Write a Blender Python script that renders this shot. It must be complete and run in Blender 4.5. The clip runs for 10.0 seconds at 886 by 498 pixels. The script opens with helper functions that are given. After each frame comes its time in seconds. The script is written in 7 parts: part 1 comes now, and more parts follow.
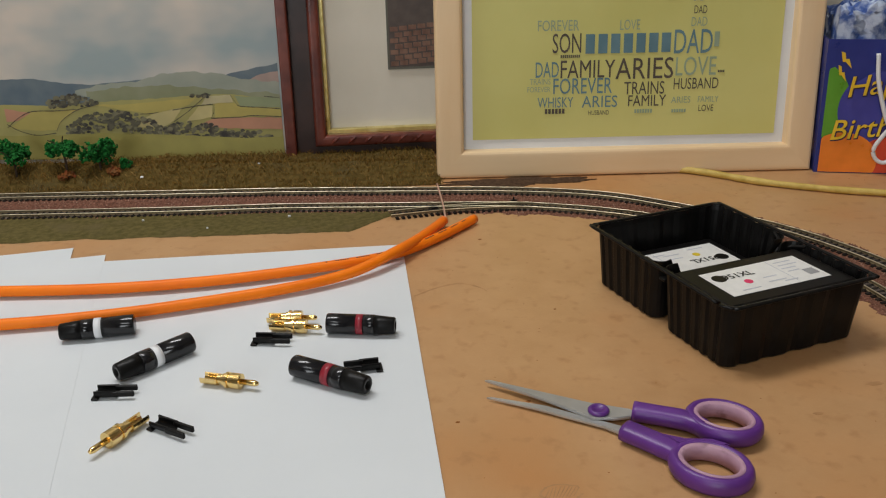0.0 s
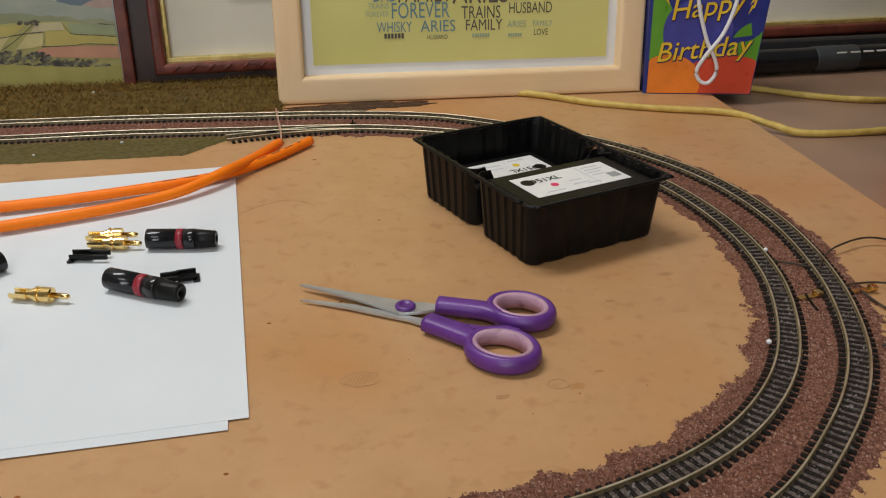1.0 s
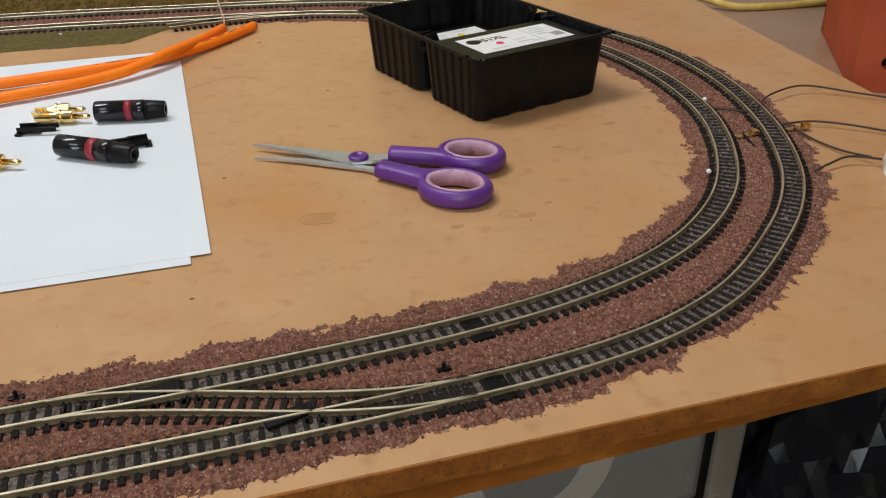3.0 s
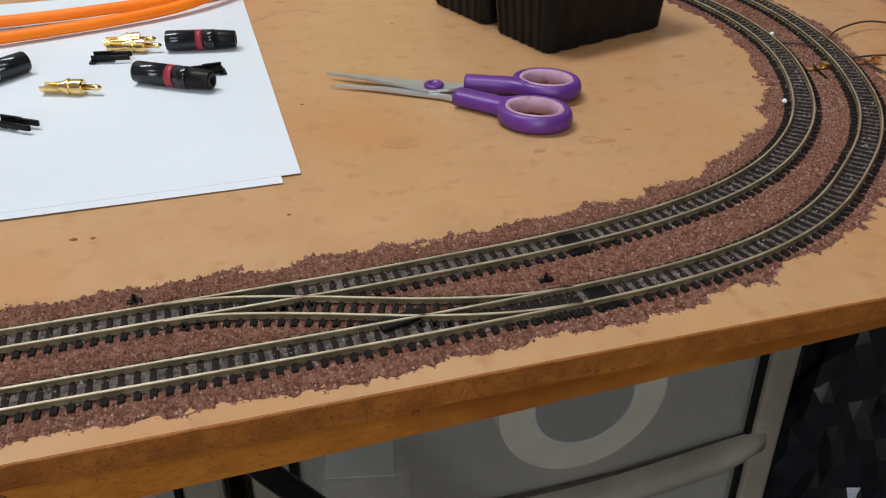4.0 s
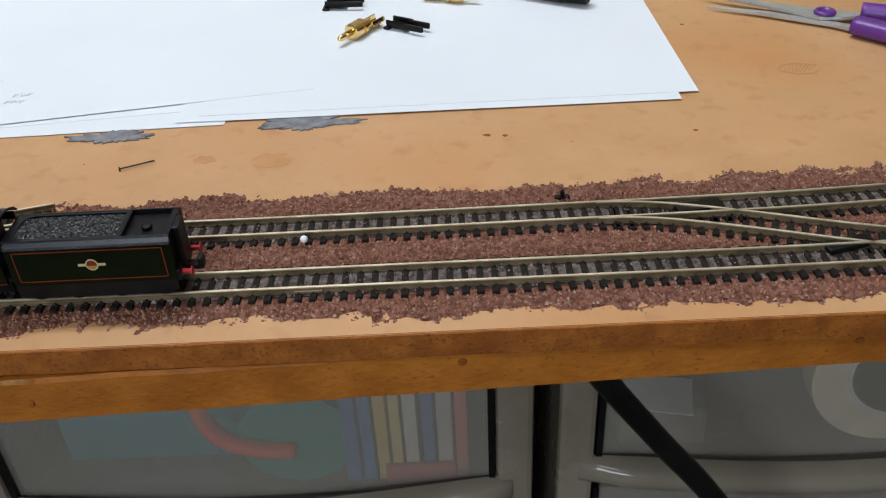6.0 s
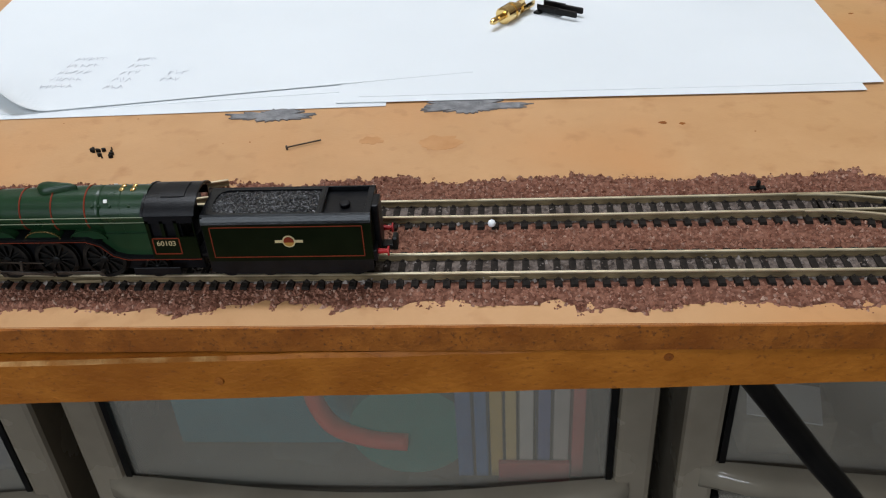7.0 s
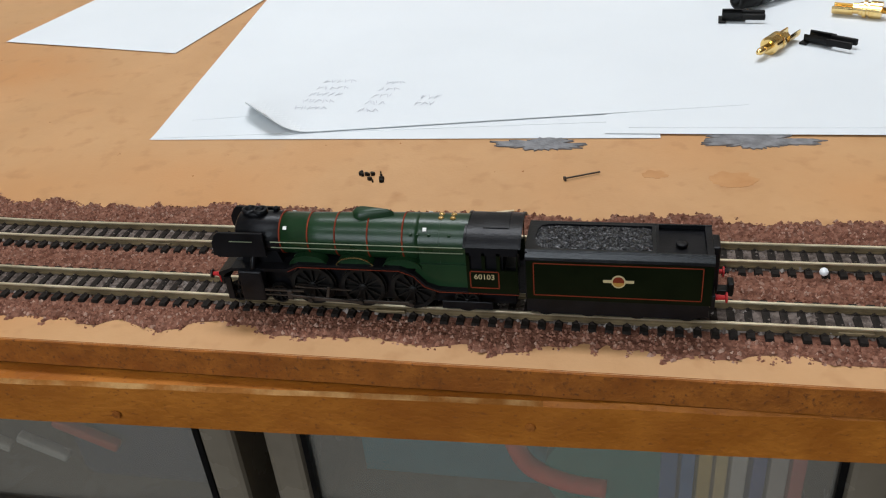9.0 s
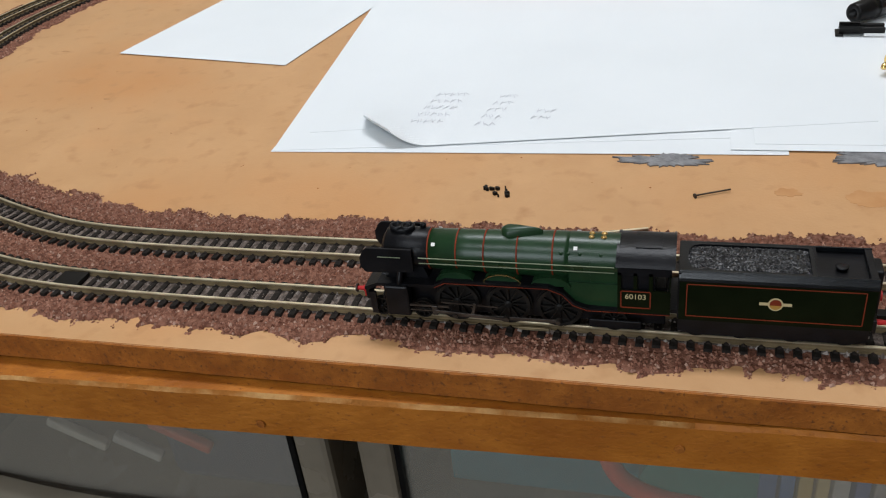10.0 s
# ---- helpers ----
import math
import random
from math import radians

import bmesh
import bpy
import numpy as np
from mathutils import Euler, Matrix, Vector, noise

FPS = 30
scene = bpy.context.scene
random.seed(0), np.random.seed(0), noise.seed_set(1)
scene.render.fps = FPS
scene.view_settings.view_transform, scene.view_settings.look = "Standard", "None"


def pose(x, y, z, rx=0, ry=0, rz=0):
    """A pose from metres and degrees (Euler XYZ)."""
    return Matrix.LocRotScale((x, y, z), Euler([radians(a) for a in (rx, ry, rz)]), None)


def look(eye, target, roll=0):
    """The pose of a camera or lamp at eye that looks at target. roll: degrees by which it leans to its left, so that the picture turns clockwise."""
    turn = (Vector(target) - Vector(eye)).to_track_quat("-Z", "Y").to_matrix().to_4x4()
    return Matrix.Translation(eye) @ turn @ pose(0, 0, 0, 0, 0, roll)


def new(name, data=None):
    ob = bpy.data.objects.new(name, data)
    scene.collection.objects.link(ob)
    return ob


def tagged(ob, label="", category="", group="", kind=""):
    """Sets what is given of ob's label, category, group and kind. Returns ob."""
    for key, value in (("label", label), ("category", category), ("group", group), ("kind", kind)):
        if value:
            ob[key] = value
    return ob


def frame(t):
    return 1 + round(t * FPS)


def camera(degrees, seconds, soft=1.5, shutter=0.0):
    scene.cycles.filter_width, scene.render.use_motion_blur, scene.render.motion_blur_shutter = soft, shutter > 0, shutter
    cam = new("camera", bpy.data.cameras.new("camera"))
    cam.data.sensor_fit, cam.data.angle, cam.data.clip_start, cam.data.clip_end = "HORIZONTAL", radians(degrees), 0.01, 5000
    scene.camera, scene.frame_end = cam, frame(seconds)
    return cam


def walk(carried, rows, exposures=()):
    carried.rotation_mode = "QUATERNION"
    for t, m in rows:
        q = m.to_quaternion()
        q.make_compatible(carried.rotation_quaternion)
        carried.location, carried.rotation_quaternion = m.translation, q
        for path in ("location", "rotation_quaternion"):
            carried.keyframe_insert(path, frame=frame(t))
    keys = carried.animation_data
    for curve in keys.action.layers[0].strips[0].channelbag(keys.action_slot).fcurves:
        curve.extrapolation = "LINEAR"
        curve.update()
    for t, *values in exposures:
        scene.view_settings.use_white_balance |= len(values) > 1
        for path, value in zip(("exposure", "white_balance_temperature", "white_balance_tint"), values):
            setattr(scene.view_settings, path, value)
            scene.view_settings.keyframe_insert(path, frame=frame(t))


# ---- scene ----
cam = camera(53.0, 10.0, 1.15)
PATH = [
    (0, (0.21797, -0.13461, 0.23889), (0.38982, 1.70561, -0.52536), -1.032),
    (0.5, (0.24423, -0.15539, 0.23143), (0.54181, 1.65560, -0.56342), -0.212),
    (1, (0.25727, -0.16257, 0.22175), (0.65347, 1.59663, -0.64325), 0.246),
    (1.5, (0.26191, -0.17078, 0.21427), (0.72090, 1.56738, -0.66215), 0.308),
    (2, (0.26300, -0.18159, 0.20610), (0.76331, 1.52622, -0.70664), 0.135),
    (2.5, (0.25978, -0.18808, 0.19557), (0.75976, 1.49473, -0.76264), -0.240),
    (2.7, (0.25598, -0.18977, 0.19156), (0.75005, 1.49115, -0.77301), -0.411),
    (3.8, (0.22051, -0.19868, 0.17463), (0.69715, 1.43381, -0.87788), -0.980),
    (4, (0.21312, -0.19720, 0.17484), (0.66506, 1.43698, -0.88591), -0.488),
    (4.5, (0.19166, -0.19468, 0.17026), (0.52531, 1.44937, -0.91866), -0.286),
    (5, (0.17089, -0.19344, 0.16682), (0.37883, 1.44275, -0.96439), -0.940),
    (5.5, (0.15313, -0.19361, 0.16587), (0.25169, 1.44579, -0.97547), -2.188),
    (5.7, (0.14734, -0.19471, 0.16645), (0.19393, 1.44287, -0.98079), -2.612),
    (6.8, (0.10677, -0.18969, 0.15691), (-0.01559, 1.44686, -0.98622), -3.463),
    (7, (0.09587, -0.18769, 0.15718), (-0.04915, 1.44633, -0.98692), -3.651),
    (7.5, (0.07375, -0.17985, 0.15268), (-0.15800, 1.45702, -0.97290), -4.497),
    (8, (0.05427, -0.17350, 0.14839), (-0.25308, 1.46513, -0.95634), -4.725),
    (8.5, (0.04466, -0.17590, 0.15056), (-0.31097, 1.46406, -0.93758), -5.039),
    (9, (0.03551, -0.17763, 0.15315), (-0.36547, 1.46135, -0.92060), -5.583),
    (9.5, (0.02212, -0.17920, 0.15660), (-0.44081, 1.44993, -0.90719), -6.382),
    (10, (0.01008, -0.18246, 0.15917), (-0.50819, 1.43705, -0.89373), -6.865),
]
walk(cam, [(t, look(eye, target, roll)) for t, eye, target, roll in PATH], [(0.0, -0.40, 6600, 10), (1.0, -0.24, 6550, 10), (2.5, -0.08, 6400, 10), (4.0, 0.04, 6050, 10), (5.5, 0.08, 5950, 10), (7.0, 0.10, 6050, 10), (10.0, 0.06, 6200, 10)])

# ---- world and light ----
world = bpy.data.worlds.new("room_world")
world.use_nodes = True
scene.world = world
world.node_tree.nodes["Background"].inputs[0].default_value = (0.98, 0.98, 1.0, 1)
world.node_tree.nodes["Background"].inputs[1].default_value = 0.25


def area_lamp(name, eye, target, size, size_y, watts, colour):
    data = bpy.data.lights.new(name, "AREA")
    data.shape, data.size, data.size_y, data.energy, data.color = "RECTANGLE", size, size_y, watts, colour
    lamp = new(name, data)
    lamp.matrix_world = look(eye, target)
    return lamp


area_lamp("ceiling_lamp", (-0.12, 0.50, 1.46), (-0.12, 0.50001, 0.0), 0.9, 0.20, 17.0, (0.97, 0.98, 1.0))
# second overhead light, unseen, added as front fill for the rear pictures
area_lamp("ceiling_lamp", (-0.25, -1.05, 1.46), (-0.15, -0.5, 0.0), 0.9, 0.28, 9.0, (0.94, 0.97, 1.0))
# unseen fill lamp added behind the viewpoint to brighten drawers and batten
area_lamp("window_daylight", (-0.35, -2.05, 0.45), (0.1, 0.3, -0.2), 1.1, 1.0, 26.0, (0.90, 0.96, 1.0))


# ---- materials ----
def mat(name, a, b=None, rough=0.6, metal=0.0, scale=60.0, bump=0.0, bump_scale=400.0, spec=0.5, detail=6.0, lo=0.35, hi=0.65, alpha=1.0, transmission=0.0, stretch=(1, 1, 1), speck=None, tint=None, coat=0.0):
    """A surface that varies between the colours a and b at two scales, with fine relief."""
    m = bpy.data.materials.new(name)
    m.use_nodes = True
    nt = m.node_tree
    p = nt.nodes["Principled BSDF"]
    b = b or tuple(min(1.0, c * 1.12) for c in a)
    tc = nt.nodes.new("ShaderNodeTexCoord")
    mp = nt.nodes.new("ShaderNodeMapping")
    mp.inputs["Scale"].default_value = stretch
    nt.links.new(tc.outputs["Object"], mp.inputs[0])
    n1 = nt.nodes.new("ShaderNodeTexNoise")
    n1.inputs["Scale"].default_value, n1.inputs["Detail"].default_value = scale, detail
    n1.inputs["Roughness"].default_value = 0.68 if detail > 8 else 0.5
    nt.links.new(mp.outputs[0], n1.inputs["Vector"])
    ramp = nt.nodes.new("ShaderNodeValToRGB")
    ramp.color_ramp.elements[0].position, ramp.color_ramp.elements[1].position = lo, hi
    ramp.color_ramp.elements[0].color, ramp.color_ramp.elements[1].color = (*a, 1), (*b, 1)
    nt.links.new(n1.outputs["Fac"], ramp.inputs[0])
    colour = ramp.outputs[0]
    for speck in (tint, speck):
        if not speck:
            continue
        n3 = nt.nodes.new("ShaderNodeTexNoise")
        n3.inputs["Scale"].default_value, n3.inputs["Detail"].default_value = speck[0], 3.0
        nt.links.new(mp.outputs[0], n3.inputs["Vector"])
        r3 = nt.nodes.new("ShaderNodeValToRGB")
        r3.color_ramp.elements[0].position, r3.color_ramp.elements[1].position = speck[1], speck[2]
        nt.links.new(n3.outputs["Fac"], r3.inputs[0])
        mix = nt.nodes.new("ShaderNodeMix")
        mix.data_type = "RGBA"
        nt.links.new(r3.outputs[0], mix.inputs[0])
        nt.links.new(colour, mix.inputs[6])
        mix.inputs[7].default_value = (*speck[3], 1)
        colour = mix.outputs[2]
    nt.links.new(colour, p.inputs["Base Color"])
    rr = nt.nodes.new("ShaderNodeMapRange")
    rr.inputs[3].default_value, rr.inputs[4].default_value = max(0.02, rough - 0.08), min(1.0, rough + 0.08)
    nt.links.new(n1.outputs["Fac"], rr.inputs[0])
    nt.links.new(rr.outputs[0], p.inputs["Roughness"])
    p.inputs["Metallic"].default_value = metal
    p.inputs["Specular IOR Level"].default_value = spec
    p.inputs["Transmission Weight"].default_value = transmission
    p.inputs["Alpha"].default_value = alpha
    p.inputs["Coat Weight"].default_value = coat
    if bump:
        n2 = nt.nodes.new("ShaderNodeTexNoise")
        n2.inputs["Scale"].default_value, n2.inputs["Detail"].default_value = bump_scale, 4.0
        nt.links.new(mp.outputs[0], n2.inputs["Vector"])
        bp = nt.nodes.new("ShaderNodeBump")
        bp.inputs["Strength"].default_value, bp.inputs["Distance"].default_value = bump, 0.001
        nt.links.new(n2.outputs["Fac"], bp.inputs["Height"])
        nt.links.new(bp.outputs[0], p.inputs["Normal"])
    return m


def island_mat(name, colours, rough=0.8, bump=0.2):
    """Loose grains: each one takes a colour of its own."""
    m = bpy.data.materials.new(name)
    m.use_nodes = True
    nt = m.node_tree
    p = nt.nodes["Principled BSDF"]
    geo = nt.nodes.new("ShaderNodeNewGeometry")
    ramp = nt.nodes.new("ShaderNodeValToRGB")
    els = ramp.color_ramp.elements
    while len(els) < len(colours):
        els.new(0.5)
    for i, c in enumerate(colours):
        els[i].position, els[i].color = i / (len(colours) - 1), (*c, 1)
    nt.links.new(geo.outputs["Random Per Island"], ramp.inputs[0])
    nt.links.new(ramp.outputs[0], p.inputs["Base Color"])
    p.inputs["Roughness"].default_value = rough
    p.inputs["Specular IOR Level"].default_value = 0.15
    return m


M_MDF = mat("fibreboard", (0.460, 0.250, 0.106), (0.550, 0.318, 0.148), 0.40, 0, 32.0, 0.08, 900.0, 0.45, 12.0, 0.25, 0.75, speck=(95.0, 0.56, 0.84, (0.385, 0.190, 0.072)), tint=(8.0, 0.50, 0.72, (0.49, 0.232, 0.082)))
M_MDFEDGE = mat("fibreboard_edge", (0.20, 0.062, 0.009), (0.34, 0.114, 0.016), 0.62, 0, 120.0, 0.45, 900.0, 0.2, 10.0, speck=(900.0, 0.58, 0.72, (0.13, 0.044, 0.012)), tint=(38.0, 0.50, 0.70, (0.20, 0.058, 0.008)))
M_BATTEN = mat("batten_wood", (0.29, 0.092, 0.008), (0.43, 0.152, 0.018), 0.55, 0, 60.0, 0.5, 500.0, 0.25, 10.0, stretch=(0.7, 1, 1), speck=(800.0, 0.60, 0.76, (0.19, 0.062, 0.012)), tint=(26.0, 0.50, 0.68, (0.25, 0.074, 0.007)))
M_CHIPPED = mat("chipped_board", (0.25, 0.092, 0.014), (0.42, 0.235, 0.085), 0.8, 0, 90.0, 0.6, 700.0, 0.2, 8.0, 0.42, 0.64)
M_DESK = mat("desk_top", (0.28, 0.165, 0.105), (0.35, 0.215, 0.14), 0.35, 0, 12.0, 0.05, 500.0)
M_WALL = mat("wall_paint", (0.36, 0.32, 0.26), (0.41, 0.37, 0.30), 0.8, 0, 6.0, 0.1, 120.0)
M_CEIL = mat("ceiling_paint", (0.78, 0.77, 0.74), (0.82, 0.81, 0.78), 0.85, 0, 6.0, 0.1, 120.0)
M_CARPET = mat("dark_carpet", (0.05, 0.045, 0.045), (0.09, 0.08, 0.075), 0.95, 0, 80.0, 0.5, 600.0)
M_PAPER = mat("white_paper", (0.665, 0.695, 0.71), (0.70, 0.73, 0.745), 0.75, 0, 9.0, 0.03, 500.0, 0.2)
M_BALLAST = mat("ballast_bed", (0.105, 0.042, 0.026), (0.225, 0.104, 0.068), 0.85, 0, 420.0, 0.9, 1000.0, 0.15, 3.0, 0.38, 0.62)
M_GRAIN = island_mat("ballast_grain", [(0.115, 0.043, 0.026), (0.21, 0.089, 0.056), (0.27, 0.125, 0.082), (0.35, 0.182, 0.126), (0.175, 0.072, 0.045), (0.44, 0.29, 0.22)], 0.7)
M_GREYGRAIN = island_mat("track_bed_grain", [(0.080, 0.062, 0.053), (0.155, 0.124, 0.107), (0.20, 0.165, 0.144), (0.29, 0.25, 0.225), (0.11, 0.085, 0.073)], 0.8)
M_GREYBED = mat("track_bed", (0.070, 0.054, 0.045), (0.175, 0.140, 0.120), 0.85, 0, 460.0, 0.8, 1100.0, 0.12, 3.0, 0.38, 0.62)
M_RAIL = mat("rail_metal", (0.60, 0.51, 0.34), (0.80, 0.71, 0.51), 0.38, 0.8, 90.0, 0.05, 500.0)
M_RAILWEB = mat("tarnished_rail_side", (0.13, 0.096, 0.052), (0.25, 0.190, 0.105), 0.5, 0.5, 140.0, 0.1, 700.0)
M_SLEEPER = mat("sleeper_plastic", (0.0095, 0.0075, 0.0062), (0.028, 0.022, 0.018), 0.75, 0, 300.0, 0.3, 900.0, 0.12)
M_BLACKPL = mat("black_plastic", (0.0045, 0.0042, 0.0042), (0.008, 0.0075, 0.007), 0.36, 0, 80.0, 0.04, 600.0, 0.16)
M_GLOSSBLACK = mat("glossy_black", (0.006, 0.006, 0.007), (0.010, 0.010, 0.012), 0.16, 0, 80.0, 0.02, 600.0)
M_LOCOBLACK = mat("loco_black", (0.0032, 0.0032, 0.0040), (0.0065, 0.0065, 0.008), 0.36, 0, 150.0, 0.08, 1200.0, 0.18)
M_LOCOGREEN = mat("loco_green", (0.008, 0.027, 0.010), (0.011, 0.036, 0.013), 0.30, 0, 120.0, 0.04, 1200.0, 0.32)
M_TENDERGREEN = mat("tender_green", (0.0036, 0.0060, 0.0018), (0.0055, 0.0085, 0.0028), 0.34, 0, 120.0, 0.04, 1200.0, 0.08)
M_TENDERTOP = mat("glossy_tender_black", (0.0032, 0.0036, 0.0044), (0.006, 0.007, 0.0085), 0.24, 0, 150.0, 0.05, 1200.0, 0.3)
M_LINING = mat("orange_lining", (0.16, 0.025, 0.010), (0.21, 0.036, 0.014), 0.5, 0, 200.0, spec=0.15)
M_PALELINE = mat("pale_grey_green_wire", (0.16, 0.19, 0.12), (0.24, 0.27, 0.18), 0.4, 0, 200.0)
M_REDPAINT = mat("red_paint", (0.36, 0.012, 0.014), (0.44, 0.022, 0.02), 0.4, 0, 200.0, spec=0.3)
M_CREAM = mat("cream_print", (0.50, 0.41, 0.22), (0.58, 0.48, 0.27), 0.5, 0, 200.0)
M_EMBLEMGOLD = mat("emblem_gold", (0.36, 0.19, 0.03), (0.44, 0.25, 0.05), 0.5, 0, 200.0)
M_WHITEPR = mat("white_print", (0.75, 0.74, 0.70), (0.8, 0.79, 0.75), 0.5, 0, 200.0)
M_BRASS = mat("brass", (0.75, 0.50, 0.18), (0.85, 0.60, 0.26), 0.25, 1.0, 200.0)
M_GOLD = mat("gold_plate", (0.86, 0.60, 0.22), (0.93, 0.70, 0.32), 0.18, 1.0, 200.0)
M_STEEL = mat("steel", (0.50, 0.50, 0.49), (0.60, 0.60, 0.58), 0.36, 0.65, 60.0, 0.03, 500.0)
M_WHEEL = mat("wheel_steel", (0.024, 0.019, 0.016), (0.065, 0.053, 0.044), 0.45, 0.5, 200.0)
M_WHEELBLACK = mat("wheel_black", (0.004, 0.0036, 0.0034), (0.010, 0.009, 0.008), 0.45, 0, 200.0, spec=0.2)
M_COAL = mat("coal", (0.004, 0.004, 0.005), (0.016, 0.016, 0.018), 0.26, 0, 700.0, 0.5, 900.0, 0.5)
M_PURPLE = mat("purple_plastic", (0.105, 0.026, 0.20), (0.135, 0.036, 0.25), 0.38, 0, 60.0, 0.08, 500.0)
M_PINK = mat("pink_rubber", (0.40, 0.22, 0.30), (0.50, 0.30, 0.38), 0.6, 0, 120.0, 0.1, 600.0, speck=(150.0, 0.6, 0.75, (0.24, 0.12, 0.15)))
M_ORANGE = mat("orange_cable", (0.92, 0.185, 0.004), (0.98, 0.225, 0.007), 0.45, 0, 40.0, 0.05, 500.0, 0.25)
M_COPPER = mat("copper_strand", (0.72, 0.44, 0.36), (0.82, 0.56, 0.48), 0.35, 0.7, 200.0)
M_WHITEPL = mat("white_plastic", (0.74, 0.75, 0.76), (0.80, 0.81, 0.82), 0.35, 0, 60.0)
M_REDBAND = mat("red_band", (0.25, 0.012, 0.025), (0.32, 0.02, 0.035), 0.4, 0, 200.0)
M_YELLOWROPE = mat("yellow_cable", (0.52, 0.36, 0.07), (0.66, 0.48, 0.13), 0.6, 0, 120.0, 0.4, 500.0)
M_PINE = mat("pine_frame", (0.78, 0.545, 0.30), (0.87, 0.66, 0.41), 0.45, 0, 30.0, 0.1, 300.0, 0.4, 6.0, stretch=(0.12, 1, 1))
M_PINEV = mat("pine_frame_upright", (0.78, 0.545, 0.30), (0.87, 0.66, 0.41), 0.45, 0, 30.0, 0.1, 300.0, 0.4, 6.0, stretch=(1, 1, 0.12))
M_MAHOG = mat("mahogany_frame", (0.085, 0.018, 0.012), (0.19, 0.042, 0.024), 0.3, 0, 45.0, 0.15, 300.0, 0.5, 6.0)
M_MAHOGDARK = mat("dark_frame", (0.020, 0.008, 0.006), (0.045, 0.018, 0.013), 0.35, 0, 45.0, 0.1, 300.0)
M_GILT = mat("gilt_slip", (0.55, 0.43, 0.13), (0.72, 0.60, 0.25), 0.3, 0.7, 100.0, 0.2, 500.0)
M_MOUNT = mat("cream_mount", (0.70, 0.65, 0.54), (0.75, 0.70, 0.59), 0.8, 0, 20.0, 0.05, 500.0)
M_YELLOWPR = mat("olive_yellow_print", (0.60, 0.565, 0.17), (0.66, 0.625, 0.215), 0.55, 0, 8.0)
M_GREYMOUNT = mat("grey_mount", (0.70, 0.72, 0.73), (0.75, 0.77, 0.78), 0.7, 0, 20.0)
M_INKBLUE = mat("blue_ink", (0.10, 0.20, 0.24), (0.13, 0.24, 0.28), 0.6, 0, 60.0)
M_INKLIGHT = mat("pale_blue_ink", (0.28, 0.36, 0.24), (0.32, 0.40, 0.28), 0.6, 0, 60.0)
M_INKDARK = mat("dark_ink", (0.07, 0.055, 0.04), (0.10, 0.08, 0.06), 0.6, 0, 60.0)
M_BRICK = mat("brick_photo", (0.14, 0.065, 0.04), (0.24, 0.13, 0.085), 0.5, 0, 90.0)
M_BRICKJ = mat("photo_mortar", (0.07, 0.05, 0.042), (0.10, 0.075, 0.06), 0.5, 0, 90.0)
M_TERRA = mat("terracotta_paint", (0.38, 0.062, 0.018), (0.47, 0.088, 0.028), 0.55, 0, 25.0, 0.15, 300.0, 0.3)
M_GRASSMAT = mat("scenic_turf", (0.080, 0.052, 0.013), (0.14, 0.090, 0.026), 0.95, 0, 260.0, 0.8, 900.0, 0.1, 5.0, speck=(40.0, 0.55, 0.72, (0.10, 0.075, 0.03)))
M_FIBRE = island_mat("grass_fibre", [(0.10, 0.058, 0.012), (0.18, 0.098, 0.020), (0.25, 0.135, 0.034), (0.11, 0.082, 0.015), (0.36, 0.21, 0.07)], 0.9)
M_LEAF = island_mat("green_foam", [(0.005, 0.055, 0.010), (0.010, 0.11, 0.020), (0.020, 0.19, 0.035), (0.006, 0.075, 0.014)], 0.8)
M_TRUNK = mat("twig", (0.035, 0.022, 0.012), (0.06, 0.038, 0.022), 0.9, 0, 300.0, 0.5, 900.0)
M_AUTUMN = island_mat("autumn_foam", [(0.22, 0.05, 0.02), (0.30, 0.11, 0.03), (0.14, 0.07, 0.03)], 0.9)
M_GREYPATCH = mat("grey_filler", (0.13, 0.13, 0.135), (0.23, 0.23, 0.235), 0.7, 0, 220.0, 0.6, 600.0)
M_STAIN = mat("board_stain", (0.36, 0.185, 0.075), (0.47, 0.25, 0.105), 0.5, 0, 130.0, 0.1, 500.0)
M_SOFTSTAIN = mat("soft_stain", (0.43, 0.205, 0.072), (0.50, 0.262, 0.105), 0.45, 0, 120.0, 0.05, 500.0, 0.4, 8.0)
M_DRAWERFRAME = mat("grey_drawer_frame", (0.205, 0.172, 0.128), (0.26, 0.222, 0.168), 0.26, 0, 20.0, 0.05, 400.0)
M_DRAWERGREY = mat("grey_drawer_lip", (0.215, 0.186, 0.142), (0.27, 0.236, 0.182), 0.12, 0, 20.0, 0.03, 400.0)
M_INK = mat("pencil_grey", (0.50, 0.51, 0.55), (0.58, 0.59, 0.63), 0.7, 0, 300.0)
M_WIRE = mat("brown_wire", (0.030, 0.019, 0.011), (0.055, 0.036, 0.020), 0.5, 0, 200.0)


def clear_mat(name, tint, rough):
    m = bpy.data.materials.new(name)
    m.use_nodes = True
    p = m.node_tree.nodes["Principled BSDF"]
    p.inputs["Base Color"].default_value = (*tint, 1)
    p.inputs["Roughness"].default_value = rough
    p.inputs["Alpha"].default_value = 0.30
    return m


M_CLEAR = clear_mat("smoky_clear_plastic", (0.50, 0.46, 0.39), 0.16)


def plain(name, c, rough=0.5, metal=0.0):
    return mat(name, c, tuple(min(1, v * 1.15 + 0.004) for v in c), rough, metal, 60.0, 0.05, 500.0)


# ---- building helpers ----
def link(name, bm, material, smooth=False):
    me = bpy.data.meshes.new(name)
    bm.to_mesh(me)
    bm.free()
    me.materials.append(material)
    if smooth:
        for f in me.polygons:
            f.use_smooth = True
    return new(name, me)


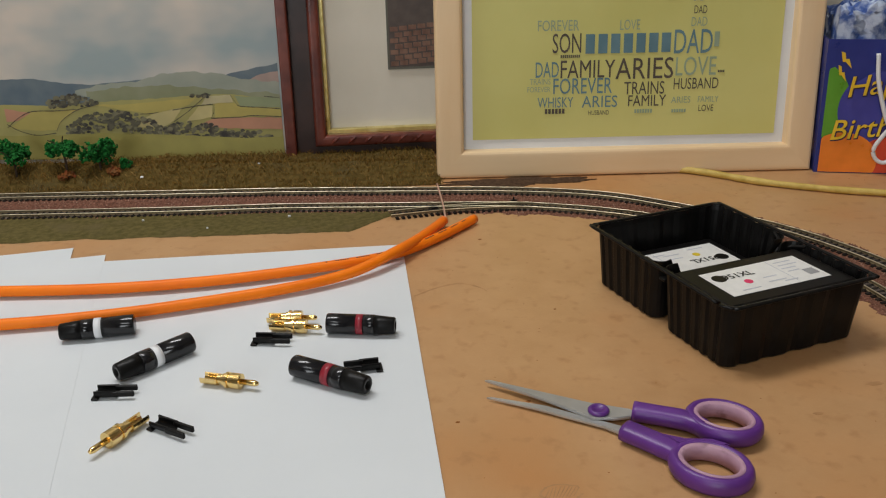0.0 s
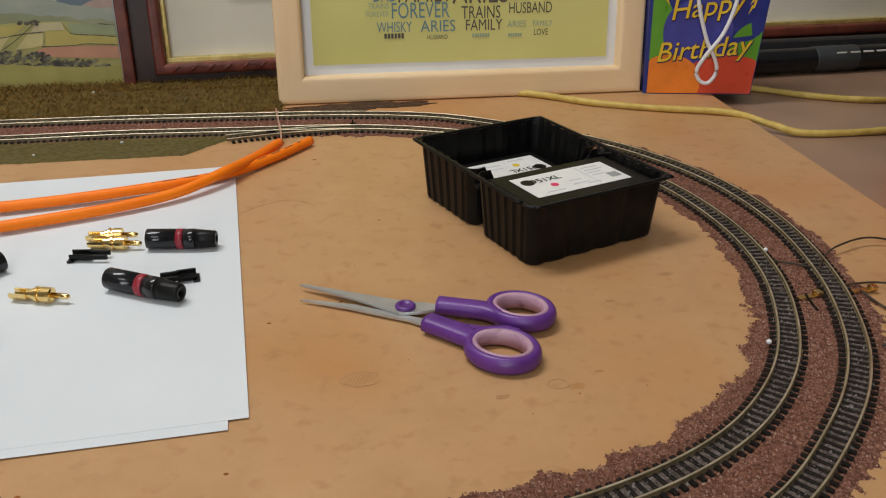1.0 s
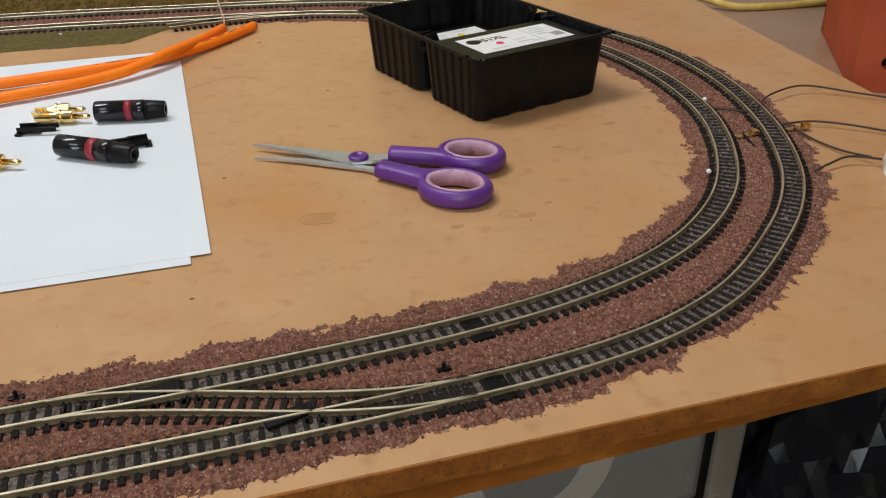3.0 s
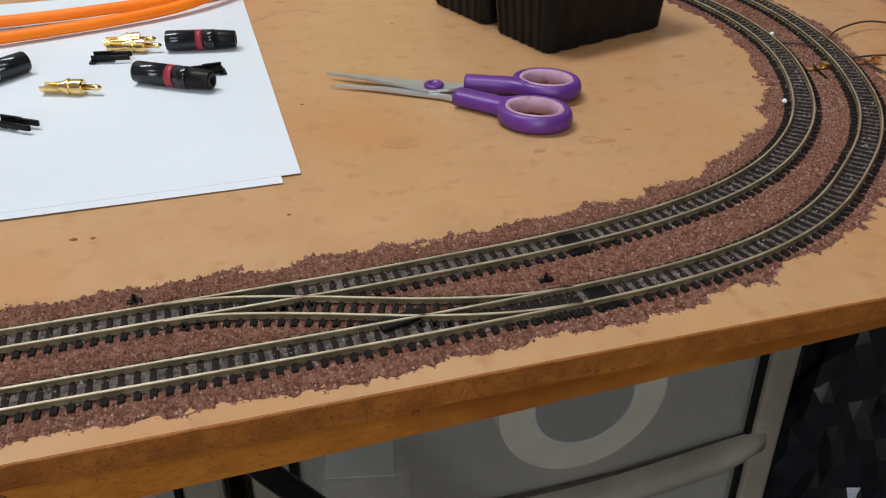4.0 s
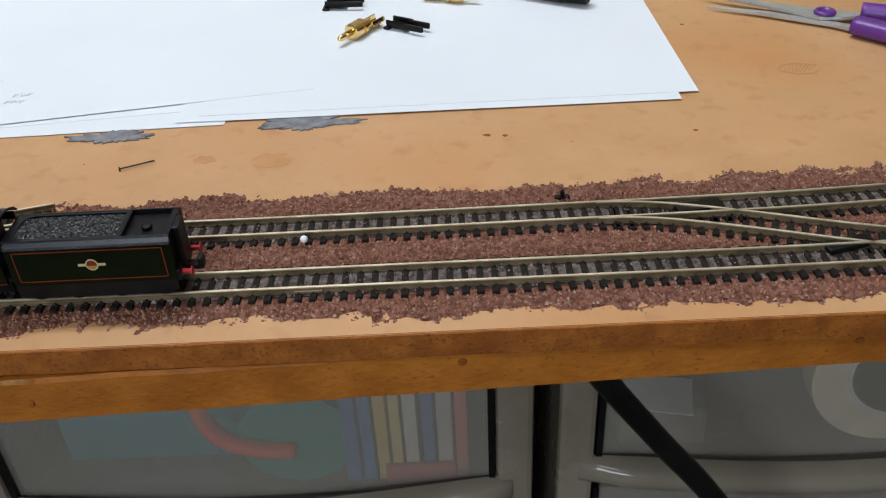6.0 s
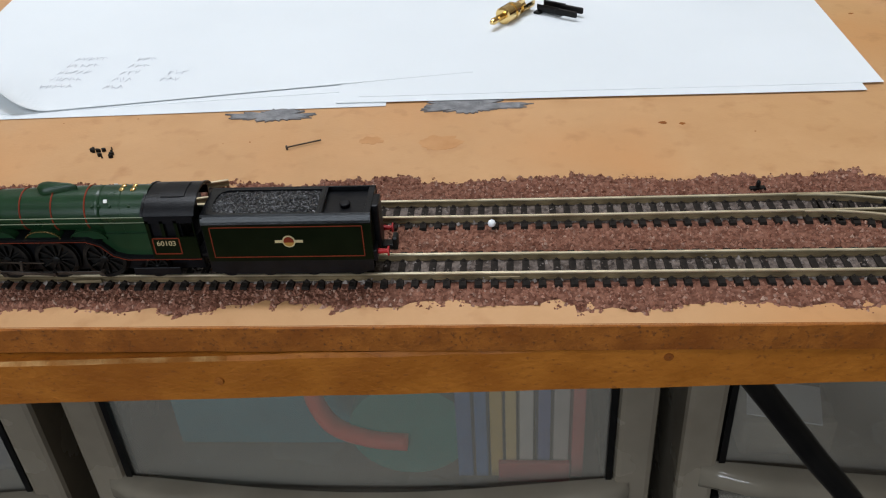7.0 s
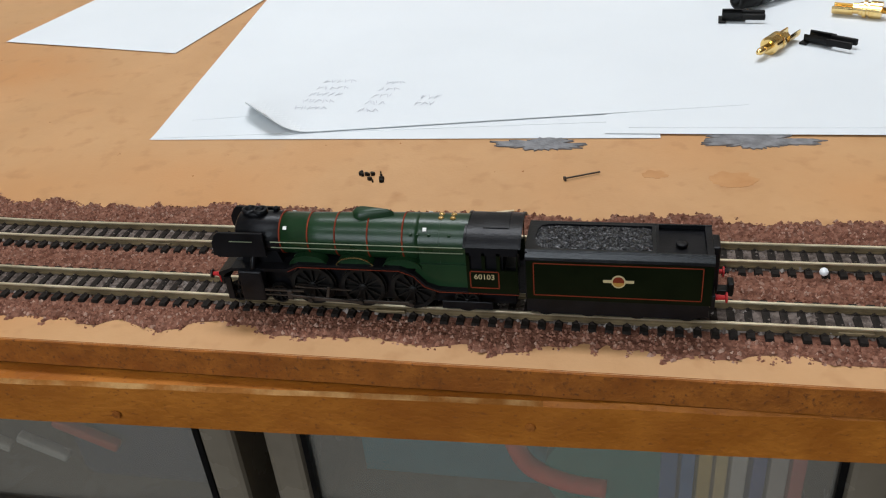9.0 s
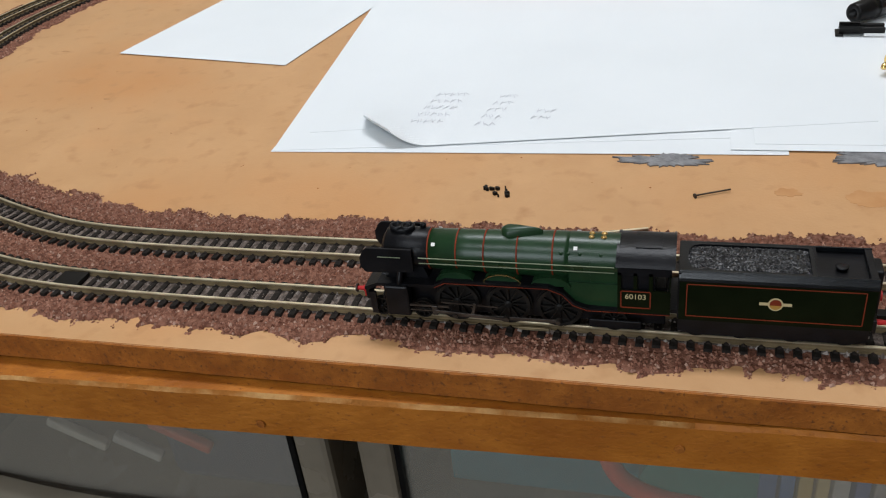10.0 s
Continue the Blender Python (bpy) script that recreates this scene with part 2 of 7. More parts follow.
def part(name, bm, material, parent, label="", smooth=False):
    ob = link(name, bm, material, smooth)
    ob.parent = parent
    if label:
        ob["label"] = label
    return ob


def empty(name, m=None):
    ob = new(name)
    ob.empty_display_size = 0.01
    if m is not None:
        ob.matrix_world = m
    return ob


def flat_part(name, verts, faces, material, parent=None, label=""):
    me = bpy.data.meshes.new(name)
    me.from_pydata(verts, [], faces)
    me.update()
    me.materials.append(material)
    ob = new(name, me)
    if parent:
        ob.parent = parent
    if label:
        ob["label"] = label
    return ob


def box(x0, x1, y0, y1, z0, z1, bevel=0.0, bm=None, seg=2, m=None):
    bm = bm or bmesh.new()
    one = bmesh.ops.create_cube(bm, size=1.0)["verts"]
    bmesh.ops.scale(bm, vec=(x1 - x0, y1 - y0, z1 - z0), verts=one)
    bmesh.ops.translate(bm, vec=((x0 + x1) / 2, (y0 + y1) / 2, (z0 + z1) / 2), verts=one)
    if bevel:
        edges = {e for v in one for e in v.link_edges}
        r = bmesh.ops.bevel(bm, geom=list(edges), offset=bevel, segments=seg, affect="EDGES", profile=0.5)
        one = list({v for f in r["faces"] for v in f.verts} | {v for v in one if v.is_valid})
    if m is not None:
        bmesh.ops.transform(bm, matrix=m, verts=one)
    return bm


def lathe(profile, segs=24, bm=None, m=None):
    """Turns (radius, along) pairs round the x axis."""
    bm = bm or bmesh.new()
    rings = []
    for r, x in profile:
        rings.append([bm.verts.new((x, max(r, 1e-5) * math.cos(2 * math.pi * k / segs), max(r, 1e-5) * math.sin(2 * math.pi * k / segs))) for k in range(segs)])
    for a, b in zip(rings, rings[1:]):
        for k in range(segs):
            bm.faces.new((a[k], a[(k + 1) % segs], b[(k + 1) % segs], b[k]))
    bm.faces.new(rings[0])
    bm.faces.new(rings[-1][::-1])
    bmesh.ops.recalc_face_normals(bm, faces=bm.faces)
    if m is not None:
        bmesh.ops.transform(bm, matrix=m, verts=[v for ring in rings for v in ring])
    return bm


def catmull(points, step=0.004, closed=False):
    """An even, smooth line through the points."""
    p = [Vector(q) if len(q) == 3 else Vector((q[0], q[1], 0)) for q in points]
    ext = [p[0] * 2 - p[1], *p, p[-1] * 2 - p[-2]]
    raw = []
    for i in range(1, len(ext) - 2):
        a, b, c, d = ext[i - 1], ext[i], ext[i + 1], ext[i + 2]
        n = max(2, int((c - b).length / step * 2))
        for k in range(n):
            t = k / n
            raw.append(0.5 * (2 * b + (c - a) * t + (2 * a - 5 * b + 4 * c - d) * t * t + (3 * b - a - 3 * c + d) * t ** 3))
    raw.append(p[-1])
    out, need = [raw[0]], step
    for a, b in zip(raw, raw[1:]):
        seg = (b - a).length
        while seg >= need > 0:
            a = a + (b - a) * (need / seg)
            seg -= need
            need = step
            out.append(a.copy())
        need -= seg
    return out


def tube(points, radius, segs=10, step=0.004, bm=None, squash=1.0, wobble=0.0):
    bm = bm or bmesh.new()
    line = catmull(points, step)
    rings = []
    for i, c in enumerate(line):
        d = (line[min(i + 1, len(line) - 1)] - line[max(i - 1, 0)]).normalized()
        side = d.cross(Vector((0, 0, 1)))
        side = side.normalized() if side.length > 1e-4 else Vector((1, 0, 0))
        up = side.cross(d).normalized()
        r = radius * (1 + wobble * noise.noise(c * 90))
        rings.append([bm.verts.new(c + side * r * math.cos(2 * math.pi * k / segs) + up * r * squash * math.sin(2 * math.pi * k / segs)) for k in range(segs)])
    for a, b in zip(rings, rings[1:]):
        for k in range(segs):
            bm.faces.new((a[k], b[k], b[(k + 1) % segs], a[(k + 1) % segs]))
    bm.faces.new(rings[0])
    bm.faces.new(rings[-1][::-1])
    bmesh.ops.recalc_face_normals(bm, faces=bm.faces)
    return bm


def prism(outline, z0, z1, bevel=0.0, bm=None):
    """A solid from an outline in x and y."""
    bm = bm or bmesh.new()
    low = [bm.verts.new((x, y, z0)) for x, y in outline]
    top = [bm.verts.new((x, y, z1)) for x, y in outline]
    n = len(outline)
    faces = [bm.faces.new(low[::-1]), bm.faces.new(top)]
    for k in range(n):
        faces.append(bm.faces.new((low[k], low[(k + 1) % n], top[(k + 1) % n], top[k])))
    bmesh.ops.recalc_face_normals(bm, faces=faces)
    if bevel:
        bmesh.ops.bevel(bm, geom=list(faces[1].edges), offset=bevel, segments=2, affect="EDGES")
    return bm


def words(text, size, material, parent, m, name="lettering", depth=0.0, shear=0.0, offset=0.0, align="CENTER"):
    """Letters as a mesh, lying in their own x-y plane."""
    cu = bpy.data.curves.new(name, "FONT")
    cu.body, cu.size, cu.align_x, cu.align_y, cu.shear, cu.extrude, cu.offset, cu.resolution_u = text, size, align, "CENTER", shear, depth, offset, 3
    tmp = bpy.data.objects.new(name, cu)
    scene.collection.objects.link(tmp)
    me = bpy.data.meshes.new_from_object(tmp.evaluated_get(bpy.context.evaluated_depsgraph_get()))
    bpy.data.objects.remove(tmp)
    bpy.data.curves.remove(cu)
    me.materials.clear()
    me.materials.append(material)
    ob = new(name, me)
    ob.parent = parent
    ob.matrix_basis = m
    return ob


def rnd(a, b):
    return random.uniform(a, b)


# ---- room ----
ROOM = (-1.7, 1.9, -2.1, 0.80, -0.90, 1.50)
X0, X1, Y0, Y1, Z0, Z1 = ROOM
tagged(link("floor", box(X0 - 0.1, X1 + 0.1, Y0 - 0.1, Y1 + 0.1, Z0 - 0.1, Z0), M_CARPET), "dark carpeted floor of the hobby room", "floor", kind="structure")
tagged(link("ceiling", box(X0 - 0.1, X1 + 0.1, Y0 - 0.1, Y1 + 0.1, Z1, Z1 + 0.1), M_CEIL), "plain white painted ceiling", "ceiling", kind="structure")
tagged(link("wall_north", box(X0, X1, Y1, Y1 + 0.1, Z0, Z1), M_WALL), "beige painted wall behind the layout", "wall", kind="structure")
tagged(link("wall_south", box(X0, X1, Y0 - 0.1, Y0, Z0, Z1), M_WALL), "beige painted wall", "wall", kind="structure")
tagged(link("wall_west", box(X0 - 0.1, X0, Y0 - 0.1, Y1 + 0.1, Z0, Z1), M_WALL), "beige painted wall", "wall", kind="structure")
tagged(link("wall_east", box(X1, X1 + 0.1, Y0 - 0.1, Y1 + 0.1, Z0, Z1), M_WALL), "beige painted wall", "wall", kind="structure")

# ---- baseboard, batten and desk ----
board = empty("baseboard")
tagged(board, "large orange-brown fibreboard baseboard carrying the model railway", "baseboard")
part("top_sheet", prism([(-0.95, 0.0), (0.628, 0.0), (0.668, 0.56), (0.676, 0.715), (-0.95, 0.715)], -0.0085, 0.0), M_MDF, board)
edge = bmesh.new()
n_edge = 240
lo, hi = [], []
for k in range(n_edge + 1):
    x = -0.95 + (0.628 + 0.95) * k / n_edge
    lo.append(edge.verts.new((x, -0.0006 + 0.0004 * noise.noise(Vector((x * 60, 1, 0))), -0.0086)))
    hi.append(edge.verts.new((x, -0.0005 + 0.0003 * noise.noise(Vector((x * 90, 7, 0))), -0.0003 + 0.0003 * noise.noise(Vector((x * 50, 3, 0))))))
back_lo = [edge.verts.new((v.co.x, 0.001, -0.0086)) for v in lo]
back_hi = [edge.verts.new((v.co.x, 0.0003, 0.0001)) for v in hi]
for k in range(n_edge):
    edge.faces.new((lo[k], lo[k + 1], hi[k + 1], hi[k]))
    edge.faces.new((hi[k], hi[k + 1], back_hi[k + 1], back_hi[k]))
    edge.faces.new((back_lo[k], back_lo[k + 1], lo[k + 1], lo[k]))
part("sawn_edge", edge, M_MDFEDGE, board, "rough sawn darker edge of the sheet")
batten = bmesh.new()
rows_b = []
for k in range(161):
    x = -0.95 + 1.5 * k / 160
    yf = -0.0030 + 0.035 * x + 0.0005 * noise.noise(Vector((x * 40, 2, 0)))
    rows_b.append([batten.verts.new(c) for c in ((x, yf + 0.03, -0.0095), (x, yf + 0.0012, -0.0095), (x, yf, -0.0105 - 0.0004 * noise.noise(Vector((x * 70, 0, 4)))), (x, yf + 0.0004, -0.0255), (x, yf + 0.0012, -0.0262), (x, yf + 0.03, -0.0262))])
for a, b in zip(rows_b, rows_b[1:]):
    for k in range(6):
        batten.faces.new((a[k], b[k], b[(k + 1) % 6], a[(k + 1) % 6]))
bmesh.ops.recalc_face_normals(batten, faces=batten.faces)
front_batten = part("front_batten", batten, M_BATTEN, board, "ochre wooden batten with a chipped upper edge")
front_batten.data.materials.append(M_CHIPPED)
for face in front_batten.data.polygons:  # the worn upper arris
    if face.normal.y < -0.3 and face.normal.z > 0.3 and face.center.x < 0.02:
        face.material_index = 1
for x, z in ((0.1405, -0.0135), (0.012, -0.0182), (-0.11, -0.021), (0.26, -0.016)):
    part("knot", lathe([(0.0001, -0.0004), (0.0013, -0.0004), (0.0015, 0.0), (0.0001, 0.0002)], 10, m=pose(x, -0.0030 + 0.035 * x, z, 0, 0, 90)), M_MDFEDGE, board, "small dark nail hole")

desk = empty("desk", pose(0.9, 0.45, 0))
tagged(desk, "brown desk beside the baseboard", "desk")
d0 = Matrix.Translation((-0.9, -0.45, 0))
part("desk_top", box(0.56, 1.75, 0.16, 0.76, -0.032, -0.0095, 0.003, m=d0), M_DESK, desk)
for lx in (0.98, 1.70):
    for ly in (0.19, 0.72):
        part("leg", box(lx - 0.02, lx + 0.02, ly - 0.02, ly + 0.02, Z0, -0.032, 0.002, m=d0), M_DESK, desk)
for lx in (-0.9,):
    for ly in (0.10, 0.65):
        part("board_leg", box(lx - 0.02, lx + 0.02, ly - 0.02, ly + 0.02, Z0, -0.0085, 0.002), M_BATTEN, board)

# ---- tracks ----
LEFT = (-0.165, 0.308)


def left_bend(r):
    return [(LEFT[0] - r * math.sin(a), LEFT[1] - r * math.cos(a)) for a in [radians(d) for d in range(6, 181, 12)]]


OUTER_C = [(0.238, 0.568), (0.33, 0.555), (0.405, 0.534), (0.458, 0.498), (0.512, 0.448), (0.547, 0.391), (0.564, 0.335), (0.566, 0.272), (0.552, 0.204), (0.529, 0.149), (0.505, 0.1135), (0.476, 0.0845), (0.44, 0.056), (0.404, 0.039), (0.368, 0.0305), (0.326, 0.0265), (0.25, 0.0243), (0.12, 0.0243), (0.0, 0.0247), (-0.08, 0.0265)]
INNER_C = [(0.238, 0.529), (0.326, 0.5185), (0.369, 0.507), (0.411, 0.489), (0.45, 0.463), (0.484, 0.430), (0.512, 0.388), (0.529, 0.335), (0.5335, 0.274), (0.525, 0.218), (0.5055, 0.1695), (0.4815, 0.132), (0.4495, 0.1015), (0.415, 0.0815), (0.373, 0.068), (0.326, 0.0605), (0.276, 0.0572), (0.238, 0.0558), (0.12, 0.0546), (0.0, 0.0548), (-0.08, 0.0555)]
OUTER = [(-0.12, 0.601), (-0.078, 0.599), (0.057, 0.587), (0.151, 0.579)] + OUTER_C + left_bend(0.281)
INNER = [(-0.12, 0.5585), (-0.063, 0.5545), (0.065, 0.544), (0.154, 0.539)] + INNER_C + left_bend(0.2525)
RAIL_Z = 0.0038
GAUGE = 0.0096


def smooth(line, n=12):
    for _ in range(n):
        line = [line[0]] + [(a + b * 2 + c) / 4 for a, b, c in zip(line, line[1:], line[2:])] + [line[-1]]
    return line


def centre(points, step=0.003):
    return smooth(catmull(points, step))


def sideways(line):
    out = []
    for i in range(len(line)):
        d = (line[min(i + 1, len(line) - 1)] - line[max(i - 1, 0)]).normalized()
        out.append(Vector((-d.y, d.x, 0)))
    return out


def rail_mesh(line, off):
    bm = bmesh.new()
    w, foot = 0.00042, 0.0008
    prof = [(-foot, 0.0016), (-foot, 0.0019), (-0.00022, 0.0021), (-0.00022, 0.0031), (-w, 0.0033), (-w, RAIL_Z - 0.0001), (-w * 0.7, RAIL_Z), (w * 0.7, RAIL_Z), (w, RAIL_Z - 0.0001), (w, 0.0033), (0.00022, 0.0031), (0.00022, 0.0021), (foot, 0.0019), (foot, 0.0016)]
    rings = []
    for c, s in zip(line, sideways(line)):
        rings.append([bm.verts.new(c + s * (off + u) + Vector((0, 0, v))) for u, v in prof])
    n = len(prof)
    for a, b in zip(rings, rings[1:]):
        for k in range(n):
            bm.faces.new((a[k], b[k], b[(k + 1) % n], a[(k + 1) % n]))
    bm.faces.new(rings[0]), bm.faces.new(rings[-1][::-1])
    bmesh.ops.recalc_face_normals(bm, faces=bm.faces)
    return bm


def sleeper_verts(length=0.0176, width=0.0025):
    a, b, t = length / 2, width / 2, 0.00025
    v = [(-b, -a, 0.0004), (b, -a, 0.0004), (b, a, 0.0004), (-b, a, 0.0004), (-b + t, -a + t, 0.0018), (b - t, -a + t, 0.0018), (b - t, a - t, 0.0018), (-b + t, a - t, 0.0018)]
    f = [(4, 5, 6, 7), (0, 1, 5, 4), (1, 2, 6, 5), (2, 3, 7, 6), (3, 0, 4, 7)]
    for s in (-1, 1):  # chairs that hold the rails
        for o in (-0.0011, 0.0011):
            y, k = s * GAUGE / 2 + o, len(v)
            v += [(-0.0007, y - 0.0005, 0.0018), (0.0007, y - 0.0005, 0.0018), (0.0007, y + 0.0005, 0.0018), (-0.0007, y + 0.0005, 0.0018), (0, y - 0.0003, 0.0024), (0, y + 0.0003, 0.0024)]
            f += [(k, k + 1, k + 4), (k + 1, k + 2, k + 5, k + 4), (k + 2, k + 3, k + 5), (k + 3, k, k + 4, k + 5)]
    return v, f


SV, SF = sleeper_verts()
SLEEPER = bpy.data.meshes.new("sleeper")
SLEEPER.from_pydata(SV, [], SF)
SLEEPER.materials.append(M_SLEEPER)


def lay_track(points, label, name="model_track", pitch=0.0046, single=lambda c: True, rails=(-1, 1), sleepers=True):
    thing = empty(name)
    tagged(thing, label, "railway track", "model railway tracks")
    line = centre(points)
    for s in rails:
        rail = part("rail", rail_mesh(line, s * GAUGE / 2), M_RAILWEB, thing, "brassy rail with a worn bright top")
        rail.data.materials.append(M_RAIL)
        for face in rail.data.polygons:  # the head
            face.material_index = 1 if face.center.z > 0.0034 else 0
    if not sleepers:
        return thing, line
    side = sideways(line)
    one, rest = 0, ([], [])
    runs = [0.0]
    for a, b in zip(line, line[1:]):
        runs.append(runs[-1] + (b - a).length)
    i = 0
    for count in range(int(runs[-1] / pitch)):
        at = (count + 0.5) * pitch
        while runs[i + 1] < at:
            i += 1
        w = (at - runs[i]) / (runs[i + 1] - runs[i])
        c, s = line[i].lerp(line[i + 1], w), side[i].lerp(side[i + 1], w)
        turn = math.atan2(s.y, s.x) - math.pi / 2 + rnd(-0.015, 0.015)
        m = Matrix.Translation((c.x, c.y, 0)) @ Matrix.Rotation(turn, 4, "Z")
        if single(c) and one < 290:
            ob = new("sleeper", SLEEPER)
            ob.parent = thing
            ob.matrix_basis = m
            one += 1
        else:
            k = len(rest[0])
            rest[0].extend(m @ Vector(q) for q in SV)
            rest[1].extend(tuple(q + k for q in f) for f in SF)
    if rest[0]:
        ob = flat_part("sleepers_beyond", rest[0], rest[1], M_SLEEPER, thing)
        ob["kind"] = "stuff"
    return thing, line


near_part = lambda c: c.y < 0.24 and c.x > -0.30
outer_track, outer_line = lay_track(OUTER, "outer loop of narrow model railway track with brassy rails", single=near_part)
inner_track, inner_line = lay_track(INNER, "inner loop of narrow model railway track with brassy rails", single=near_part)
# crossover between the two loops, the siding stub and the stub at the rear
cross_track, _ = lay_track([(0.322, 0.0262), (0.30, 0.0272), (0.27, 0.034), (0.235, 0.0455), (0.205, 0.0538), (0.185, 0.0549)], "crossover of two turnouts joining the inner and outer loops")
stub_track, _ = lay_track([(-0.085, 0.0555), (-0.062, 0.0568), (-0.033, 0.0620), (0.002, 0.0712)], "short dead-end siding stub off a turnout")
rear_stub, _ = lay_track([(0.345, 0.5150), (0.31, 0.5175), (0.275, 0.516), (0.236, 0.510)], "short dead-end turnout stub at the rear track")
for thing, spots in ((cross_track, [(0.222, 0.0555, 8), (0.262, 0.0305, 14)]), (stub_track, [(-0.022, 0.0645, 14)]), (rear_stub, [(0.268, 0.5225, -5)])):
    for x, y, a in spots:
        part("frog", box(-0.008, 0.008, -0.0028, 0.0028, 0.0016, 0.0033, 0.0004, m=pose(x, y, 0, 0, 0, a)), M_BLACKPL, thing, "black plastic crossing insert")
for thing, x, y in ((cross_track, 0.178, 0.0675), (cross_track, 0.316, 0.0405), (stub_track, -0.088, 0.068), (rear_stub, 0.338, 0.532)):
    bm = box(-0.0026, 0.0026, -0.0010, 0.0010, 0.0004, 0.0018, 0.0003, m=pose(x, y, 0, 0, 0, 5))
    lathe([(0.0008, 0.002), (0.0007, 0.0038), (0.0003, 0.0043)], 8, bm, pose(x, y, 0, 0, -90, 0))
    part("point_lever", bm, M_BLACKPL, thing, "small black point lever")
for thing, spots in ((outer_track, [(-0.192, 0.0285, 0, 1), (-0.03, 0.0245, 0, 0), (0.095, 0.0243, 0, 0), (0.33, 0.0268, 5, 0), (0.551, 0.2, 72, 0)]), (inner_track, [(-0.15, 0.056, 0, 0), (-0.118, 0.0556, 0, 0), (0.345, 0.0625, 8, 0), (0.49, 0.143, 52, 0)])):
    for x, y, a, magnet in spots:
        for s in (-1, 1):
            part("rail_joiner", box(-0.0045, 0.0045, -0.0004, 0.0004, 0.0017, 0.0027, 0.0002, m=pose(x, y, 0, 0, 0, a) @ pose(0, s * GAUGE / 2 + s * 0.0005, 0)), M_RAILWEB, thing, "metal rail joiner")
        if magnet:
            part("uncoupler", box(-0.0048, 0.0048, -0.0038, 0.0038, 0.0018, 0.0032, 0.0002, m=pose(x, y, 0, 0, 0, a)), M_BLACKPL, thing, "black uncoupler block between the rails")

for thing, spots in ((inner_track, [(0.334, 0.0605, 9)]), (outer_track, [(0.330, 0.0268, 5)])):
    for x, y, a in spots:
        part("joint_plate", box(-0.0042, 0.0042, -0.0080, 0.0080, 0.0006, 0.0020, 0.0003, m=pose(x, y, 0, 0, 0, a)), M_BLACKPL, thing, "black plastic plate under a rail joint")

# ---- ballast ----
def strip_heights(line, lo_off, hi_off, step, height, ragged, seed, spread=0.0062):
    """A bed along a line with an uneven top that dives under the board past its ragged edges."""
    side = sideways(line)
    n = int((hi_off - lo_off) / step) + 1
    v, f = [], []
    for i, (c, s) in enumerate(zip(line, side)):
        for k in range(n):
            low_off = lo_off - spread * min(1.0, max(0.0, (0.12 - c.y) / 0.06))
            o = low_off + (hi_off - low_off) * k / (n - 1)
            q = c + s * o
            edge_dist = min(o - low_off, hi_off - o)
            rag = ragged * (0.55 + 0.5 * noise.noise(Vector((q.x * 55, q.y * 55, seed))) + 0.45 * noise.noise(Vector((q.x * 230, q.y * 230, seed + 5))))
            h = min(1.0, (edge_dist - rag) / 0.0030)
            z = -0.0004 + h * (height + 0.0004) if h > 0 else -0.0008
            z += 0.00035 * noise.noise(Vector((q.x * 700, q.y * 700, seed))) * max(0, h)
            v.append((q.x, q.y, z))
    for i in range(len(line) - 1):
        for k in range(n - 1):
            a = i * n + k
            f.append((a, a + n, a + n + 1, a + 1))
    return v, f


# the bed runs under both loops: its middle line lies between them
mid = []
for c in outer_line:
    near = min(inner_line, key=lambda q: (q - c).length_squared)
    mid.append((c + near) / 2)
mid = smooth(mid, 40)
bv, bf = strip_heights(mid, -0.0380, 0.0378, 0.0014, 0.0008, 0.0095, 2.0)
bed = flat_part("ballast", bv, bf, M_BALLAST)
tagged(bed, "reddish-brown granular ballast with ragged edges under the tracks", "ballast", kind="stuff")
for line in (outer_line, inner_line):
    gv, gf = strip_heights([q for q in line if q.y < 0.62], -0.0078, 0.0078, 0.0012, 0.0014, 0.0008, 6.0, 0.0)
    tagged(flat_part("track_bed", gv, gf, M_GREYBED), "dirty grey-brown stone bed between the sleepers", "ballast", kind="stuff")
taken = set()  # ground that the sleepers cover
for line in (outer_line, inner_line):
    for c, side_way in zip(line, sideways(line)):
        for k in range(-6, 7):
            q = c + side_way * (k * 0.0011)
            for dx in (-1, 0, 1):
                for dy in (-1, 0, 1):
                    taken.add((round(q.x / 0.001) + dx, round(q.y / 0.001) + dy))


def grains(name, spots, size, material, label, parent=None):
    v, f = [], []
    for x, y, z in spots:
        r = size * rnd(0.55, 1.25)
        a = rnd(0, 6.28)
        k = len(v)
        ca, sa = math.cos(a), math.sin(a)
        pts = [(-1, -0.8, -0.5), (1, -0.7, -0.5), (0.8, 0.9, -0.5), (-0.9, 0.7, -0.5), (rnd(-.4, .4), rnd(-.4, .4), rnd(0.4, 0.9))]
        for px, py, pz in pts:
            px, py = px * r * rnd(0.7, 1.2), py * r * rnd(0.6, 1.1)
            v.append((x + px * ca - py * sa, y + px * sa + py * ca, z + pz * r))
        f += [(k, k + 1, k + 4), (k + 1, k + 2, k + 4), (k + 2, k + 3, k + 4), (k + 3, k, k + 4)]
    ob = flat_part(name, v, f, material, parent)
    tagged(ob, label, "ballast", kind="stuff")
    return ob


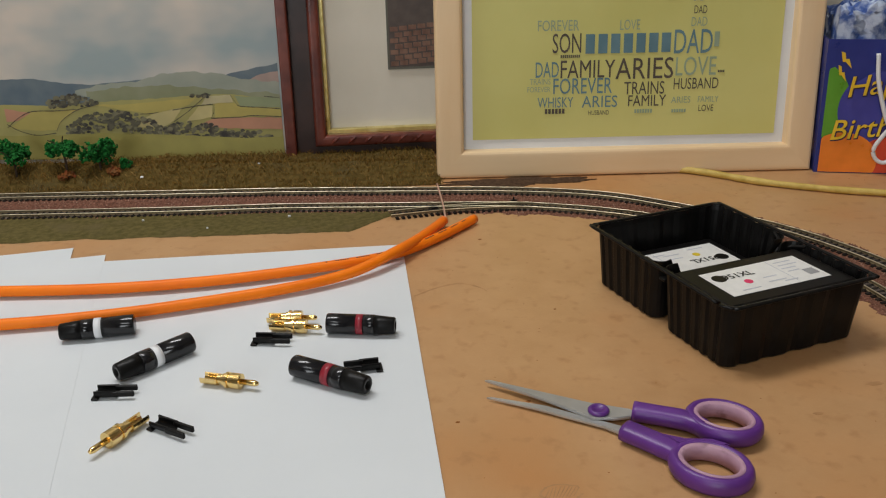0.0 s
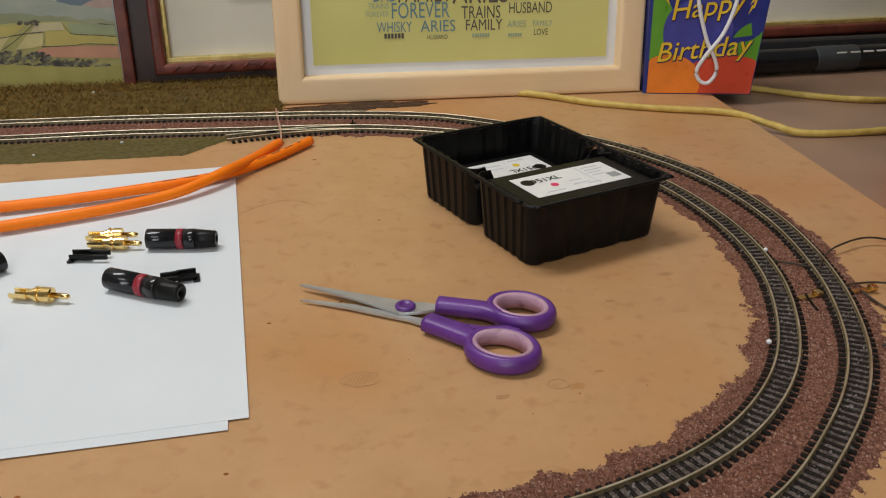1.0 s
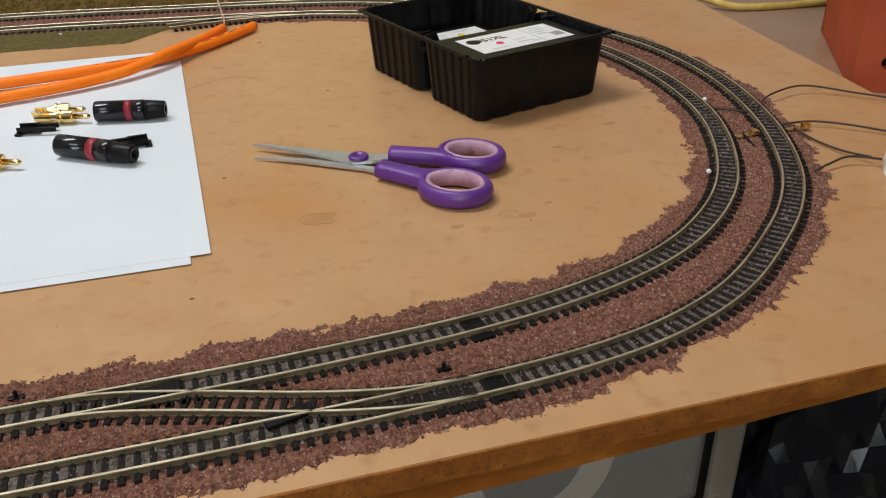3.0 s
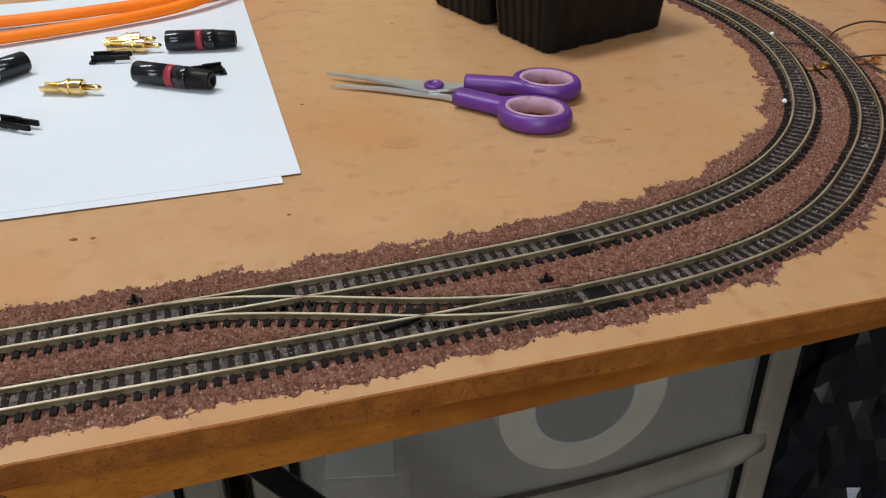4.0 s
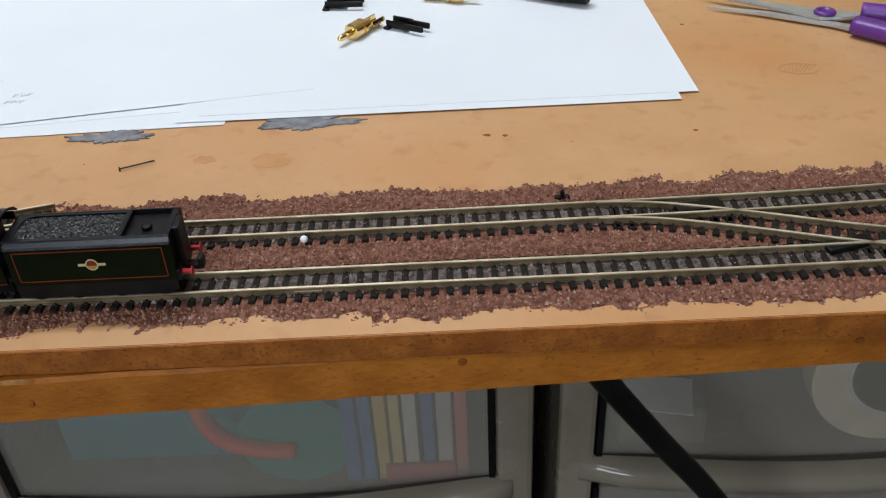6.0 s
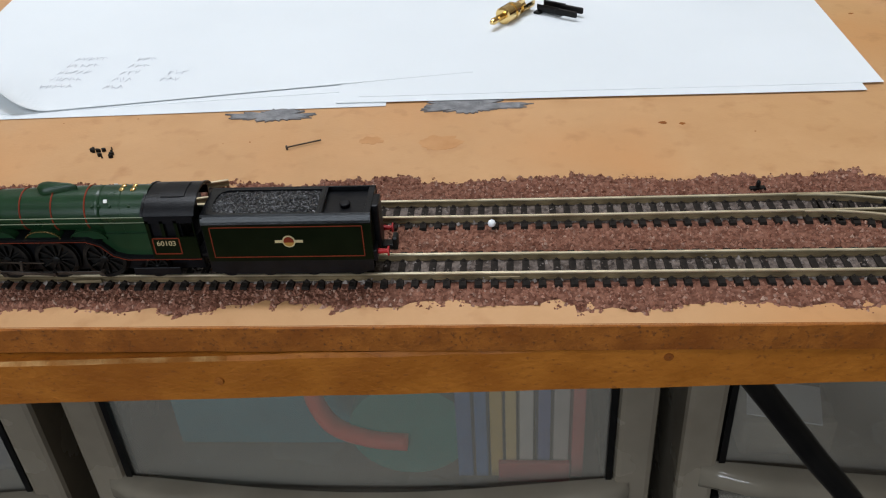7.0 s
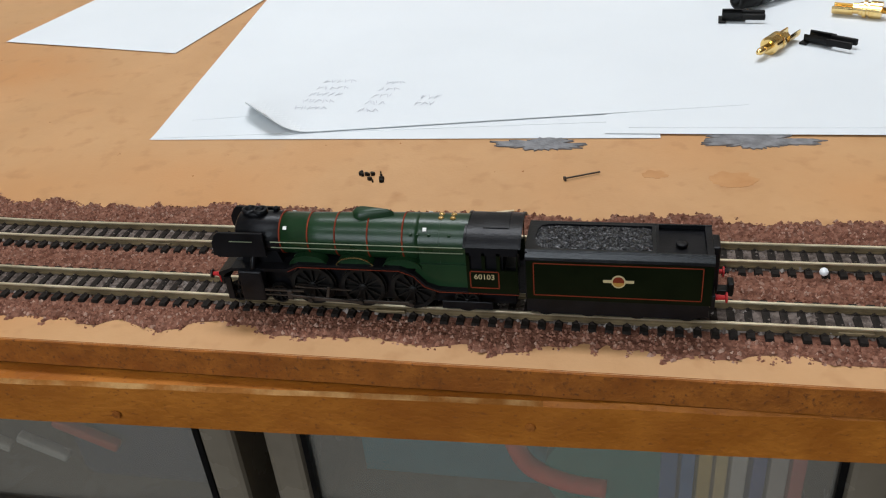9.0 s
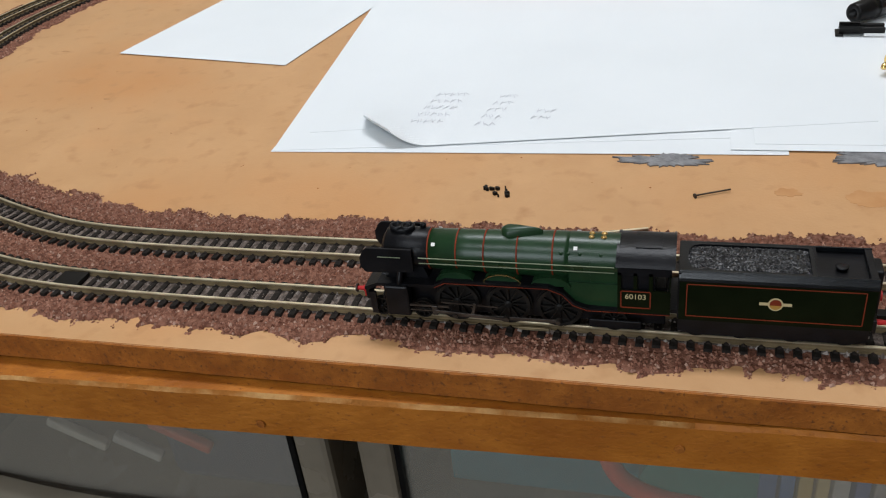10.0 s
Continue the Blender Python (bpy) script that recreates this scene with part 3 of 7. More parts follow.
tops = [q for q in bv if q[2] > -0.0003 and (round(q[0] / 0.001), round(q[1] / 0.001)) not in taken]
front_tops = [q for q in tops if q[1] < 0.26 and q[0] > -0.42]
back_tops = [q for q in tops if q[1] >= 0.26 and q[0] > -0.45]
spots = []
for _ in range(58000):
    q = random.choice(front_tops)
    spots.append((q[0] + rnd(-0.001, 0.001), q[1] + rnd(-0.001, 0.001), q[2] + rnd(-0.0001, 0.0003)))
for _ in range(16000):
    q = random.choice(back_tops)
    spots.append((q[0] + rnd(-0.001, 0.001), q[1] + rnd(-0.001, 0.001), q[2] + rnd(-0.0001, 0.0003)))
grains("ballast_grains", spots, 0.00066, M_GRAIN, "loose reddish-brown ballast grains beside the tracks")

# greyer chippings between the sleepers
spots = []
for line in (outer_line, inner_line):
    side = sideways(line)
    for c, s in zip(line, side):
        if c.x < -0.45 or c.y > 0.58:
            continue
        for _ in range(13 if c.y < 0.26 else 5):
            o = rnd(-0.0062, 0.0062)
            d = Vector((s.y, -s.x, 0)) * rnd(-0.0016, 0.0016)
            q = c + s * o + d
            spots.append((q.x, q.y, 0.0014 + rnd(-0.0004, 0.0003)))
grains("track_chippings", spots, 0.00085, M_GREYGRAIN, "dark grey stone chippings between the sleepers")

# ---- paper sheets ----
def sheet(name, x, y, w, h, turn, z, label, bend=None, mark=None):
    """A sheet whose lower left corner is at x, y; bend gives the lift at a place of the sheet."""
    m = pose(x, y, 0, 0, 0, turn)
    nx, ny = (84, 118) if bend else (28, 38)
    v, f = [], []
    for j in range(ny + 1):
        for i in range(nx + 1):
            u, t = w * i / nx, h * j / ny
            at = m @ Vector((u, t, 0))
            lift = 0.0002 * (1 + noise.noise(Vector((at.x * 14, at.y * 14, 0.5))))
            dx = dy = 0.0
            if bend:
                ddx, ddy, dz = bend(u, t)
                dx, dy, lift = ddx, ddy, lift + dz
            q = m @ Vector((u + dx, t + dy, z + lift))
            v.append(q)
    for j in range(ny):
        for i in range(nx):
            a = j * (nx + 1) + i
            f.append((a, a + 1, a + nx + 2, a + nx + 1))
    me = bpy.data.meshes.new(name)
    me.from_pydata(v, [], f)
    me.materials.append(M_PAPER)
    ob = new(name, me)
    so = ob.modifiers.new("thickness", "SOLIDIFY")
    so.thickness, so.offset = 0.00012, 1
    tagged(ob, label, "paper", "sheets of paper")
    return ob


def corner_curl(u, t):
    """The lower left corner rolls up."""
    d = 0.025 - (u * 0.78 + t * 0.62)
    if d <= 0:
        return 0, 0, 0
    a = min(d / 0.013, 1.15)
    along = 0.013 * math.sin(a) - d
    return -0.78 * along, -0.62 * along, 0.013 * (1 - math.cos(a))


sheet("paper_sheet", -0.163, 0.1325, 0.2105, 0.298, 1.4, 0.0001, "plain white sheet of paper under other sheets")
sheet("paper_sheet", -0.1625, 0.1335, 0.2105, 0.297, 5.4, 0.00025, "plain white sheet of paper in the loose pile")
sheet("paper_sheet", -0.152, 0.1515, 0.2105, 0.297, 9.0, 0.0004, "plain white sheet of paper, only its rear edge showing")
sheet("paper_sheet", 0.0265, 0.1405, 0.2105, 0.297, 0.0, 0.00055, "plain white sheet of paper peeping out under another")
sheet("paper_sheet", 0.0355, 0.1455, 0.2100, 0.3035, 0.4, 0.0007, "white sheet of paper with audio plug parts lying on it")
list_sheet = sheet("paper_sheet", -0.1255, 0.1345, 0.2100, 0.297, 8.9, 0.00085, "white sheet with a faint handwritten list and a curled corner", corner_curl)
sheet("paper_slip", -0.3140, 0.2560, 0.1170, 0.150, -10.6, 0.0003, "small white slip of paper lying on the board")
# the handwritten list: unreadable strokes
random.seed(4)
for r, cols in enumerate(((0, 2), (0, 2), (0, 2, 3), (0, 2, 3), (0, 2))):
    for c in cols:
        n = 3 + (c == 0) * 2
        x = -0.103 + (0, 0.02, 0.030, 0.052)[c] - 0.0012 * r
        y = 0.193 - r * 0.0075 - 0.001 * c
        bm = bmesh.new()
        for k in range(n):
            box(-0.0018, 0.0018, -0.00016, 0.00016, 0, 0.00006, bm=bm, m=pose(x + k * 0.0031, y + rnd(-0.0004, 0.0004), 0.0014, 0, 0, rnd(65, 115)))
            box(-0.0014, 0.0014, -0.00014, 0.00014, 0, 0.00006, bm=bm, m=pose(x + k * 0.0031 + rnd(0.0007, 0.0014), y + rnd(-0.0010, 0.0010), 0.0014, 0, 0, rnd(20, 150)))
        part("pencil_mark", bm, M_INK, list_sheet)["kind"] = "stuff"

# ---- locomotive and tender ----
LOCO_X, LOCO_Y = -0.0790, 0.0252


def arc(a0, a1, r, cy, cz, n=12):
    return [(cy + r * math.sin(radians(a0 + (a1 - a0) * k / n)), cz + r * math.cos(radians(a0 + (a1 - a0) * k / n))) for k in range(n + 1)]


def extrude_x(section, x0, x1, bm=None):
    """A solid from a section in y and z, between two places along x."""
    bm = bm or bmesh.new()
    a = [bm.verts.new((x0, y, z)) for y, z in section]
    b = [bm.verts.new((x1, y, z)) for y, z in section]
    n = len(section)
    fs = [bm.faces.new(a), bm.faces.new(b[::-1])]
    for k in range(n):
        fs.append(bm.faces.new((a[k], b[k], b[(k + 1) % n], a[(k + 1) % n])))
    bmesh.ops.recalc_face_normals(bm, faces=fs)
    return bm


def extrude_y(section, y0, y1, bm=None):
    bm = bm or bmesh.new()
    a = [bm.verts.new((x, y0, z)) for x, z in section]
    b = [bm.verts.new((x, y1, z)) for x, z in section]
    n = len(section)
    fs = [bm.faces.new(a), bm.faces.new(b[::-1])]
    for k in range(n):
        fs.append(bm.faces.new((a[k], b[k], b[(k + 1) % n], a[(k + 1) % n])))
    bmesh.ops.recalc_face_normals(bm, faces=fs)
    return bm


SPOKES = {}


def wheel(parent, x, z, r, y, spokes, rim=M_WHEELBLACK):
    """A spoked wheel, its face to the side."""
    s = -1 if y < 0 else 1
    bm = bmesh.new()
    lathe([(r * 0.84, 0), (r * 0.84, 0.0013), (r, 0.0013), (r, 0.0002), (r * 1.06, 0.0002), (r * 1.06, -0.0003), (r * 0.84, -0.0003)], 28, bm)
    lathe([(r * 0.2, -0.0002), (r * 0.2, 0.0014), (r * 0.1, 0.0016)], 12, bm)
    box(0.0001, 0.0006, -0.0003, 0.0003, -r * 0.86, r * 0.86, bm=bm)
    hub = bm
    ob = part("wheel", hub, rim, parent)
    ob.matrix_basis = pose(x, y, z, 0, 0, 90 * s)
    if r not in SPOKES:
        me = bpy.data.meshes.new("spoke")
        bm = box(0.0002, 0.0010, -0.00022, 0.00022, r * 0.15, r * 0.9)
        bm.to_mesh(me)
        bm.free()
        me.materials.append(rim)
        SPOKES[r] = me
    for k in range(spokes):
        sp = new("spoke", SPOKES[r])
        sp.parent = ob
        sp.matrix_basis = pose(0, 0, 0, 360 * k / spokes, 0, 0)
    return ob


T = RAIL_Z
loco = empty("model_locomotive", pose(LOCO_X, LOCO_Y, 0))
tagged(loco, "green and black model steam locomotive standing on the outer track", "model train")
BZ, BR = T + 0.0163, 0.0064


def ring_section(r, x0, x1, x_r=None):
    return lathe([(r * 0.97, x0), (r, x0 + 0.0002), ((x_r or r), x1 - 0.0002), ((x_r or r) * 0.97, x1)], 40, m=pose(0, 0, BZ))


part("boiler", lathe([(0.0055, 0.0188), (0.0059, 0.0189), (0.0060, 0.030), (0.0064, 0.043), (0.0066, 0.0558), (0.0066, 0.0575)], 40, m=pose(0, 0, BZ)), M_LOCOGREEN, loco, "mid-green boiler with orange bands", True)
fire = [(-0.0060, T + 0.0085)] + [(-0.0063, BZ - 0.001)] + arc(-88, 88, 0.0066, 0, BZ, 48) + [(0.0063, BZ - 0.001), (0.0060, T + 0.0085)]
part("firebox", extrude_x(fire, 0.0572, 0.0702), M_LOCOGREEN, loco)
part("firebox_skirt", extrude_y([(0.0555, T + 0.0086), (0.0572, T + 0.0072), (0.060, T + 0.0045), (0.0700, T + 0.0040), (0.0700, T + 0.0115), (0.0572, T + 0.0115)], -0.0068, 0.0068), M_LOCOGREEN, loco)
part("smokebox", lathe([(0.0001, 0.0048), (0.0030, 0.0050), (0.0044, 0.0056), (0.0050, 0.0062), (0.0058, 0.0064), (0.0061, 0.0068), (0.0061, 0.0186), (0.0058, 0.0190)], 40, m=pose(0, 0, BZ)), M_LOCOBLACK, loco, "black smokebox", True)
part("smokebox_saddle", extrude_y([(0.0062, T + 0.0085), (0.0185, T + 0.0085), (0.0170, BZ - 0.003), (0.0075, BZ - 0.003)], -0.0050, 0.0050), M_LOCOBLACK, loco)
part("smokebox_door_strap", box(0.0042, 0.0052, -0.0042, 0.0042, BZ - 0.0004, BZ + 0.0004, 0.0001), M_LOCOBLACK, loco)
bm = bmesh.new()
for dx in (0.0095, 0.0125):
    lathe([(0.0013, 0), (0.0021, 0.0003), (0.0021, 0.0016), (0.0017, 0.0018), (0.0013, 0.0017), (0.0012, 0.0004), (0.0001, 0.0003)], 20, bm, pose(dx, 0, BZ + 0.0058, 0, -90, 0))
box(0.0090, 0.0130, -0.0021, 0.0021, BZ + 0.0052, BZ + 0.0071, 0.0006, bm)
part("double_chimney", bm, M_LOCOBLACK, loco, "black double chimney", True)
part("top_lamp_bracket", lathe([(0.0008, 0), (0.0009, 0.0012), (0.0004, 0.0016)], 10, m=pose(0.0165, 0.0016, BZ + 0.0058, 0, -90, 0)), M_LOCOBLACK, loco)
for s in (-1, 1):
    pl = [(-0.0004, T + 0.0125), (0.0006, T + 0.0108), (0.0012, T + 0.0104), (0.0150, T + 0.0110), (0.0150, T + 0.0182), (0.0020, T + 0.0186), (0.0010, T + 0.0178), (-0.0004, T + 0.0152)]
    part("smoke_deflector", extrude_y(pl, s * 0.0074 - 0.00025, s * 0.0074 + 0.00025), M_LOCOBLACK, loco, "black plate beside the smokebox")
    part("handrail", box(0.0052, 0.0118, s * 0.0078 - 0.0001, s * 0.0078 + 0.0001, T + 0.0158, T + 0.0160), M_PALELINE, loco, "thin pale handrail")
    part("deflector_edge", box(0.0022, 0.0150, s * 0.0074 - 0.0004, s * 0.0074 + 0.0004, T + 0.0182, T + 0.0186), M_LOCOBLACK, loco)
bm = extrude_y([(0.0, T + 0.0062), (0.0, T + 0.0072), (0.004, T + 0.0088), (0.0205, T + 0.0092), (0.0235, T + 0.0108), (0.0520, T + 0.0108), (0.0560, T + 0.0090), (0.0590, T + 0.0055), (0.0625, T + 0.0042), (0.0842, T + 0.0042), (0.0842, T + 0.0034), (0.0620, T + 0.0034), (0.0582, T + 0.0048), (0.0553, T + 0.0083), (0.0517, T + 0.0098), (0.0237, T + 0.0098), (0.0207, T + 0.0082), (0.004, T + 0.0078), (0.0012, T + 0.0062)], -0.0085, 0.0085)
part("running_plate", bm, M_LOCOBLACK, loco, "black running plate")
for s in (-1, 1):
    zc, y = s * 0.00862, T
    seg = [(0.0207, T + 0.0084), (0.0237, T + 0.0100), (0.0518, T + 0.0100), (0.0556, T + 0.0084), (0.0585, T + 0.0050), (0.0622, T + 0.0036), (0.0842, T + 0.0036)]
    bm = bmesh.new()
    for (ax, az), (bx, bz) in zip(seg, seg[1:]):
        L = math.hypot(bx - ax, bz - az)
        box(0, L, -0.00006, 0.00006, -0.00008, 0.00008, bm=bm, m=pose(ax, zc, az, 0, -math.degrees(math.atan2(bz - az, bx - ax)), 0))
    part("plate_lining", bm, M_LINING, loco, "thin orange line along the running plate")
for cx in (0.0265, 0.0395, 0.0525):
    for s in (-1, 1):
        pts = [(cx + 0.0052 * math.cos(radians(a)), T + 0.0100 + 0.0031 * math.sin(radians(a))) for a in range(0, 181, 15)]
        part("splasher", extrude_y(pts, s * 0.0058 - 0.0012, s * 0.0058 + 0.0016), M_LOCOGREEN, loco, "curved green wheel splasher")
        rim = bmesh.new()
        for (ax, az), (bx, bz) in zip(pts, pts[1:]):
            L = math.hypot(bx - ax, bz - az)
            box(0, L, -0.0002, 0.0002, -0.00012, 0.00012, bm=rim, m=pose(ax, s * 0.0074, az, 0, -math.degrees(math.atan2(bz - az, bx - ax)), 0))
        part("splasher_beading", rim, M_BRASS if cx == 0.0395 else M_LOCOGREEN, loco)
for x, r in ((0.0189, 0.00605), (0.0268, 0.00605), (0.0345, 0.00622), (0.0435, 0.00648), (0.0530, 0.00664)):
    part("boiler_band", lathe([(r - 0.0002, x - 0.0002), (r + 0.0001, x - 0.0002), (r + 0.0001, x + 0.0002), (r - 0.0002, x + 0.0002)], 40, m=pose(0, 0, BZ)), M_LINING, loco, "orange-lined boiler band", True)
part("firebox_band", extrude_x([(y * 1.012, z + 0.0001) for y, z in fire], 0.0625, 0.0628), M_LOCOGREEN, loco)
bm = bmesh.new()
outline = []
for k in range(24):
    a = 2 * math.pi * k / 24
    ux, uy = math.cos(a), math.sin(a)
    outline.append((0.0412 + (0.0024 * ux if ux < 0 else 0.0088 * ux), (0.0021 * uy) * (1.0 if ux < 0 else 1 - 0.72 * ux)))
low = [bm.verts.new((x, y, BZ + 0.0056)) for x, y in outline]
midr = [bm.verts.new((x, y, BZ + 0.0076)) for x, y in outline]
top = [bm.verts.new((0.043 + (x - 0.043) * 0.8, y * 0.68, BZ + 0.0083)) for x, y in outline]
for a, b in ((low, midr), (midr, top)):
    for k in range(24):
        bm.faces.new((a[k], a[(k + 1) % 24], b[(k + 1) % 24], b[k]))
bm.faces.new(top)
bmesh.ops.recalc_face_normals(bm, faces=bm.faces)
part("banjo_dome", bm, M_LOCOGREEN, loco, "teardrop-shaped green steam dome", True)
for dx in (0.0628, 0.0660):
    for dy in (-0.0010, 0.0010):
        part("safety_valve", lathe([(0.0007, 0), (0.0008, 0.0006), (0.0006, 0.0009), (0.0004, 0.0010)], 12, m=pose(dx, dy, BZ + 0.0060, 0, -90, 0)), M_BRASS, loco, "polished brass safety valve")
for dx in (0.0553, 0.0572, 0.0602, 0.0655):
    part("washout_plug", lathe([(0.0005, 0), (0.0004, 0.0004)], 10, m=pose(dx, -0.0054, BZ + 0.0036, 0, 0, -90)), M_LOCOGREEN, loco)
for s in (-1, 1):
    part("boiler_handrail", box(0.0165, 0.069, s * 0.0068 - 0.00012, s * 0.0068 + 0.00012, BZ + 0.0006, BZ + 0.0008), M_PALELINE, loco, "thin pale boiler handrail")
    part("boiler_pipe", box(0.0165, 0.069, s * 0.0067 - 0.00012, s * 0.0067 + 0.00012, BZ - 0.0012, BZ - 0.0010), M_PALELINE, loco)
    for dx in (0.0206, 0.0590):
        part("plate_mark", box(dx - 0.0005, dx + 0.0005, -0.0005, 0.0005, 0, 0.0002, m=pose(0, s * 0.0046, BZ + (0.0041 if dx < 0.03 else 0.0049), -s * 45, 0, 0)), M_WHITEPR, loco, "tiny white plate")
# cab
for s in (-1, 1):
    y0, y1 = sorted((s * 0.0086, s * 0.0080))
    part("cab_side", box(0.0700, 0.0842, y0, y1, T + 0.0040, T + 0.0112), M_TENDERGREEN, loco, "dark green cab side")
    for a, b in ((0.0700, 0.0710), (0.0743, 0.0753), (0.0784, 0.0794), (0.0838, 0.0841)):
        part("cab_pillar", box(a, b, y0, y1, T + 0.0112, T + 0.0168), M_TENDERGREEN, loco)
    part("cab_cantrail", box(0.0700, 0.0842, y0, y1, T + 0.0160, T + 0.0185), M_LOCOBLACK, loco)
    fr = bmesh.new()
    yy = s * 0.00868
    for a, b, c, d in ((0.0708, 0.0790, T + 0.0108, T + 0.0111), (0.0708, 0.0790, T + 0.0055, T + 0.0058), (0.0708, 0.0711, T + 0.0055, T + 0.0111), (0.0787, 0.0790, T + 0.0055, T + 0.0111)):
        box(a, b, yy - 0.00005, yy + 0.00005, c, d, bm=fr)
    part("cab_lining", fr, M_LINING, loco, "orange lined panel on the cab side")
    words("60103", 0.0023, M_CREAM, loco, pose(0.0749, s * 0.00872, T + 0.0092, 90, 0, 0 if s < 0 else 180), "cab_number", 0.00003)
    part("cab_rail", box(0.0715, 0.0785, s * 0.0087 - 0.00008, s * 0.0087 + 0.00008, T + 0.01125, T + 0.01145), M_LOCOBLACK, loco)
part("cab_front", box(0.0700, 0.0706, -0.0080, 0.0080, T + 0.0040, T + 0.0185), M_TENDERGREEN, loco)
# a black block fills the cab, so the windows hold painted shade
part("cab_inside", box(0.0708, 0.0800, -0.0076, 0.0076, T + 0.0050, T + 0.0160), M_LOCOBLACK, loco, "solid black block standing in for the shade inside the cab")
part("cab_floor", box(0.0700, 0.0860, -0.0078, 0.0078, T + 0.0040, T + 0.0050), M_LOCOBLACK, loco)
roof = arc(-62, 62, 0.0103, 0, T + 0.0142, 36) + arc(62, -62, 0.0098, 0, T + 0.0142, 36)
part("cab_roof", extrude_x(roof, 0.0695, 0.0852), M_LOCOBLACK, loco, "curved black cab roof")
part("roof_vent", extrude_x(arc(-22, 22, 0.0107, 0, T + 0.0142, 8) + arc(22, -22, 0.0101, 0, T + 0.0142, 8), 0.0745, 0.0815), M_LOCOBLACK, loco)
for x in (0.0698, 0.0848):
    part("roof_rib", extrude_x(arc(-62, 62, 0.0106, 0, T + 0.0142, 18) + arc(62, -62, 0.0101, 0, T + 0.0142, 18), x - 0.0003, x + 0.0003), M_LOCOBLACK, loco)
# front end
part("beam_plate", box(0.0002, 0.0012, -0.0084, 0.0084, T + 0.0043, T + 0.0080, 0.0002), M_LOCOBLACK, loco)
part("buffer_beam", box(-0.0004, 0.0000, -0.0080, 0.0080, T + 0.0047, T + 0.0076, 0.0001), M_REDPAINT, loco, "red buffer beam")
for s in (-1, 1):
    part("buffer", lathe([(0.0006, -0.0032), (0.0007, -0.0014), (0.0010, -0.0012), (0.0011, 0.0)], 14, m=pose(0, s * 0.0060, T + 0.0062)), M_REDPAINT, loco, "red buffer stock")
    part("buffer_head", lathe([(0.0004, -0.0037), (0.0013, -0.0036), (0.0013, -0.0032), (0.0006, -0.0031)], 14, m=pose(0, s * 0.0060, T + 0.0062)), M_WHEEL, loco, "dark steel buffer head")
    part("footplate_step", box(0.0012, 0.0030, s * 0.0078 - 0.0004, s * 0.0078 + 0.0004, T + 0.0020, T + 0.0065), M_LOCOBLACK, loco)
    part("cylinder", box(0.0062, 0.0132, s * 0.0078 - 0.0016, s * 0.0078 + 0.0016, T + 0.0022, T + 0.0088, 0.0006), M_LOCOBLACK, loco, "black cylinder block")
    part("cylinder_front", lathe([(0.0001, 0), (0.0013, 0.0002), (0.0015, 0.0008)], 14, m=pose(0.0055, s * 0.0080, T + 0.0044)), M_LOCOBLACK, loco)
    part("steam_pipe", tube([(0.0105, s * 0.0082, T + 0.0086), (0.0108, s * 0.0074, T + 0.0112), (0.0110, s * 0.0056, T + 0.0142)], 0.0008, 8, 0.0008), M_LOCOBLACK, loco, smooth=True)
    part("crosshead", box(0.0196, 0.0212, s * 0.0092 - 0.0004, s * 0.0092 + 0.0004, T + 0.0036, T + 0.0068, 0.0002), M_WHEEL, loco, "dull steel crosshead")
    part("expansion_link", box(-0.0004, 0.0004, -0.0002, 0.0002, -0.0024, 0.0020, 0.0001, m=pose(0.0315, s * 0.0094, T + 0.0066, 0, 14, 0)), M_WHEEL, loco, "curved valve gear link")
    part("eccentric_rod", box(0, 0.0100, -0.0002, 0.0002, -0.0002, 0.0002, m=pose(0.0312, s * 0.0098, T + 0.0046, 0, 3, 0)), M_WHEEL, loco)
    part("slidebar", box(0.0132, 0.0245, s * 0.0090 - 0.0003, s * 0.0090 + 0.0003, T + 0.0062, T + 0.0068), M_WHEEL, loco)
    part("piston_rod", box(0.0132, 0.0200, s * 0.0090 - 0.0002, s * 0.0090 + 0.0002, T + 0.0046, T + 0.0050), M_WHEEL, loco)
    part("coupling_rod", box(0.0258, 0.0550, s * 0.0092 - 0.0002, s * 0.0092 + 0.0002, T + 0.0034, T + 0.0045, 0.0001), M_WHEEL, loco, "dull steel coupling rod")
    part("connecting_rod", box(0, 0.0205, -0.0002, 0.0002, -0.0005, 0.0005, 0.0001, m=pose(0.0204, s * 0.0097, T + 0.0052, 0, 4, 0)), M_WHEEL, loco, "dull steel connecting rod")
    part("radius_rod", box(0, 0.016, -0.0002, 0.0002, -0.0002, 0.0002, m=pose(0.0222, s * 0.0090, T + 0.0080, 0, 2, 0)), M_WHEEL, loco)
    for x in (0.0262, 0.0405, 0.0545):
        wheel(loco, x, T + 0.0066, 0.0064, s * 0.0050, 12)
        part("crank_pin", lathe([(0.0009, 0), (0.0007, 0.0014)], 10, m=pose(x, s * 0.0088, T + 0.0040, 0, 0, 90 * s)), M_WHEEL, loco)
    for x in (0.0036, 0.0160):
        wheel(loco, x, T + 0.0031, 0.0030, s * 0.0050, 8)
    wheel(loco, 0.0690, T + 0.0036, 0.0035, s * 0.0050, 10)
    part("trailing_frame", box(0.0625, 0.0765, s * 0.0072 - 0.0003, s * 0.0072 + 0.0003, T + 0.0016, T + 0.0042, 0.0002), M_LOCOBLACK, loco)
part("main_frame", box(0.004, 0.083, -0.0040, 0.0040, T + 0.0014, T + 0.0095, 0.0004), M_LOCOBLACK, loco, "black chassis between the wheels")
part("guard_iron", box(0.0006, 0.0012, -0.0050, -0.0046, T + 0.0004, T + 0.0060), M_LOCOBLACK, loco)

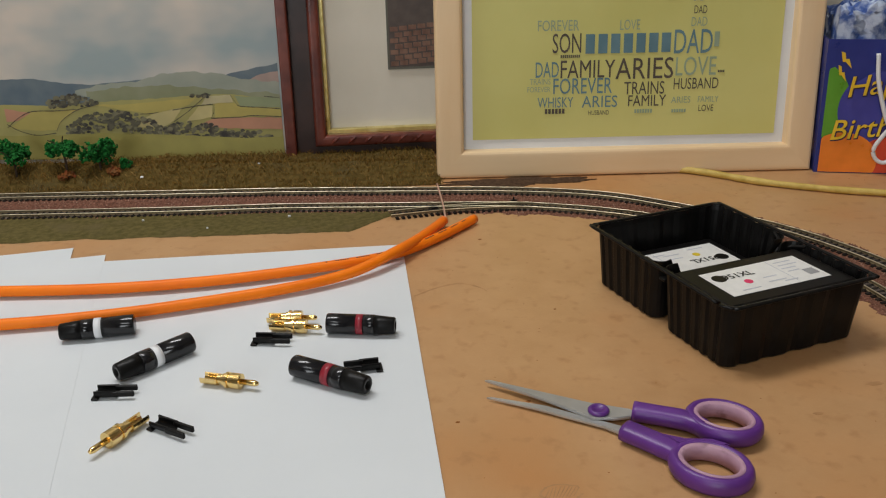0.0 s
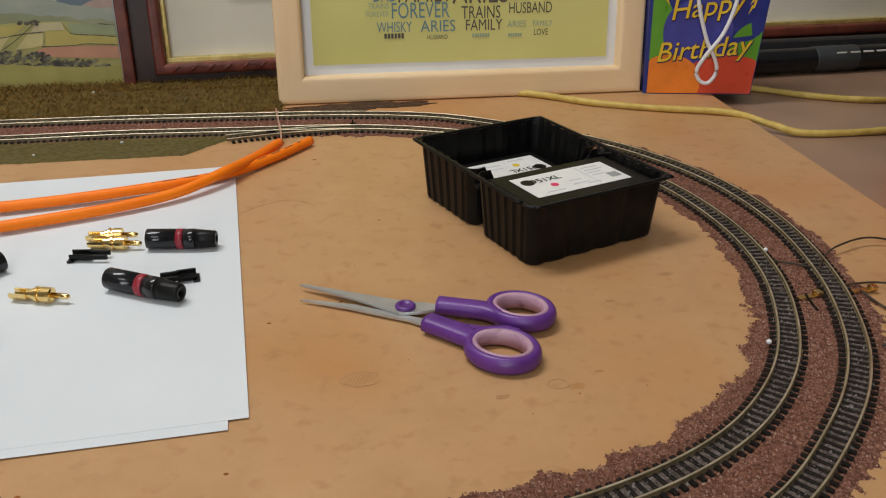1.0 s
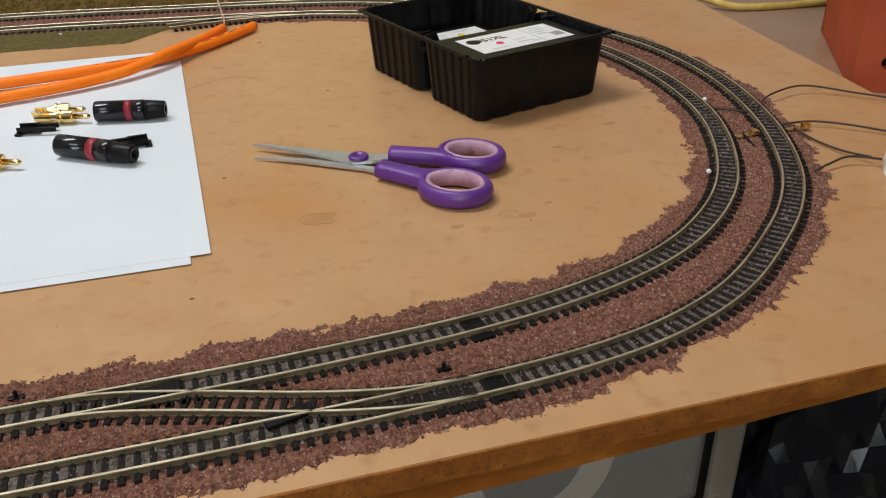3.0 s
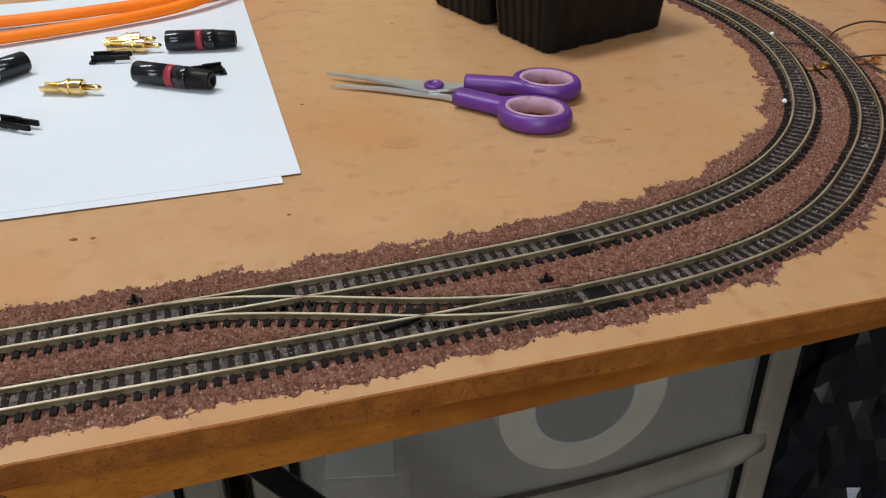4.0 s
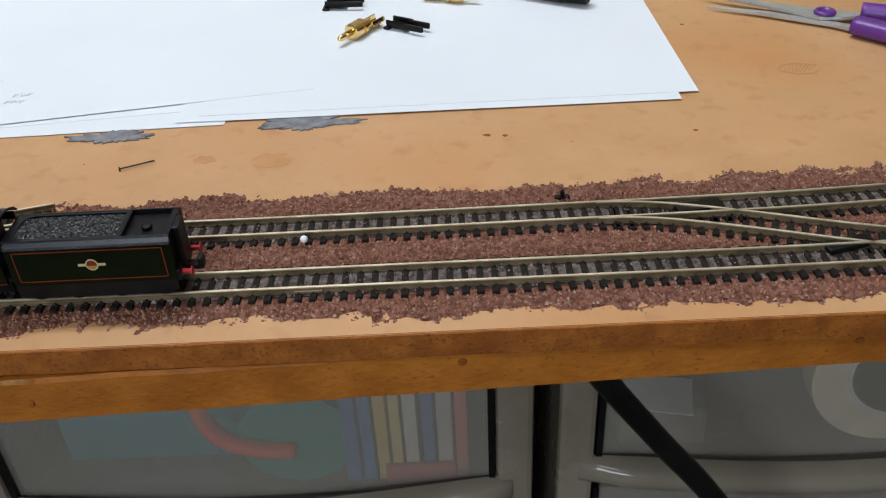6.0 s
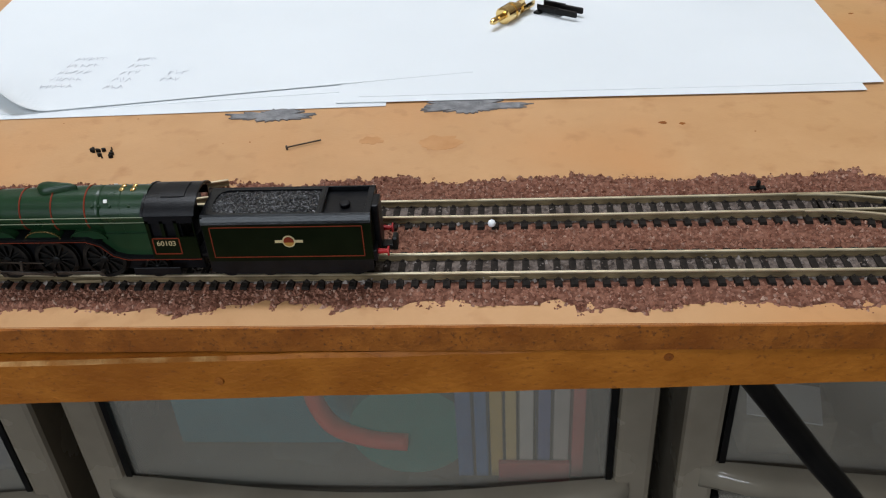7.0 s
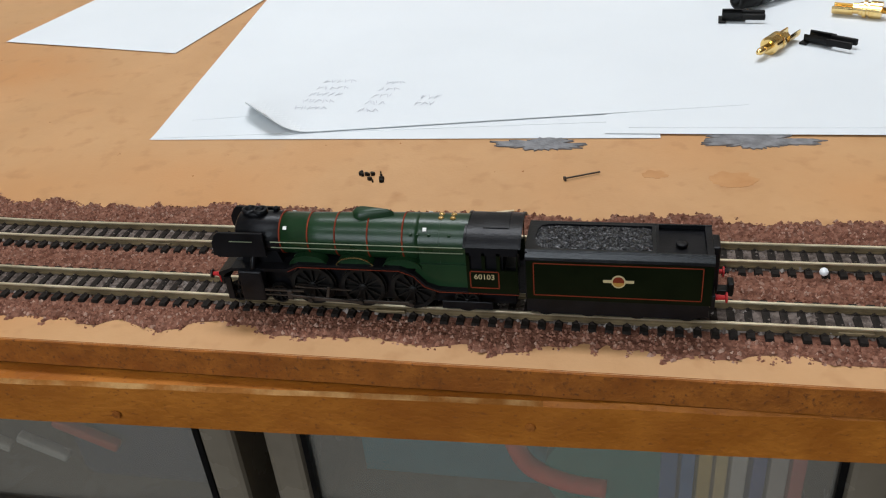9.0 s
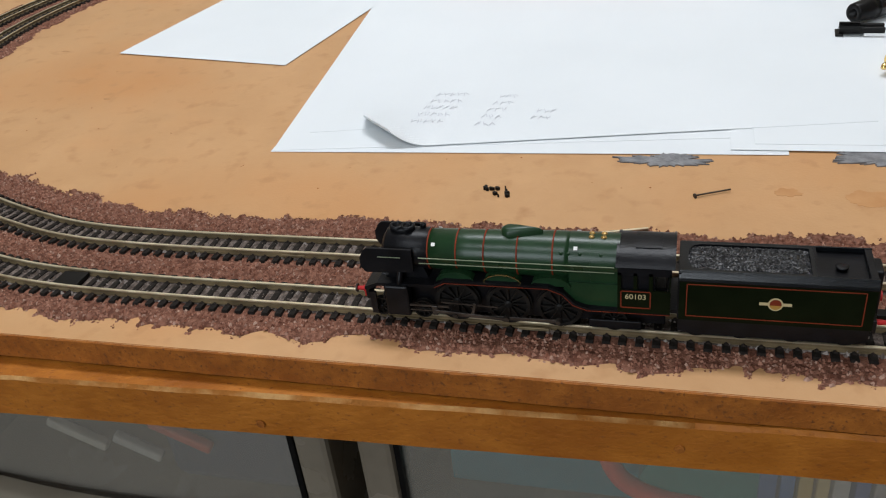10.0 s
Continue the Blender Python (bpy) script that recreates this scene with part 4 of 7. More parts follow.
# the firebox and cab stand a little further back than drawn above
def along(x):
    if x <= 0.0189:
        return x + 0.0006 * min(1.0, max(0.0, (x - 0.006) / 0.0120))
    if x <= 0.070:
        return 0.0195 + (x - 0.0189) * 1.045
    return 0.0729 + (x - 0.070) * 0.98


LOW_PARTS = ("wheel", "crank_pin", "coupling_rod", "connecting_rod", "piston_rod", "slidebar", "crosshead", "expansion_link", "eccentric_rod", "radius_rod", "guard_iron", "trailing_frame")


def lift(kind, z):
    """The body stands high above the wheels."""
    if kind in LOW_PARTS:
        return z
    if kind in ("cylinder", "main_frame", "footplate_step"):
        return z + 0.0040 * min(1.0, max(0.0, (z - T - 0.002) / 0.006))
    if kind in ("smoke_deflector", "deflector_edge", "handrail"):
        return z + 0.0058
    if kind in ("cab_roof", "roof_vent", "roof_rib"):
        return T + 0.0230 + (z - T - 0.0190) * 0.66
    if kind.startswith("buffer") or kind == "beam_plate":
        return z + 0.0030
    return z + 0.0043


for child in loco.children:
    kind = child.name.split(".")[0]
    if child.matrix_basis == Matrix.Identity(4):
        for v in child.data.vertices:
            v.co.x, v.co.z = along(v.co.x), lift(kind, v.co.z)
    else:
        child.location.x, child.location.z = along(child.location.x), lift(kind, child.location.z)

tender = empty("model_tender", pose(LOCO_X, LOCO_Y, 0))
tagged(tender, "dark green model tender heaped with black coal, coupled behind the locomotive", "model train")
A, B = 0.0878, 0.1375
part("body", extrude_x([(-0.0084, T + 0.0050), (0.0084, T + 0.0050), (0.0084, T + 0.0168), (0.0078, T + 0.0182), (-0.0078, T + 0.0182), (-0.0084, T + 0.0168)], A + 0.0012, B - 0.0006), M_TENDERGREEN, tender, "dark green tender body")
hole = [(A + 0.0062, -0.0062), (B - 0.0160, -0.0062), (B - 0.0160, 0.0062), (A + 0.0062, 0.0062), (A + 0.0044, 0.0054), (A + 0.0034, 0.0036), (A + 0.0030, 0.0), (A + 0.0034, -0.0036), (A + 0.0044, -0.0054)]
rim = [(A + 0.0012, -0.0074), (B - 0.0145, -0.0074), (B - 0.0145, 0.0074), (A + 0.0012, 0.0074), (A + 0.0009, 0.0066), (A + 0.0008, 0.0040), (A + 0.0008, 0.0), (A + 0.0008, -0.0040), (A + 0.0009, -0.0066)]
bm = bmesh.new()
loops = [[bm.verts.new((x, y, T + z)) for x, y in pts] for pts, z in ((hole, 0.0190), (hole, 0.0210), (rim, 0.0212), (rim, 0.0180))]
for la, lb in zip(loops, loops[1:]):
    for k in range(9):
        bm.faces.new((la[k], la[(k + 1) % 9], lb[(k + 1) % 9], lb[k]))
bmesh.ops.recalc_face_normals(bm, faces=bm.faces)
part("coal_surround", bm, M_TENDERTOP, tender, "glossy black rim round the coal")
for s in (-1, 1):
    part("side_flare", extrude_x([(s * 0.0085, T + 0.0166), (s * 0.0087, T + 0.0172), (s * 0.0085, T + 0.0184), (s * 0.0078, T + 0.0205), (s * 0.0074, T + 0.0213), (s * 0.0070, T + 0.0212), (s * 0.0076, T + 0.0168)], A + 0.001, B - 0.0005), M_TENDERTOP, tender, "black flared upper side")
part("bulkhead", box(B - 0.0150, B - 0.0143, -0.0070, 0.0070, T + 0.0170, T + 0.0213), M_LOCOBLACK, tender)
part("rear_plate", box(B - 0.0024, B - 0.0006, -0.0072, 0.0072, T + 0.0170, T + 0.0210, 0.0002), M_LOCOBLACK, tender)
part("corridor_end", box(B - 0.0010, B + 0.0012, -0.0034, 0.0034, T + 0.0050, T + 0.0208, 0.0005), M_LOCOBLACK, tender, "black corridor connection at the rear")
part("water_filler", lathe([(0.0014, 0), (0.0014, 0.0016), (0.0016, 0.0017), (0.0016, 0.0023), (0.0012, 0.0025)], 18, m=pose(B - 0.0085, -0.001, T + 0.0180, 0, -90, 0)), M_LOCOBLACK, tender, "round black water filler", True)
part("front_plate", box(A + 0.0008, A + 0.0016, -0.0080, 0.0080, T + 0.0050, T + 0.0205), M_LOCOBLACK, tender)
cv, cf = [], []
nx, ny = 90, 34
cx0, cx1 = A + 0.0026, B - 0.0158
for i in range(nx + 1):
    for j in range(ny + 1):
        u, w = i / nx, j / ny
        x, y = cx0 + (cx1 - cx0) * u, -0.0064 + 0.0128 * w
        q = Vector((x * 1400, y * 1400, 3.3))
        hz = 0.0203 + 0.0010 * math.sin(math.pi * w) * math.sin(math.pi * u) ** 0.3 + 0.0004 * noise.noise(q * 0.8)
        hz -= 0.0006 * max(0.0, 1 - 9 * min(u, w, 1 - u, 1 - w))
        cv.append((x, y, T + hz))
for i in range(nx):
    for j in range(ny):
        a = i * (ny + 1) + j
        cf.append((a, a + ny + 1, a + ny + 2, a + 1))
random.seed(9)
for _ in range(1500):  # lumps on top of the heap
    i, j = random.randrange(2, nx - 1), random.randrange(2, ny - 1)
    if i < 9 and abs(j - ny / 2) > ny * (0.22 + 0.035 * i):
        continue
    c = Vector(cv[i * (ny + 1) + j])
    r = rnd(0.00030, 0.00058)
    k = len(cv)
    rot = Euler((rnd(0, 6), rnd(0, 6), rnd(0, 6))).to_matrix()
    cv += [tuple(c + rot @ Vector(p) * r) for p in ((1, 0, 0), (-1, 0.1, 0), (0, 1, 0), (0.1, -1, 0), (0, 0, 1), (0, 0.1, -1))]
    cf += [(k + a, k + b, k + d) for a, b, d in ((0, 2, 4), (2, 1, 4), (1, 3, 4), (3, 0, 4), (2, 0, 5), (1, 2, 5), (3, 1, 5), (0, 3, 5))]
flat_part("coal_load", cv, cf, M_COAL, tender, "lumpy black coal load")
part("rear_deck", box(B - 0.0143, B - 0.0024, -0.0072, 0.0072, T + 0.0181, T + 0.0186), M_LOCOBLACK, tender, "black deck behind the coal")
for s in (-1, 1):
    fr = bmesh.new()
    yy = s * 0.00848
    for a, b, c, d in ((A + 0.003, B - 0.003, T + 0.0158, T + 0.01605), (A + 0.003, B - 0.003, T + 0.0062, T + 0.00645), (A + 0.003, A + 0.00325, T + 0.0062, T + 0.01605), (B - 0.00325, B - 0.003, T + 0.0062, T + 0.01605)):
        box(a, b, yy - 0.00005, yy + 0.00005, c, d, bm=fr)
    part("side_lining", fr, M_LINING, tender, "orange lined rectangle on the tender side")
    cxm, czm = (A + B) / 2 + 0.0005, T + 0.0113
    part("emblem_bar", box(cxm - 0.0040, cxm + 0.0040, yy - 0.00006, yy + 0.00006, czm - 0.0004, czm + 0.0004), M_CREAM, tender)
    em = part("emblem", lathe([(0.0001, -0.0001), (0.00185, -0.0001), (0.00185, 0.0001), (0.0001, 0.0001)], 24, m=pose(cxm, yy * 1.004, czm, 0, 0, 90)), M_CREAM, tender, "round cream, red and gold emblem on the tender side")
    pts = [(0.0015 * math.cos(radians(a)), 0.0015 * math.sin(radians(a))) for a in range(-10, 191, 20)]
    part("emblem_centre", extrude_y([(cxm + x, czm + z) for x, z in pts], yy * 1.018 - 0.00003, yy * 1.018 + 0.00003), M_LINING, em)
    part("emblem_base", extrude_y([(cxm + x, czm - z) for x, z in pts], yy * 1.016 - 0.00003, yy * 1.016 + 0.00003), M_EMBLEMGOLD, em)
    part("tender_frame", extrude_y([(A + 0.001, T + 0.0050), (A + 0.001, T + 0.0026), (A + 0.006, T + 0.0020), (B - 0.006, T + 0.0020), (B - 0.001, T + 0.0026), (B - 0.001, T + 0.0050)], s * 0.0078 - 0.0003, s * 0.0078 + 0.0003), M_LOCOBLACK, tender)
    for x in (A + 0.006, A + 0.0175, A + 0.0305, A + 0.0435):
        wheel(tender, x, T + 0.0034, 0.0033, s * 0.0050, 10)
    part("buffer", lathe([(0.0010, 0.0), (0.0008, 0.0004), (0.0006, 0.0030), (0.0014, 0.0032), (0.0014, 0.0036)], 14, m=pose(B, s * 0.0060, T + 0.0062)), M_REDPAINT, tender, "red buffer with dark head")
part("drag_beam", box(B - 0.0008, B + 0.0004, -0.0082, 0.0082, T + 0.0045, T + 0.0078, 0.0002), M_LOCOBLACK, tender)
part("coupling", box(B, B + 0.0055, -0.0016, 0.0016, T + 0.0040, T + 0.0052, 0.0003), M_BLACKPL, tender, "black plastic hook coupling")
part("coupling_hook", box(B + 0.0040, B + 0.0056, -0.0018, 0.0018, T + 0.0042, T + 0.0075, 0.0004), M_BLACKPL, tender)
part("drawbar", box(0.0842, A + 0.001, -0.0016, 0.0016, T + 0.0030, T + 0.0040), M_LOCOBLACK, tender)
for child in tender.children_recursive:  # the body stands high above the wheels
    if child.matrix_basis == Matrix.Identity(4) and not child.name.startswith(("wheel", "spoke")):
        for v in child.data.vertices:
            h = v.co.z - T
            v.co.z = T + (0.0020 + (h - 0.0020) * 1.63 if 0.0020 < h < 0.0050 else 0.0069 + (min(h, 0.0166) - 0.0050) * 1.06 + max(0.0, h - 0.0166) * 0.62 if h >= 0.0050 else h)

# ---- scenery at the rear ----
backdrop = empty("backdrop_print", pose(0, 0.690, 0))
tagged(backdrop, "printed landscape backdrop of hills, fields and cloudy sky", "backdrop")
M_SKY = mat("printed_sky", (0.38, 0.46, 0.47), (0.72, 0.65, 0.57), 0.55, 0, 9.0, 0, 100, 0.3, 3.0, 0.38, 0.64, stretch=(1, 1, 1.7))
M_HILLBLUE = mat("printed_blue_hill", (0.10, 0.15, 0.20), (0.18, 0.23, 0.25), 0.6, 0, 30.0)
M_HILLGREEN = mat("printed_green_hill", (0.26, 0.28, 0.15), (0.34, 0.35, 0.22), 0.6, 0, 26.0)
M_HEDGE = mat("printed_hedge", (0.060, 0.054, 0.050), (0.15, 0.14, 0.09), 0.6, 0, 170.0, 0, 100, 0.3, 6.0, 0.4, 0.6)
M_HEDGE2 = mat("printed_leaf", (0.16, 0.15, 0.09), (0.26, 0.24, 0.14), 0.6, 0, 170.0)
FIELDS = [mat("printed_field", c, tuple(v * 1.18 for v in c), 0.6, 0, 40.0) for c in ((0.47, 0.39, 0.11), (0.39, 0.35, 0.12), (0.55, 0.47, 0.21), (0.52, 0.26, 0.16), (0.29, 0.33, 0.18), (0.52, 0.46, 0.26), (0.36, 0.32, 0.09))]
part("sheet", box(-0.95, 0.1500, 0, 0.003, -0.001, 0.26), M_SKY, backdrop, "pale cloudy printed sky")


def printed(name, outline, layer, material):
    y = -0.0002 * layer
    return flat_part(name, [(x, y, z) for x, z in outline], [tuple(range(len(outline)))], material, backdrop)


def at_print(px, py):
    """A place of the painting, from its own grid of 500 by 283."""
    return (-0.1 + px * 0.000493, (283 - py) * 0.000515 + 0.0095 * (1 - px / 495))


def daub(name, pts, layer, material, wav=0.0009):
    """A painted area with a slightly wavering outline."""
    q = [at_print(*p) for p in pts]
    out = []
    for (ax, az), (bx, bz) in zip(q, q[1:] + q[:1]):
        n = max(1, int(math.hypot(bx - ax, bz - az) / 0.0025))
        for k in range(n):
            x, z = ax + (bx - ax) * k / n, az + (bz - az) * k / n
            out.append((min(x, 0.1462), z + wav * noise.noise(Vector((x * 130, z * 130, layer)))))
    return printed(name, out, layer, material)


def hedge_line(pts, layer, w=0.00055):
    line = catmull([(*at_print(*p), 0) for p in pts], 0.0012)
    up, low = [], []
    for c in line:
        t = w * (0.5 + 1.1 * abs(noise.noise(Vector((c.x * 700, c.y * 700, layer)))))
        up.append((min(c.x, 0.1462), c.y + t))
        low.append((min(c.x, 0.1462), c.y - t * 0.6))
    printed("hedge", up + low[::-1], layer, M_HEDGE)


M_HILLROSE = mat("printed_rose_hill", (0.40, 0.30, 0.26), (0.50, 0.36, 0.30), 0.6, 0, 40.0)
M_HILLPALE = mat("printed_pale_hill", (0.30, 0.34, 0.28), (0.40, 0.42, 0.34), 0.6, 0, 30.0)
daub("far_hill", [(-1700, 230), (-1700, 120), (-1200, 148), (-700, 126), (-300, 150), (0, 142), (60, 140), (110, 147), (160, 150), (250, 141), (300, 131), (400, 133), (450, 121), (500, 111), (500, 200)], 1, M_HILLBLUE)
daub("rose_hill", [(440, 142), (470, 130), (500, 124), (500, 150)], 1.5, M_HILLROSE)
daub("pale_hill", [(130, 160), (170, 151), (240, 144), (300, 129), (340, 126), (390, 130), (430, 138), (500, 145), (500, 190), (130, 190)], 2, M_HILLPALE, 0.002)
daub("green_hill", [(150, 162), (230, 152), (300, 150), (380, 158), (500, 166), (500, 200), (150, 200)], 2.4, M_HILLGREEN, 0.002)
daub("far_wood", [(-1700, 200), (-1700, 172), (-900, 178), (-300, 168), (0, 160), (90, 165), (155, 172), (150, 186), (0, 190)], 2.8, M_HILLBLUE)
daub("near_field", [(-1700, 284), (-1700, 190), (-800, 186), (0, 185), (80, 187), (160, 181), (300, 172), (350, 168), (400, 166), (500, 174), (500, 284)], 3, FIELDS[1])
for k, pts in enumerate(([(4, 226), (50, 197), (128, 195), (98, 214), (86, 231), (40, 232)], [(0, 216), (0, 192), (24, 196), (46, 200), (20, 214)], [(160, 186), (240, 183), (345, 173), (330, 186), (260, 203), (200, 193)], [(215, 226), (262, 202), (318, 190), (300, 214), (280, 226)], [(322, 216), (348, 188), (374, 187), (370, 208)], [(352, 186), (364, 170), (408, 168), (412, 180)], [(376, 209), (378, 184), (412, 181), (424, 188), (500, 193), (500, 206), (440, 206)], [(416, 170), (500, 173), (500, 191), (424, 187)], [(342, 222), (372, 211), (440, 208), (500, 209), (500, 231), (400, 229)], [(-260, 226), (-200, 196), (-60, 194), (-20, 214), (-90, 232)], [(-520, 222), (-420, 192), (-290, 196), (-330, 228)], [(-800, 226), (-700, 194), (-560, 196), (-600, 228)])):
    daub("field", pts, 3.4 + 0.2 * k, FIELDS[(0, 3, 0, 2, 2, 5, 0, 4, 3, 0, 2, 3)[k]])
for k, pts in enumerate(([(0, 226), (25, 207), (50, 197), (90, 196), (130, 193)], [(86, 232), (98, 214), (128, 195), (160, 186)], [(240, 202), (262, 201), (276, 198)], [(300, 216), (330, 196), (350, 180), (364, 170), (374, 167)], [(300, 195), (348, 187), (376, 184)], [(368, 211), (376, 196), (378, 183)], [(408, 167), (416, 180), (424, 188), (460, 190), (500, 193)], [(368, 210), (420, 208), (446, 205), (500, 207)], [(0, 220), (20, 232), (50, 240), (85, 236)], [(470, 170), (500, 173)], [(-320, 226), (-260, 196), (-180, 194)], [(-600, 226), (-540, 200), (-420, 192), (-280, 196)])):
    hedge_line(pts, 6.6 + 0.02 * k)
random.seed(11)
for x0, x1, y0, y1, n in ((80, 165, 168, 188, 70), (105, 275, 196, 236, 190), (262, 400, 216, 243, 120), (380, 478, 232, 247, 60), (335, 372, 166, 172, 10), (-240, -40, 205, 238, 150), (-520, -300, 196, 236, 130)):
    for k in range(n):
        u = random.random()
        env = math.sin(math.pi * (0.08 + 0.84 * u)) ** 0.7
        a, b = at_print(x0 + (x1 - x0) * u, y1 - (y1 - y0) * env * random.random())
        r = rnd(0.0013, 0.0030)
        printed("printed_tree", [(min(0.146, a + r * math.cos(q * 0.9) * rnd(0.8, 1.2)), b + r * 0.75 * math.sin(q * 0.9) * rnd(0.7, 1.2)) for q in range(7)], 7 + k * 0.008, M_HEDGE if k % 3 else M_HEDGE2)
daub("foreground_field", [(-1700, 284), (-1700, 238), (-400, 244), (60, 240), (170, 236), (300, 240), (420, 246), (500, 244), (500, 284)], 8.8, FIELDS[6])

bank_v, bank_f = [], []
nb, mb = 300, 14
for i in range(nb + 1):
    x = -0.95 + 1.235 * i / nb
    yf = 0.6210 - 0.085 * (x + 0.097) if x > -0.3 else 0.640
    yf = max(yf, 0.594)
    for j in range(mb + 1):
        w = j / mb
        y = yf - 0.010 + (0.682 - yf + 0.010) * w
        hgt = 0.0132 - 0.014 * max(0.0, x - 0.02)
        rise = y - yf
        slope = min(1.0, max(0.0, rise) / 0.026) ** 0.75 if rise < 0.032 else max(0.45, 1 - (rise - 0.032) / 0.024)
        z = 0.0006 + hgt * slope + (0.0 if rise < 0 else 1.0) * 0.0022 * noise.noise(Vector((x * 60, y * 60, 0))) + 0.0009 * noise.noise(Vector((x * 300, y * 300, 2)))
        bank_v.append((x, y, z))
for i in range(nb):
    for j in range(mb):
        a = i * (mb + 1) + j
        bank_f.append((a, a + mb + 1, a + mb + 2, a + 1))
bank = flat_part("grass_bank", bank_v, bank_f, M_GRASSMAT)
tagged(bank, "low brown and olive scenic grass bank behind the tracks", "grass bank", kind="stuff")
tv, tf = [], []
nt_, mt_ = 230, 10
for i in range(nt_ + 1):
    x = -0.55 + 0.79 * i / nt_
    y0 = 0.495 - 0.055 * max(0, x) + (0.9 * max(0, x - 0.205)) + 0.0035 * noise.noise(Vector((x * 45, 1, 0))) + 0.0015 * noise.noise(Vector((x * 190, 4, 0)))
    y1 = 0.548 - 0.085 * (x + 0.06)
    y0 = min(y0, y1)
    for j in range(mt_ + 1):
        w = j / mt_
        y = y0 + (y1 - y0) * w
        tv.append((x, y, 0.0002 + 0.0007 * min(1, w * 6) + 0.0003 * noise.noise(Vector((x * 400, y * 400, 0)))))
for i in range(nt_):
    for j in range(mt_):
        a = i * (mt_ + 1) + j
        tf.append((a, a + mt_ + 1, a + mt_ + 2, a + 1))
M_TURF = mat("olive_turf", (0.085, 0.070, 0.022), (0.14, 0.110, 0.040), 0.95, 0, 240.0, 0.6, 900.0, 0.1, 5.0, speck=(30.0, 0.55, 0.75, (0.13, 0.10, 0.045)))
tagged(flat_part("turf_strip", tv, tf, M_TURF), "flat olive-green scatter turf in front of the rear tracks", "turf", kind="stuff")


def fibres(spots, length, material, name, label):
    v, f = [], []
    for x, y, z in spots:
        a, l = rnd(0, 6.28), length * rnd(0.5, 1.2)
        dx, dy = math.cos(a), math.sin(a)
        w = 0.00028
        lean = rnd(0.2, 1.1)
        k = len(v)
        v += [(x - dy * w, y + dx * w, z - 0.0006), (x + dy * w, y - dx * w, z - 0.0006), (x + dx * l * lean * 0.6 + dy * w * .6, y + dy * l * lean * 0.6 - dx * w * .6, z + l * 0.6), (x + dx * l * lean, y + dy * l * lean, z + l * 0.75)]
        f += [(k, k + 1, k + 2), (k, k + 2, k + 3)]
    return tagged(flat_part(name, v, f, material), label, "grass", kind="stuff")


random.seed(5)
near_bank = [q for q in bank_v if q[0] > -0.32]
fibres([(q[0] + rnd(-0.003, 0.003), q[1] + rnd(-0.002, 0.002), q[2]) for q in random.choices(near_bank, k=15000)], 0.0042, M_FIBRE, "grass_fibres", "tangled brown and olive static grass on the bank")


def foam_tree(x, y, height, spread, name="model_tree", label="bright green foam model tree on a thin twig trunk", leaf=M_LEAF, n=420):
    thing = empty(name, pose(x, y, 0.006))
    tagged(thing, label, "model tree", "model trees on the bank")
    bm = tube([(0, 0, -0.006), (0.0006, 0, height * 0.3), (-0.0004, 0.0003, height * 0.5), (0, 0, height * 0.64)], 0.0011, 7, 0.003)
    for a in range(5):
        q = a * 1.3
        tube([(0, 0, height * (0.3 + 0.06 * a)), (spread * 0.4 * math.cos(q), spread * 0.4 * math.sin(q), height * (0.45 + 0.08 * a)), (spread * 0.75 * math.cos(q), spread * 0.75 * math.sin(q), height * (0.5 + 0.09 * a))], 0.0005, 5, 0.003, bm)
    part("trunk", bm, M_TRUNK, thing)
    lobes = [(rnd(-0.6, 0.6) * spread, rnd(-0.5, 0.5) * spread, height * rnd(0.45, 0.9), spread * rnd(0.28, 0.5)) for _ in range(9)]
    v, f = [], []
    for _ in range(n):
        lx, ly, lz, lr = random.choice(lobes)
        d = Vector((random.gauss(0, 1), random.gauss(0, 1), random.gauss(0, 0.8))).normalized() * lr * rnd(0.6, 1.05)
        c = Vector((lx, ly, lz)) + d
        r = rnd(0.0010, 0.0022)
        k = len(v)
        rot = Euler((rnd(0, 6), rnd(0, 6), rnd(0, 6))).to_matrix()
        for p in ((1, 0.1, 0), (-0.9, 0.4, 0), (0, -1, 0.3), (0.1, 0.2, 1), (0, 0.3, -0.9)):
            v.append(c + rot @ Vector(p) * r)
        f += [(k, k + 1, k + 3), (k + 1, k + 2, k + 3), (k + 2, k, k + 3), (k, k + 2, k + 4), (k + 2, k + 1, k + 4), (k + 1, k, k + 4)]
    flat_part("crown", v, f, leaf, thing)
    return thing


foam_tree(-0.038, 0.636, 0.046, 0.016, n=620)
foam_tree(-0.009, 0.634, 0.037, 0.017, n=620)
foam_tree(-0.080, 0.634, 0.037, 0.017, n=620)
foam_tree(-0.115, 0.640, 0.028, 0.014)
foam_tree(0.015, 0.634, 0.016, 0.006, "model_bush", "small dark green foam bush on the bank", M_LEAF, 160)
foam_tree(0.004, 0.630, 0.008, 0.008, "model_bush", "low rust-red foam bush at the foot of the bank", M_AUTUMN, 130)
foam_tree(-0.035, 0.628, 0.005, 0.009, "model_bush", "low rust-red foam bush at the foot of the bank", M_AUTUMN, 110)
bm = lathe([(0.0001, 0), (0.0019, 0.0004), (0.0022, 0.003), (0.0016, 0.0055), (0.0004, 0.006)], 10, m=pose(0.0285, 0.622, 0.002, 0, -90, 0))
tagged(link("white_chip", bm, M_WHITEPL, True), "small rounded white plaster chip by the bank", "debris")
random.seed(8)
